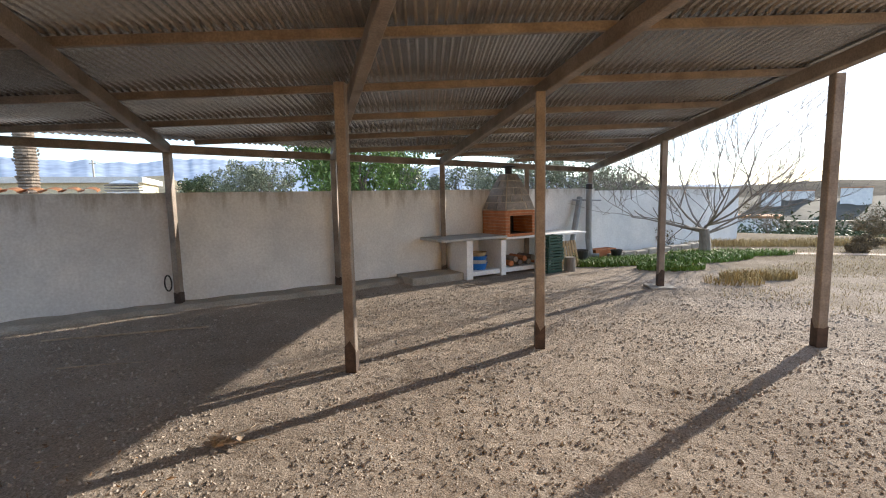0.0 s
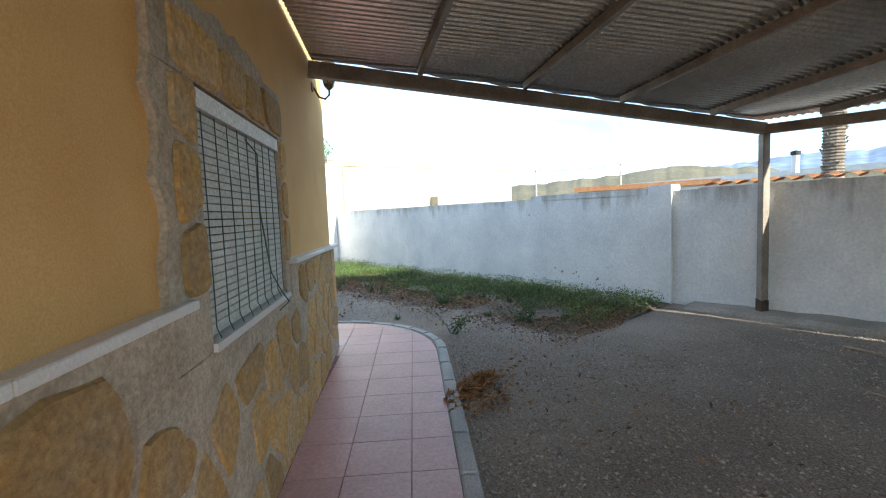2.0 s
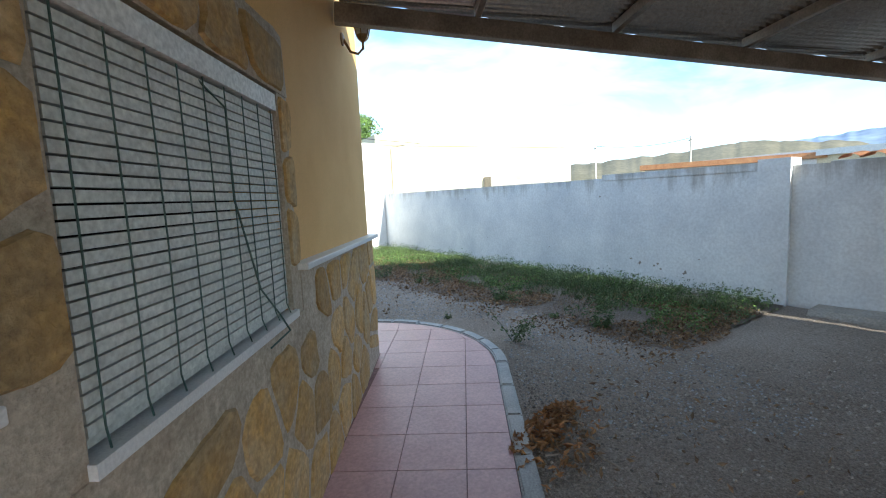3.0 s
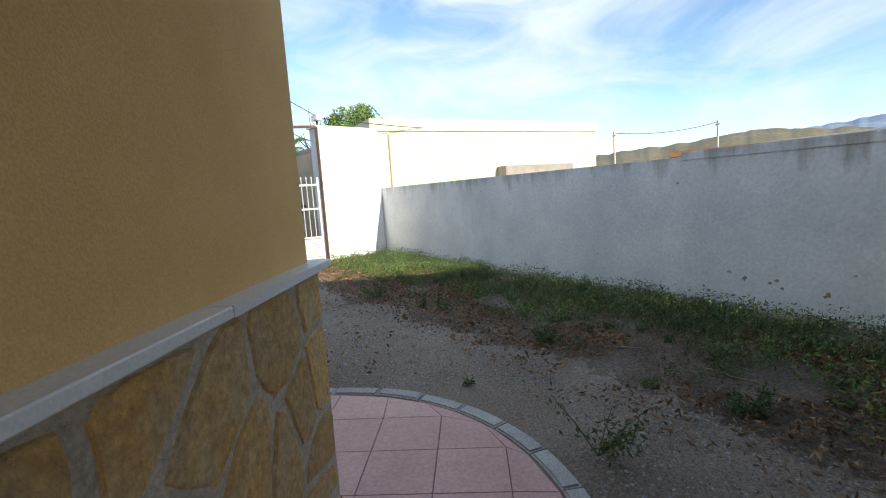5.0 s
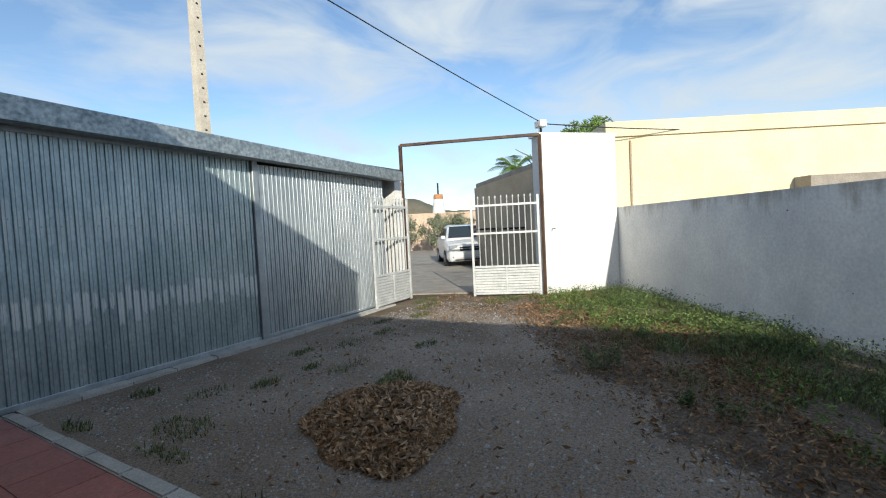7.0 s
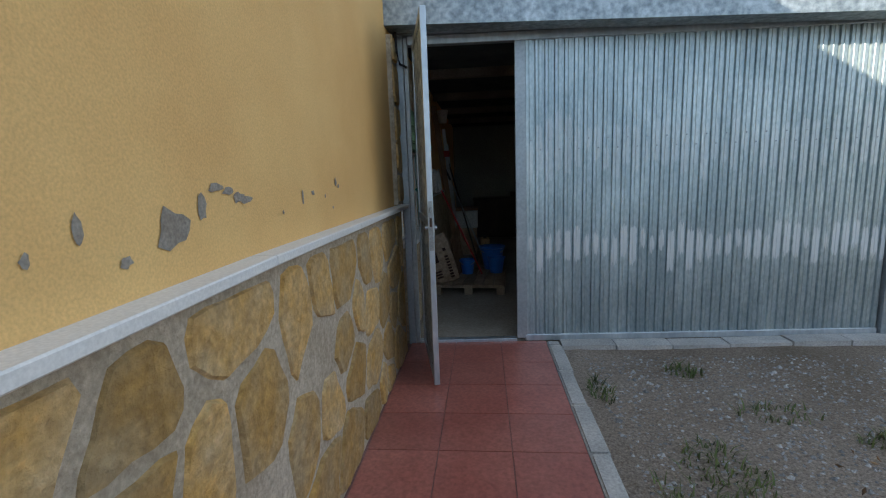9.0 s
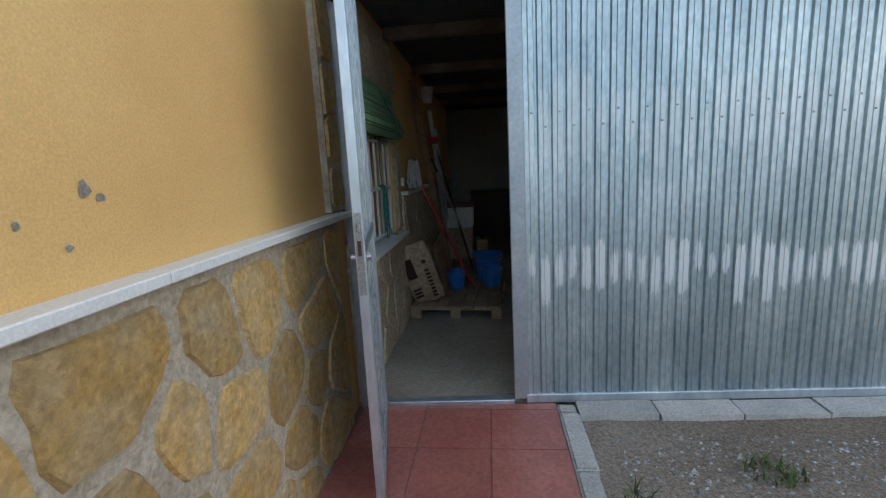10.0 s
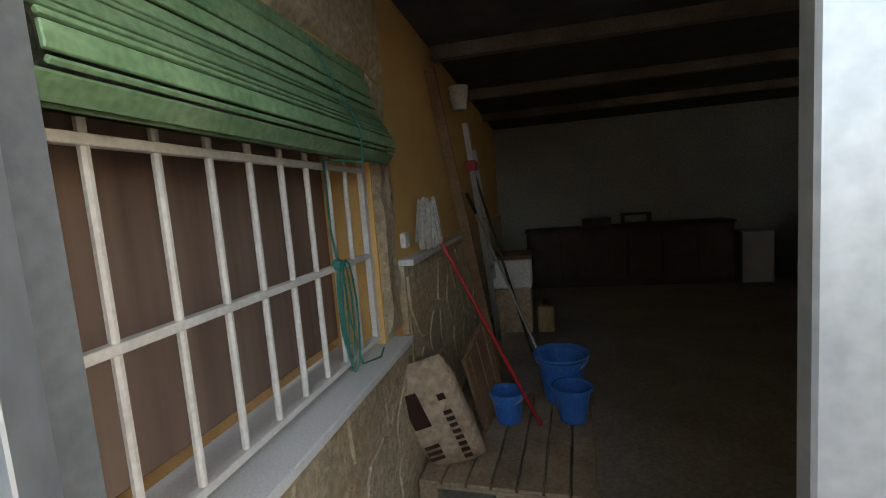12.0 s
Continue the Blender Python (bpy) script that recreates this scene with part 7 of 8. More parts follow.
M_RUSTLEAF = surface("rusty_leaf", (0.3, 0.13, 0.05), (0.48, 0.26, 0.11), 0.8, 0, 14.0, 60.0, 0.2, 0.002)
by_island(M_RUSTLEAF, 0.5, 1.4)
xy = np.concatenate([scatter_disc(-3.66, 1.8, 0.45, 0.11, 330, -0.6), scatter_disc(-3.5, 1.9, 0.6, 0.2, 110, -0.5)])
v, f = leaf_cards(np.column_stack([xy, gen.uniform(0.012, 0.05, len(xy))]), 0.034, flat=0.4, curl=0.35)
stuff("kerb_leaves", v, f, M_RUSTLEAF, "rusty dry leaves gathered against the kerb", "leaves")
twigs = thing("twigs", "pale dry twigs and a dead stem on the ground", "twigs")
for x, y, a, ln in ((-3.55, 1.9, 30, 0.45), (-3.3, 1.72, 100, 0.4), (-2.75, 3.0, 10, 0.25), (-0.6, 3.62, 60, 0.3), (-0.55, 3.55, 20, 0.28), (-0.68, 3.6, -20, 0.2), (-7.9, 1.3, 20, 0.5), (-7.6, 1.7, 15, 0.45), (-6.6, 2.9, 40, 0.4), (-3.0, 4.8, 20, 0.8), (-7.2, 2.3, 70, 0.35)):
    a = radians(a)
    pts = [(x + ln * k / 4 * math.cos(a) + rf.uniform(-0.02, 0.02), y + ln * k / 4 * math.sin(a) + rf.uniform(-0.02, 0.02), 0.022 + rf.uniform(0, 0.015)) for k in range(5)]
    part("twig", tube(pts, 0.007, 5, taper=0.003), M_TWIG, twigs)
stem = thing("cane", "long pale cane lying by the wall footing", "cane")
part("shaft", tube([(-4.1, 5.72, 0.02), (-3.0, 6.1, 0.025), (-2.4, 6.35, 0.02)], 0.012, 6), M_TWIG, stem)
white = thing("husk", "pale dry corn husk lying on the gravel", "husk")
v, f = leaf_cards(np.column_stack([scatter_disc(-0.6, 3.62, 0.12, 0.07, 16), gen.uniform(0.02, 0.06, 16)]), 0.06, flat=0.6)
ob = new("husk_leaves", from_arrays("husk_leaves", v, f, M_TWIG))
ob.parent = white

# ---- barbecue corner ----
M_BRICK = surface("orange_brick", (0.4, 0.14, 0.055), (0.52, 0.2, 0.085), 0.85, 0, 8.0, 60.0, 0.4, 0.006, rnd=0.08)
M_SLATESTONE = surface("hood_stone", (0.2, 0.18, 0.16), (0.34, 0.29, 0.25), 0.85, 0, 6.0, 40.0, 0.5, 0.01, rnd=0.25)
M_SOOT = plain("soot", (0.012, 0.011, 0.01), 0.95)
M_CRATE = plain("green_plastic", (0.02, 0.07, 0.045), 0.5)
M_BLUE = plain("blue_plastic", (0.025, 0.19, 0.6), 0.35)
M_PLANK = surface("pale_wood", (0.36, 0.24, 0.12), (0.5, 0.36, 0.2), 0.8, 0, 5.0, 50.0, 0.3, 0.004, stretch=(1, 1, 0.2))
M_PIPE = plain("grey_pipe", (0.3, 0.31, 0.32), 0.55, 0.2)
M_BLACKPL = plain("black_plastic", (0.02, 0.02, 0.022), 0.5)
WA = math.degrees(math.atan2(WDIR.y, WDIR.x))
# local frame: x along the wall, y towards the wall, z up
BM_ = Matrix.Translation(NWP) @ pose(0, 0, 0, 0, 0, WA)
bbq = thing("barbecue_counter", "white masonry barbecue counter with open shelves", "counter", at=BM_ @ Matrix.Translation((0, 0, 0)))
part("worktop", B((6.75, -0.78, 0.78, 8.3, 0.1, 0.83), bevel=0.006), M_KERB, bbq)
part("worktop", B((8.304, -0.74, 0.74, 10.65, 0.1, 0.785), bevel=0.006), M_WALL, bbq)
for x0, x1 in ((7.35, 7.5), (8.2, 8.32), (9.9, 10.0)):
    part("counter_leg", B((x0, -0.7, -0.05, x1, 0.1, 0.738 if x0 > 8 else 0.779), bevel=0.004), M_WALL, bbq)
part("shelf", B((7.502, -0.66, 0.05, 8.198, 0.1, 0.14), bevel=0.004), M_WALL, bbq)
part("shelf", B((8.322, -0.66, 0.05, 9.898, 0.1, 0.14), bevel=0.004), M_WALL, bbq)
part("step", B((6.2, -0.6, -0.05, 7.34, 0.1, 0.14), bevel=0.01), M_CONC, bbq)
oven = thing("barbecue_oven", "orange brick barbecue oven with a stone chimney hood", "oven", at=BM_ @ Matrix.Translation((8.72, -0.3, 0.79)))
for x0, y0, x1, y1, z0, z1 in ((-0.42, -0.42, -0.3, 0.38, 0, 0.54), (0.3, -0.42, 0.42, 0.38, 0, 0.54), (-0.3, 0.26, 0.3, 0.38, 0, 0.54), (-0.3, -0.42, 0.3, 0.26, 0.43, 0.54), (-0.3, -0.42, 0.3, 0.26, 0.0, 0.06)):
    nz = max(1, round((z1 - z0) / 0.065))
    L_ = max(x1 - x0, y1 - y0)
    nb_ = max(1, round(L_ / 0.24))
    part("core", B((x0 + 0.008, y0 + 0.008, z0, x1 - 0.008, y1 - 0.008, z1)), M_SOOT if z1 < 0.1 else M_MORTAR, oven)
    for r_ in range(nz):
        for c_ in range(nb_):
            za, zb_ = z0 + (z1 - z0) * r_ / nz + 0.003, z0 + (z1 - z0) * (r_ + 1) / nz - 0.003
            if x1 - x0 >= y1 - y0:
                part("brick", B((x0 + (x1 - x0) * c_ / nb_ + 0.003, y0, za, x0 + (x1 - x0) * (c_ + 1) / nb_ - 0.003, y1, zb_)), M_BRICK, oven)
            else:
                part("brick", B((x0, y0 + (y1 - y0) * c_ / nb_ + 0.003, za, x1, y0 + (y1 - y0) * (c_ + 1) / nb_ - 0.003, zb_)), M_BRICK, oven)
part("fire_back", B((-0.3, 0.2, 0.06, 0.3, 0.259, 0.43)), M_SOOT, oven, "sooty fire back")
hood = lathe([(0.0, 0.545), (0.56, 0.545), (0.5, 0.7), (0.4, 0.92), (0.26, 1.17), (0.17, 1.3), (0, 1.3)], 4)
bmesh.ops.transform(hood, matrix=pose(0, 0, 0, 0, 0, 45), verts=hood.verts)
hd_ = part("hood", hood, M_MORTAR, oven, "tapered chimney hood of dark flagstones")
rh = random.Random(6)
for side_ in range(4):
    for r_ in range(5):
        z0, z1 = 0.56 + 0.15 * r_, 0.56 + 0.15 * (r_ + 1) - 0.012
        def half(z):
            pts_ = [(0.545, 0.56), (0.7, 0.5), (0.92, 0.4), (1.17, 0.26), (1.3, 0.17)]
            for (za, ra), (zb_, rb) in zip(pts_, pts_[1:]):
                if za <= z <= zb_:
                    return (ra + (rb - ra) * (z - za) / (zb_ - za)) * 0.7071
            return 0.12
        cuts = [-1.0] + sorted(rh.uniform(-0.7, 0.7) for _ in range(2 if r_ < 3 else 1)) + [1.0]
        for c0_, c1_ in zip(cuts, cuts[1:]):
            if c1_ - c0_ < 0.2:
                continue
            h0, h1 = half(z0), half(z1)
            g = 0.04
            j_ = rh.uniform(-0.05, 0.05)
            bm = bmesh.new()
            q = [((c0_ + g) * h0, -h0, z0), ((c1_ - g) * h0, -h0, z0 + j_ * 0.2), ((c1_ - g) * h1, -h1, z1 + j_ * 0.2), ((c0_ + g) * h1, -h1, z1)]
            bm.faces.new([bm.verts.new((a, b - 0.012, c)) for a, b, c in q])
            r = bmesh.ops.extrude_face_region(bm, geom=bm.faces[:])
            bmesh.ops.translate(bm, verts=[v for v in r["geom"] if isinstance(v, bmesh.types.BMVert)], vec=(0, 0.014, 0))
            bmesh.ops.recalc_face_normals(bm, faces=bm.faces)
            bmesh.ops.transform(bm, matrix=pose(0, 0, 0, 0, 0, 90 * side_), verts=bm.verts)
            part("stone", bm, M_SLATESTONE, hd_)
part("flue_cowl", lathe([(0, 1.3), (0.07, 1.3), (0.07, 1.42), (0.15, 1.44), (0.15, 1.46), (0, 1.5)], 12), M_BARS, oven, "dark metal flue cowl")

basins = thing("basin_stack", "stacked blue and grey basins on the shelf", "basins", at=BM_ @ Matrix.Translation((7.82, -0.42, 0.14)))
for k, (r_, mm) in enumerate(((0.19, M_BLUE), (0.19, M_KERB), (0.185, M_BLUE), (0.17, M_PLANK))):
    part("basin", lathe([(0, 0.0), (r_ * 0.75, 0.0), (r_, 0.13), (r_ + 0.012, 0.135), (r_ - 0.012, 0.13), (r_ * 0.72, 0.012), (0, 0.012)], 20, at=(0, 0, 0.075 * k)), mm, basins)
wood = thing("log_pile", "dark firewood stacked under the counter", "firewood", at=BM_ @ Matrix.Translation((8.9, -0.35, 0.14)))
for k in range(7):
    part("log", tube([(-0.35 + 0.12 * k, -0.25, 0.07 + 0.08 * (k % 2)), (-0.35 + 0.12 * k + 0.02, 0.25, 0.07 + 0.08 * (k % 2))], 0.06, 8), M_BARK if k % 3 else M_BRICK, wood)


def crate(m, label):
    t = thing("plastic_crate", label, "crate", group="stacked crates", at=m)
    w, d, h = 0.42, 0.3, 0.26
    part("base", B((0, 0, 0, w, d, 0.015)), M_CRATE, t)
    for k in range(4):
        z = 0.025 + k * 0.062
        part("side_slat", B((0, 0, z, w, 0.012, z + 0.04)), M_CRATE, t)
        part("side_slat", B((0, d - 0.012, z, w, d, z + 0.04)), M_CRATE, t)
        part("end_slat", B((0, 0.0125, z, 0.012, d - 0.0125, z + 0.04)), M_CRATE, t)
        part("end_slat", B((w - 0.012, 0.0125, z, w, d - 0.0125, z + 0.04)), M_CRATE, t)
    for x, y in ((0.001, 0.013), (w - 0.031, 0.013), (0.001, d - 0.043), (w - 0.031, d - 0.043)):
        part("corner_post", B((x, y, 0.015, x + 0.03, y + 0.03, h)), M_CRATE, t)


for k in range(3):
    crate(BM_ @ Matrix.Translation((9.1 + 0.01 * k, -1.12, 0.0 + 0.265 * k)) @ pose(0, 0, 0, 0, 0, (3, -2, 4)[k]), "dark green slatted plastic crate in a stack")
pl = thing("slatted_pallet", "pale wooden slatted pallet leaning on the counter", "pallet", at=BM_ @ Matrix.Translation((9.75, -0.86, 0.0)) @ pose(0, 0, 0, -14))
for k in range(7):
    part("slat", B((0.085 * k, 0.0, 0.02, 0.085 * k + 0.06, 0.018, 0.62), bevel=0.003), M_PLANK, pl)
for z in (0.1, 0.5):
    part("cross_rail", B((0, 0.019, z, 0.58, 0.05, z + 0.07), bevel=0.003), M_PLANK, pl)
lg = thing("tree_stump", "sawn log standing beside the crates", "log", at=BM_ @ Matrix.Translation((9.72, -1.12, 0)))
part("bark", lathe([(0, 0), (0.12, 0), (0.115, 0.3), (0, 0.3)], 14), M_BARK, lg)


def pot(m, r_, h, mm, label):
    t = thing("plant_pot", label, "pot", at=m)
    part("shell", lathe([(0, 0), (r_ * 0.75, 0), (r_, h), (r_ * 1.06, h), (r_ * 1.06, h - 0.03), (r_ * 0.98, h - 0.03), (r_ * 0.9, h - 0.05), (0, h - 0.06)], 18), mm, t)


pot(BM_ @ Matrix.Translation((10.75, -0.5, 0)), 0.17, 0.32, M_BLACKPL, "black plastic plant pot by the wall")
pot(BM_ @ Matrix.Translation((11.95, -0.55, 0)), 0.14, 0.24, M_BLACKPL, "small black plant pot by the flower box")
fb = thing("flower_box", "rectangular terracotta flower box by the wall", "planter", at=BM_ @ Matrix.Translation((11.5, -0.3, 0)))
part("shell", B((0, 0, 0, 0.75, 0.03, 0.24), (0, 0.27, 0, 0.75, 0.3, 0.24), (0, 0.0302, 0, 0.03, 0.2698, 0.24), (0.72, 0.0302, 0, 0.75, 0.2698, 0.24), (0.0302, 0.0302, 0, 0.7198, 0.2698, 0.05)), M_BRICK, fb)
part("soil", B((0.0304, 0.0304, 0.051, 0.7196, 0.2696, 0.2)), M_CLOD, fb)
fl = thing("flue_pipe", "grey metal flue pipe standing against the wall", "pipe", group="pipes by the wall", at=BM_)
part("tube", tube([(11.35, -0.25, 0.05), (11.42, -0.12, 0.5), (11.45, -0.1, 1.75)], 0.075, 12), M_PIPE, fl)
part("elbow", tube([(11.36, -0.25, 0.09), (11.5, -0.4, 0.09)], 0.08, 12), M_PIPE, fl)
part("cap", lathe([(0, 0), (0.09, 0), (0.09, 0.12), (0, 0.14)], 12, at=(11.45, -0.1, 1.76)), M_BARS, fl)
fl2 = thing("flue_pipe", "grey metal pipe leaning towards the canopy post", "pipe", group="pipes by the wall", at=BM_)
part("tube", tube([(10.5, -0.35, 0.02), (11.2, -0.02, 1.55)], 0.07, 12), M_PIPE, fl2)
bar = thing("tap_bar", "thin grey bar fixed across the canopy post", "bar", at=BM_)
part("rod", tube([(10.9, -0.08, 1.5), (11.9, -0.08, 1.47)], 0.02, 6), M_PIPE, bar)
edge = thing("bed_edging", "low stone edging of the garden bed", "edging", kind="structure")
for k in range(9):
    x = 11.9 + 0.5 * k
    part("stone", B((x, -0.45, -0.05, x + 0.47, -0.22, 0.12 + 0.02 * (k % 2)), bevel=0.02, m=BM_), M_CONC, edge)
slab = thing("post_pad", "small concrete pad under a canopy post", "pad", kind="structure")
part("pad", B((4.0, 8.68, -0.05, 4.42, 9.08, 0.03), bevel=0.01), M_CONC, slab)

# ---- inside the garage ----
M_IRON = surface("white_bar_paint", (0.6, 0.58, 0.54), (0.74, 0.72, 0.68), 0.5, 0, 8.0, 70.0, 0.1, 0.002, third=(0.94, 0.93, 0.92))
M_GREENSLAT = surface("green_slat", (0.15, 0.3, 0.15), (0.26, 0.42, 0.24), 0.5, 0, 5.0, 50.0, 0.1, 0.002, rnd=0.15)
M_ROPE = plain("green_rope", (0.02, 0.22, 0.17), 0.7)
M_PAPER = surface("kraft_paper", (0.42, 0.29, 0.19), (0.56, 0.42, 0.3), 0.85, 0, 12.0, 30.0, 0.9, 0.02)
M_INK = plain("brown_ink", (0.1, 0.05, 0.035), 0.8)
M_BOARD = surface("brown_board", (0.2, 0.11, 0.06), (0.3, 0.18, 0.1), 0.7, 0, 4.0, 50.0, 0.2, 0.003)
M_PALLET = surface("pallet_wood", (0.28, 0.2, 0.13), (0.4, 0.3, 0.2), 0.85, 0, 5.0, 50.0, 0.3, 0.004, rnd=0.1)
M_RED = plain("red_plastic", (0.5, 0.02, 0.02), 0.4)
M_MOP = surface("mop_cotton", (0.4, 0.38, 0.34), (0.56, 0.54, 0.5), 0.95, 0, 40.0, 120.0, 0.6, 0.01)
M_ALU = plain("aluminium", (0.55, 0.56, 0.57), 0.35, 0.8)
M_REVEAL = surface("brown_curtain", (0.2, 0.125, 0.1), (0.3, 0.21, 0.165), 0.8, 0, 2.0, 12.0, 0.1, 0.002, third=(0.9, 0.88, 0.87), stretch=(1, 2, 0.15))
M_DARKWOOD = surface("dark_furniture", (0.035, 0.022, 0.018), (0.06, 0.04, 0.03), 0.6, 0, 4.0, 40.0, 0.1, 0.002)
M_GREYBOX = plain("grey_plastic", (0.35, 0.36, 0.36), 0.5)

win2 = thing("window_2", "barred window with a rolled green blind in the stone wall", "window", kind="structure")
part("curtain", B((X + 0.24, IWIN[0] + 0.003, IWZ[0] + 0.04, X + 0.26, IWIN[1] - 0.003, IWZ[1] - 0.003)), M_REVEAL, win2, "dark brown curtain behind glass")
part("window_sill", B((X - 0.1, IWIN[0] - 0.12, IWZ[0] - 0.028, X + 0.238, IWIN[1] + 0.02, IWZ[0] + 0.006), bevel=0.004), M_SILL, win2, "worn white stone sill")
grille = part("bar_frame", B((X + 0.02, IWIN[0] + 0.01, 0.95, X + 0.045, IWIN[0] + 0.045, 1.9), (X + 0.02, IWIN[1] - 0.04, 0.95, X + 0.045, IWIN[1] - 0.01, 1.9)), M_IRON, win2)
for z in (0.955, 1.345, 1.73):
    part("cross_bar", B((X + 0.018, IWIN[0] + 0.046, z, X + 0.047, IWIN[1] - 0.041, z + 0.022), bevel=0.002), M_IRON, grille)
n_b = 9
for k in range(n_b):
    y = -4.855 - 0.158 * k
    part("bar", tube([(X + 0.032, y, 0.956), (X + 0.032, y, 1.95)], 0.0105, 8), M_IRON, grille)
# blind, hung flat and rolled at its lower end
bl = part("blind_head", B((X - 0.03, IWIN[0] + 0.03, 2.13, X + 0.012, IWIN[1] - 0.02, 2.172), bevel=0.004), M_GREENSLAT, win2)
M_ROLL = surface("blind_roll_end", (0.05, 0.06, 0.04), (0.16, 0.15, 0.1), 0.9, 0, 30.0, 90.0, 0.6, 0.01)
FOLD = [(-0.02, 2.128), (-0.03, 2.06), (-0.05, 1.985), (-0.085, 1.925), (-0.118, 1.87), (-0.122, 1.82), (-0.095, 1.785), (-0.045, 1.772), (0.008, 1.785)]


def on_fold(d):
    """Place and direction at a length along the folded blind's outline."""
    for (xa, za), (xb, zb_) in zip(FOLD, FOLD[1:]):
        ln = math.hypot(xb - xa, zb_ - za)
        if d <= ln:
            return xa + (xb - xa) * d / ln, za + (zb_ - za) * d / ln, math.atan2(zb_ - za, xb - xa)
        d -= ln
    return xb, zb_, 0.0


part("rolled_layers", prism([(x * 0.78 - 0.004, z) for x, z in FOLD], IWIN[0] + 0.012, IWIN[1] - 0.05), M_ROLL, bl, "frayed end of the rolled slats").matrix_basis = Matrix(((1, 0, 0, X), (0, 0, 1, 0), (0, 1, 0, 0), (0, 0, 0, 1)))
d_ = 0.0
rs = random.Random(21)
for wd in (0.072, 0.04, 0.04, 0.012, 0.04, 0.011, 0.012, 0.04, 0.011, 0.046, 0.05, 0.044, 0.04, 0.04):
    xa, za, ang = on_fold(d_ + wd / 2)
    bm = B((-wd / 2, IWIN[0] - rs.uniform(0.0, 0.012), -0.005, wd / 2, IWIN[1] - 0.03 + rs.uniform(-0.01, 0.012), 0.005), bevel=0.002)
    part("slat", bm, M_GREENSLAT, bl).matrix_basis = Matrix.Translation((X + xa - 0.004, 0, za)) @ Matrix.Rotation(-ang, 4, "Y")
    d_ += wd + 0.008
part("cord", tube([(X - 0.06, -5.75, 2.12), (X - 0.11, -5.82, 1.985), (X - 0.145, -5.9, 1.86), (X - 0.13, -5.93, 1.745), (X - 0.0, -5.86, 1.76)], 0.004, 6), M_ROPE, bl)
rope = thing("tie_rope", "green nylon rope knotted round the window bars", "rope")
ry_ = -5.93
part("strand", tube([(X + 0.01, ry_ + 0.03, 1.76), (X + 0.015, ry_ + 0.02, 1.5), (X + 0.008, ry_, 1.37)], 0.0045, 6), M_ROPE, rope)
for k in range(3):
    a = 0.03 + 0.012 * k
    part("loop", tube([(X + 0.004, ry_ - a * math.sin(t_) * 1.2 - 0.03 * k, 1.37 - 0.16 - 0.03 * k + (0.17 + 0.03 * k) * math.cos(t_)) for t_ in [2 * math.pi * j / 14 for j in range(15)]], 0.0045, 5), M_ROPE, rope)
part("knot", lathe([(0, -0.025), (0.02, -0.015), (0.026, 0), (0.02, 0.015), (0, 0.025)], 8, at=(X + 0.01, ry_, 1.37)), M_ROPE, rope)
part("tail", tube([(X - 0.0, ry_ - 0.02, 1.2), (X - 0.03, ry_ - 0.05, 0.96), (X - 0.05, ry_ - 0.2, 0.935), (X - 0.02, ry_ - 0.32, 0.935)], 0.0045, 5), M_ROPE, rope)

cm = Matrix.Translation((X - 0.09, -8.45, 2.36))
sconce = thing("wall_light", "white cup-shaped wall light", "lamp", at=cm)
part("cup", lathe([(0, 0), (0.06, 0), (0.09, 0.2), (0.082, 0.2), (0.054, 0.012), (0, 0.012)], 16), M_WHITE, sconce)
part("wall_mount", B((0.05, -0.03, 0.06, 0.092, 0.03, 0.12)), M_WHITE, sconce)
sock = thing("wall_socket", "small white socket above the inner sill", "socket", at=Matrix.Translation((X - 0.02, -6.72, 1.34)))
part("plate", B((-0.012, -0.04, 0, 0.018, 0.04, 0.08), bevel=0.004), M_WHITE, sock)

pal = thing("pallet", "worn wooden pallet on the garage floor", "pallet", at=Matrix.Translation((-5.18, -6.46, 0.03)) @ pose(0, 0, 0, 0, 0, 176))
PW, PD = 0.9, 1.1
for k in range(7):
    part("deck_board", B((0.128 * k, 0, 0.105, 0.128 * k + 0.115, PD, 0.125), bevel=0.003), M_PALLET, pal)
for y in (0.0, PD / 2 - 0.05, PD - 0.1):
    part("cross_board", B((0, y, 0.085, PW, y + 0.1, 0.104), bevel=0.002), M_PALLET, pal)
    for x in (0.0, PW / 2 - 0.05, PW - 0.1):
        part("block", B((x, y, 0.0, x + 0.1, y + 0.1, 0.0845), bevel=0.002), M_PALLET, pal)

# paper sack leaning on the wall
sack = thing("paper_sack", "full brown paper sack with dark print leaning on the wall", "sack", at=Matrix.Translation((-5.36, -6.68, 0.157)) @ pose(0, 0, 0, -14, 17, 8))
bm = bmesh.new()
NU_S, NV_S = 16, 12
rows = []
rs = random.Random(12)
for j in range(NV_S + 1):
    f = j / NV_S
    full = math.sin(math.pi * min(1.0, 0.06 + f * 0.97)) ** 0.45
    if f > 0.86:
        full *= 1 - (f - 0.86) * 4.5
    row = []
    for i in range(NU_S):
        a = 2 * math.pi * i / NU_S
        cx_ = math.copysign(abs(math.cos(a)) ** 0.6, math.cos(a))
        sy_ = math.copysign(abs(math.sin(a)) ** 0.8, math.sin(a))
        row.append(bm.verts.new((0.168 * cx_ * (0.86 + 0.14 * full) + rs.uniform(-0.006, 0.006), 0.1 * sy_ * full + rs.uniform(-0.006, 0.006), 0.66 * f)))
    rows.append(row)
for r0, r1 in zip(rows, rows[1:]):
    for i in range(NU_S):
        bm.faces.new((r0[i], r0[(i + 1) % NU_S], r1[(i + 1) % NU_S], r1[i]))
bm.faces.new(rows[0][::-1])
bm.faces.new(rows[-1])
bmesh.ops.recalc_face_normals(bm, faces=bm.faces)
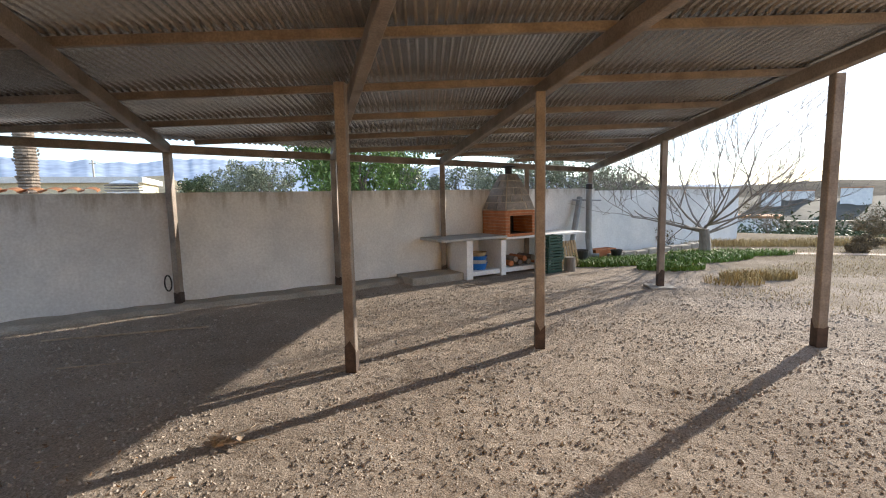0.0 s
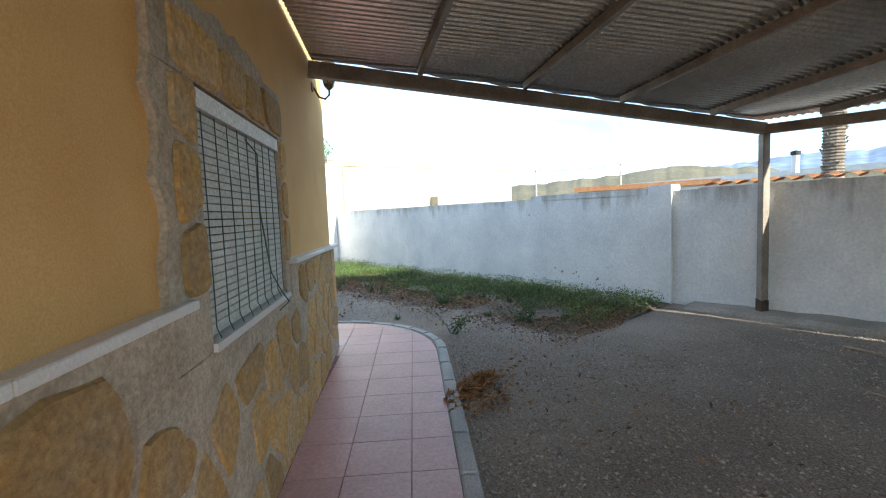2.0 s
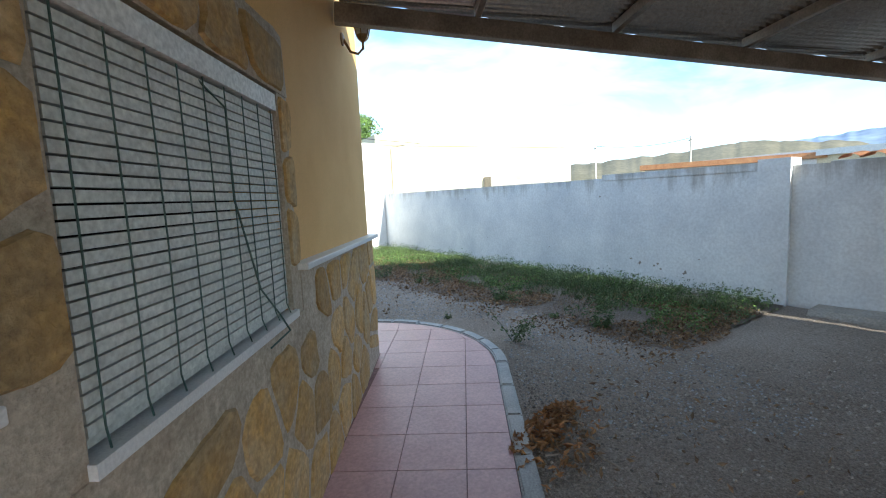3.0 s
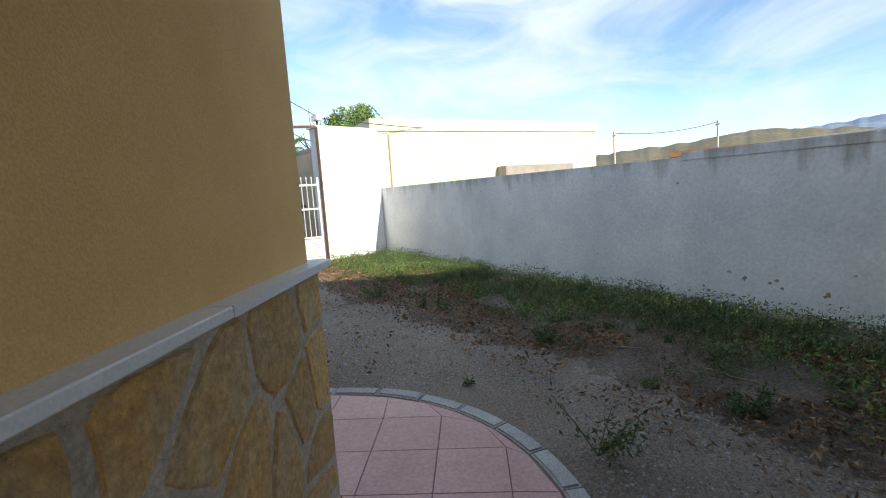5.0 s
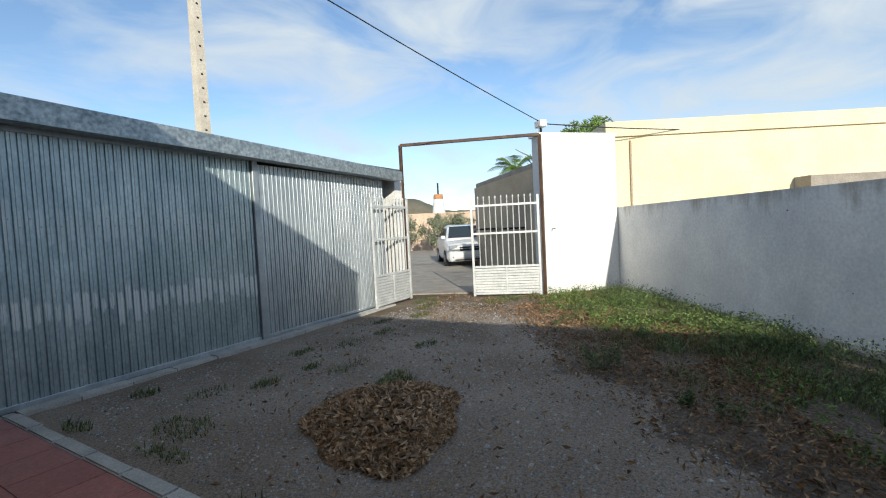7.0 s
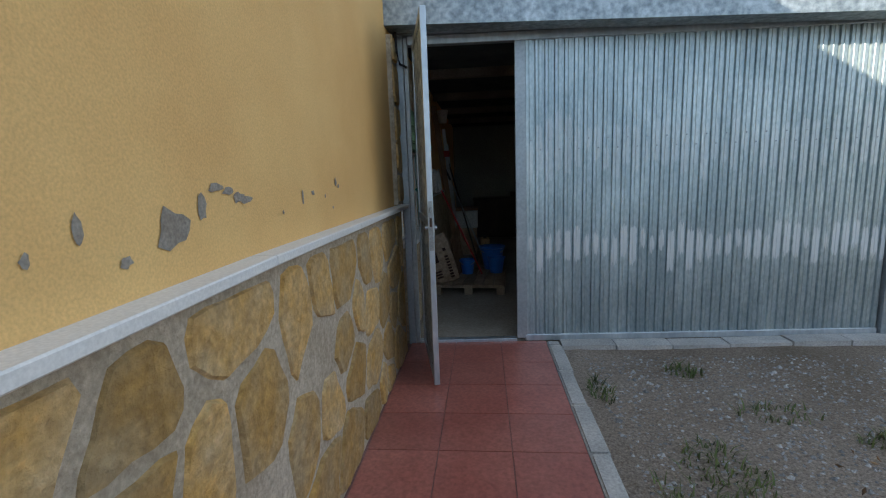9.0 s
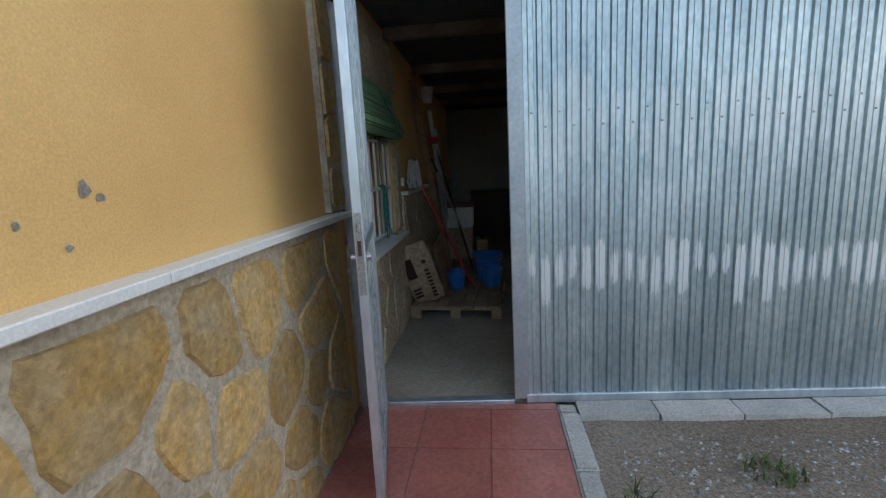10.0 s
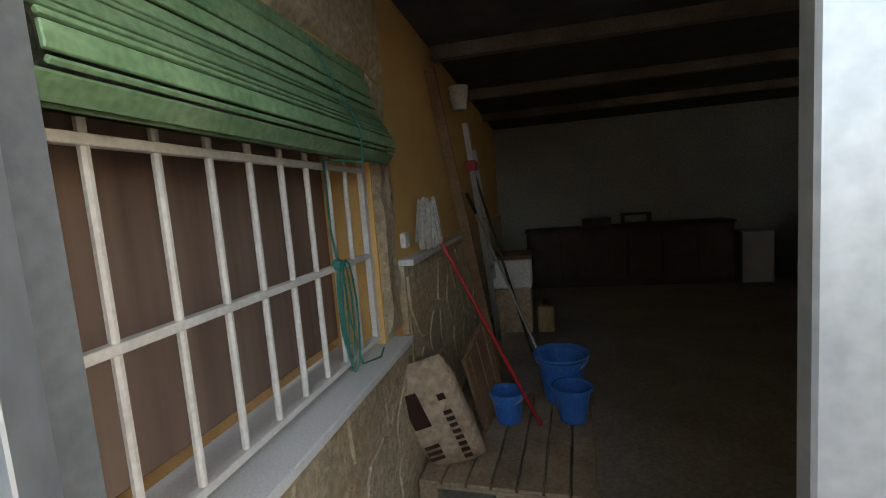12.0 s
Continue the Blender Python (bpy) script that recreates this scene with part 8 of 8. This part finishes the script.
part("bag", bm, M_PAPER, sack, smooth=True)


def print_bars(x0, z0, x1, z1, n, gap=0.4):
    """A run of plain bars across the sack's face, standing for lettering."""
    bm = bmesh.new()
    for k in range(n):
        za, zb_ = z0 + (z1 - z0) * k / n, z0 + (z1 - z0) * (k + 1 - gap) / n
        bm.faces.new([bm.verts.new(p) for p in ((x0, 0.106, za), (x1, 0.106, za), (x1, 0.106, zb_), (x0, 0.106, zb_))])
    bmesh.ops.solidify(bm, geom=bm.faces[:], thickness=0.002)
    return bm


part("print_bar", print_bars(-0.1, 0.08, -0.055, 0.42, 8), M_INK, sack, "row of dark lettering bars")
part("print_panel", print_bars(0.03, 0.34, 0.12, 0.56, 1, 0.0), M_INK, sack, "dark brown printed panel")
part("print_panel", print_bars(0.04, 0.12, 0.12, 0.24, 3, 0.4), M_INK, sack, "dark brown printed panel")
part("print_bar", print_bars(-0.1, 0.47, -0.06, 0.51, 1, 0.0), M_INK, sack, "dark printed mark")

board = thing("cardboard_panel", "brown ribbed panel leaning on the wall", "panel", at=Matrix.Translation((-5.5, -7.2, 0.16)) @ pose(0, 0, 0, 0, 24, 78))
part("sheet", B((-0.2, -0.012, 0, 0.2, 0.012, 0.66), bevel=0.003), M_BOARD, board)
for k in range(3):
    part("rib", B((-0.14 + 0.13 * k, 0.0122, 0.01, -0.11 + 0.13 * k, 0.02, 0.65)), M_BOARD, board)


def bucket(x, y, r_, h, label, handle=True):
    t = thing("bucket", label, "bucket", group="blue buckets", at=Matrix.Translation((x, y, 0.157)))
    part("shell", lathe([(0, 0), (r_ * 0.72, 0), (r_, h), (r_ + 0.012, h), (r_ + 0.012, h - 0.02), (r_ - 0.006, h - 0.022), (r_ * 0.72 - 0.006, 0.01), (0, 0.01)], 24), M_BLUE, t)
    if handle:
        part("bucket_handle", tube([((r_ + 0.014) * math.cos(a), (r_ + 0.014) * math.sin(a) * 0.9 - 0.02, h - 0.02 - 0.05 * math.sin(a) ** 2) for a in [math.pi * k / 10 + 0.4 for k in range(11)]], 0.006, 6), M_GREYBOX, t)
    return t


bucket(-5.6, -7.12, 0.105, 0.2, "small blue bucket with pale liquid")
tb_ = bucket(-5.95, -7.45, 0.165, 0.3, "large blue mop bucket")
bucket(-6.0, -7.16, 0.115, 0.22, "plain blue plastic bucket without handle", False)
part("wringer", lathe([(0.1, 0.24), (0.15, 0.31), (0.19, 0.33), (0.19, 0.315), (0.14, 0.29), (0.09, 0.22)], 20), M_BLUE, tb_)


def stick(name, label, a, b, r_, mm, cat):
    t = thing(name, label, cat)
    part("shaft", tube([a, lerp(a, b, 0.5), b], r_, 8), mm, t)
    return t


mop = stick("mop", "red-handled mop standing head up against the wall", (-5.8, -7.06, 0.16), (-5.23, -6.98, 1.44), 0.012, M_RED, "mop")
head = part("mop_head", lathe([(0, 0), (0.03, 0.01), (0.035, 0.12), (0, 0.14)], 10, at=(-5.215, -6.975, 1.42)), M_MOP, mop, "grey cotton mop strands")
rs = random.Random(7)
for k in range(36):
    a = 2.4 * k
    r_ = rs.uniform(0.015, 0.05)
    ox, oy = -5.215 + r_ * math.cos(a), -6.975 + r_ * math.sin(a)
    part("strand", tube([(ox, oy, 1.57 + rs.uniform(-0.03, 0.04)), (ox + 0.02 * math.cos(a), oy + 0.02 * math.sin(a), 1.47), (ox + 0.03 * math.cos(a) + rs.uniform(-0.01, 0.01), oy + 0.03 * math.sin(a), 1.29 + rs.uniform(0, 0.07))], 0.011, 5), M_MOP, head)
st2 = stick("broom_pole", "grey aluminium broom pole leaning on the wall", (-5.86, -7.75, 0.2), (-5.24, -8.3, 1.62), 0.011, M_ALU, "pole")
part("grip", tube([(-5.32, -8.23, 1.44), (-5.24, -8.3, 1.62)], 0.015, 8), M_BLACKPL, st2)
st3 = stick("long_pole", "dark pole standing in the corner", (-5.72, -8.6, 0.04), (-5.2, -9.0, 1.9), 0.013, M_DARKWOOD, "pole")
plank = thing("timber_plank", "long brown plank leaning on the wall", "plank")
part("plank", beam((-5.42, -8.2, 0.035), (-5.16, -7.55, 2.5), 0.075, 0.03, 0.003, up=(0, 1, 0)), M_BOARD, plank)
ladder = thing("ladder", "folded aluminium ladder with red clamps leaning on the wall", "ladder")
LA, LB = (-5.33, -9.15, 0.03), (-5.17, -8.8, 2.3)
for dy, top in ((0.0, 1.0), (-0.34, 0.9)):
    foot_, head_ = Vector(LA) + Vector((-0.02, dy, 0)), Vector(LA).lerp(Vector(LB), top) + Vector((-0.02, dy, 0))
    part("stile", beam(foot_, head_, 0.055, 0.025, 0.003, up=(0, 1, 0)), M_ALU, ladder)
for k in range(7):
    q = Vector(LA).lerp(Vector(LB), 0.1 + 0.12 * k) + Vector((-0.02, 0, 0))
    part("rung", beam(q, q + Vector((0, -0.34, 0)), 0.03, 0.02), M_ALU, ladder)
part("clamp", B((-5.27, -8.95, 1.84, -5.16, -8.8, 1.94), bevel=0.01), M_RED, ladder, "red plastic clamp")
box = thing("storage_box", "white plastic tub on a pale cardboard box", "box", at=Matrix.Translation((-5.5, -9.6, 0.03)))
part("carton", B((-0.2, -0.2, 0, 0.2, 0.2, 0.5), bevel=0.006), M_PAPER, box)
part("tub", B((-0.22, -0.22, 0.501, 0.22, 0.22, 0.83), bevel=0.02), M_WHITE, box)
part("lid", B((-0.235, -0.235, 0.831, 0.235, 0.235, 0.88), bevel=0.01), M_BOARD, box)
can = thing("jerry_can", "pale plastic canister on the floor", "canister", at=Matrix.Translation((-5.85, -9.5, 0.03)))
part("tank", B((-0.09, -0.14, 0, 0.09, 0.14, 0.3), bevel=0.03, seg=2), M_PLANK, can)
part("cap", lathe([(0, 0.3), (0.03, 0.3), (0.03, 0.34), (0, 0.34)], 10), M_BLACKPL, can)
shelf = thing("dark_sideboard", "long dark wooden sideboard against the back wall", "sideboard", at=Matrix.Translation((-8.6, -12.3, 0.03)))
part("carcass", B((0, 0, 0.0, 3.0, 0.55, 0.9), bevel=0.01), M_DARKWOOD, shelf)
part("top", B((-0.02, -0.01, 0.901, 3.02, 0.58, 0.935), bevel=0.006), M_DARKWOOD, shelf)
for k in range(6):
    part("cabinet_door", B((0.02 + 0.495 * k, 0.551, 0.12, 0.495 + 0.495 * k, 0.566, 0.88), bevel=0.004), M_DARKWOOD, shelf)
radio = thing("small_cabinet", "small dark open frame standing on the sideboard", "frame", at=Matrix.Translation((-7.5, -12.05, 0.965)))
part("frame", B((0, 0, 0, 0.42, 0.2, 0.03), (0, 0, 0.15, 0.42, 0.2, 0.18), (0, 0, 0.0302, 0.03, 0.2, 0.1498), (0.39, 0, 0.0302, 0.42, 0.2, 0.1498)), M_DARKWOOD, radio)
deck = thing("dark_box", "flat dark box standing on the sideboard", "box", at=Matrix.Translation((-6.9, -12.05, 0.965)))
part("case", B((0, 0, 0, 0.42, 0.25, 0.13), bevel=0.006), M_DARKWOOD, deck)
gb = thing("grey_box", "grey plastic box beside the sideboard", "box", at=Matrix.Translation((-9.1, -12.1, 0.03)))
part("body", B((0, 0, 0, 0.42, 0.4, 0.75), bevel=0.01), M_GREYBOX, gb)
chair = thing("armchair", "dark red armchair in the back of the garage", "armchair", at=Matrix.Translation((-10.4, -11.9, 0.03)))
M_REDCLOTH = surface("red_cloth", (0.12, 0.015, 0.02), (0.18, 0.03, 0.035), 0.9)
part("seat", B((0, 0, 0.0, 0.7, 0.7, 0.45), bevel=0.05, seg=2), M_REDCLOTH, chair)
part("backrest", B((0, -0.15, 0.3, 0.7, 0.05, 1.0), bevel=0.05, seg=2), M_REDCLOTH, chair)
part("armrest", B((0.702, -0.1, 0.1, 0.85, 0.7, 0.65), bevel=0.04, seg=2), M_REDCLOTH, chair)
sheet_w = thing("white_panel", "pale panel leaning on the armchair", "panel", at=Matrix.Translation((-10.3, -11.15, 0.03)) @ pose(0, 0, 0, -12))
part("panel", B((0, 0, 0, 0.5, 0.02, 0.95)), M_GREYBOX, sheet_w)
beams = thing("ceiling_beam", "dark steel purlins under the garage roof", "beam", kind="structure")
for y in (-6.3, -7.8, -9.3, -10.8):
    part("purlin", B((GAR_W + 0.01, y, 2.6, X - 0.02, y + 0.08, 2.699), bevel=0.004), M_STEEL, beams)
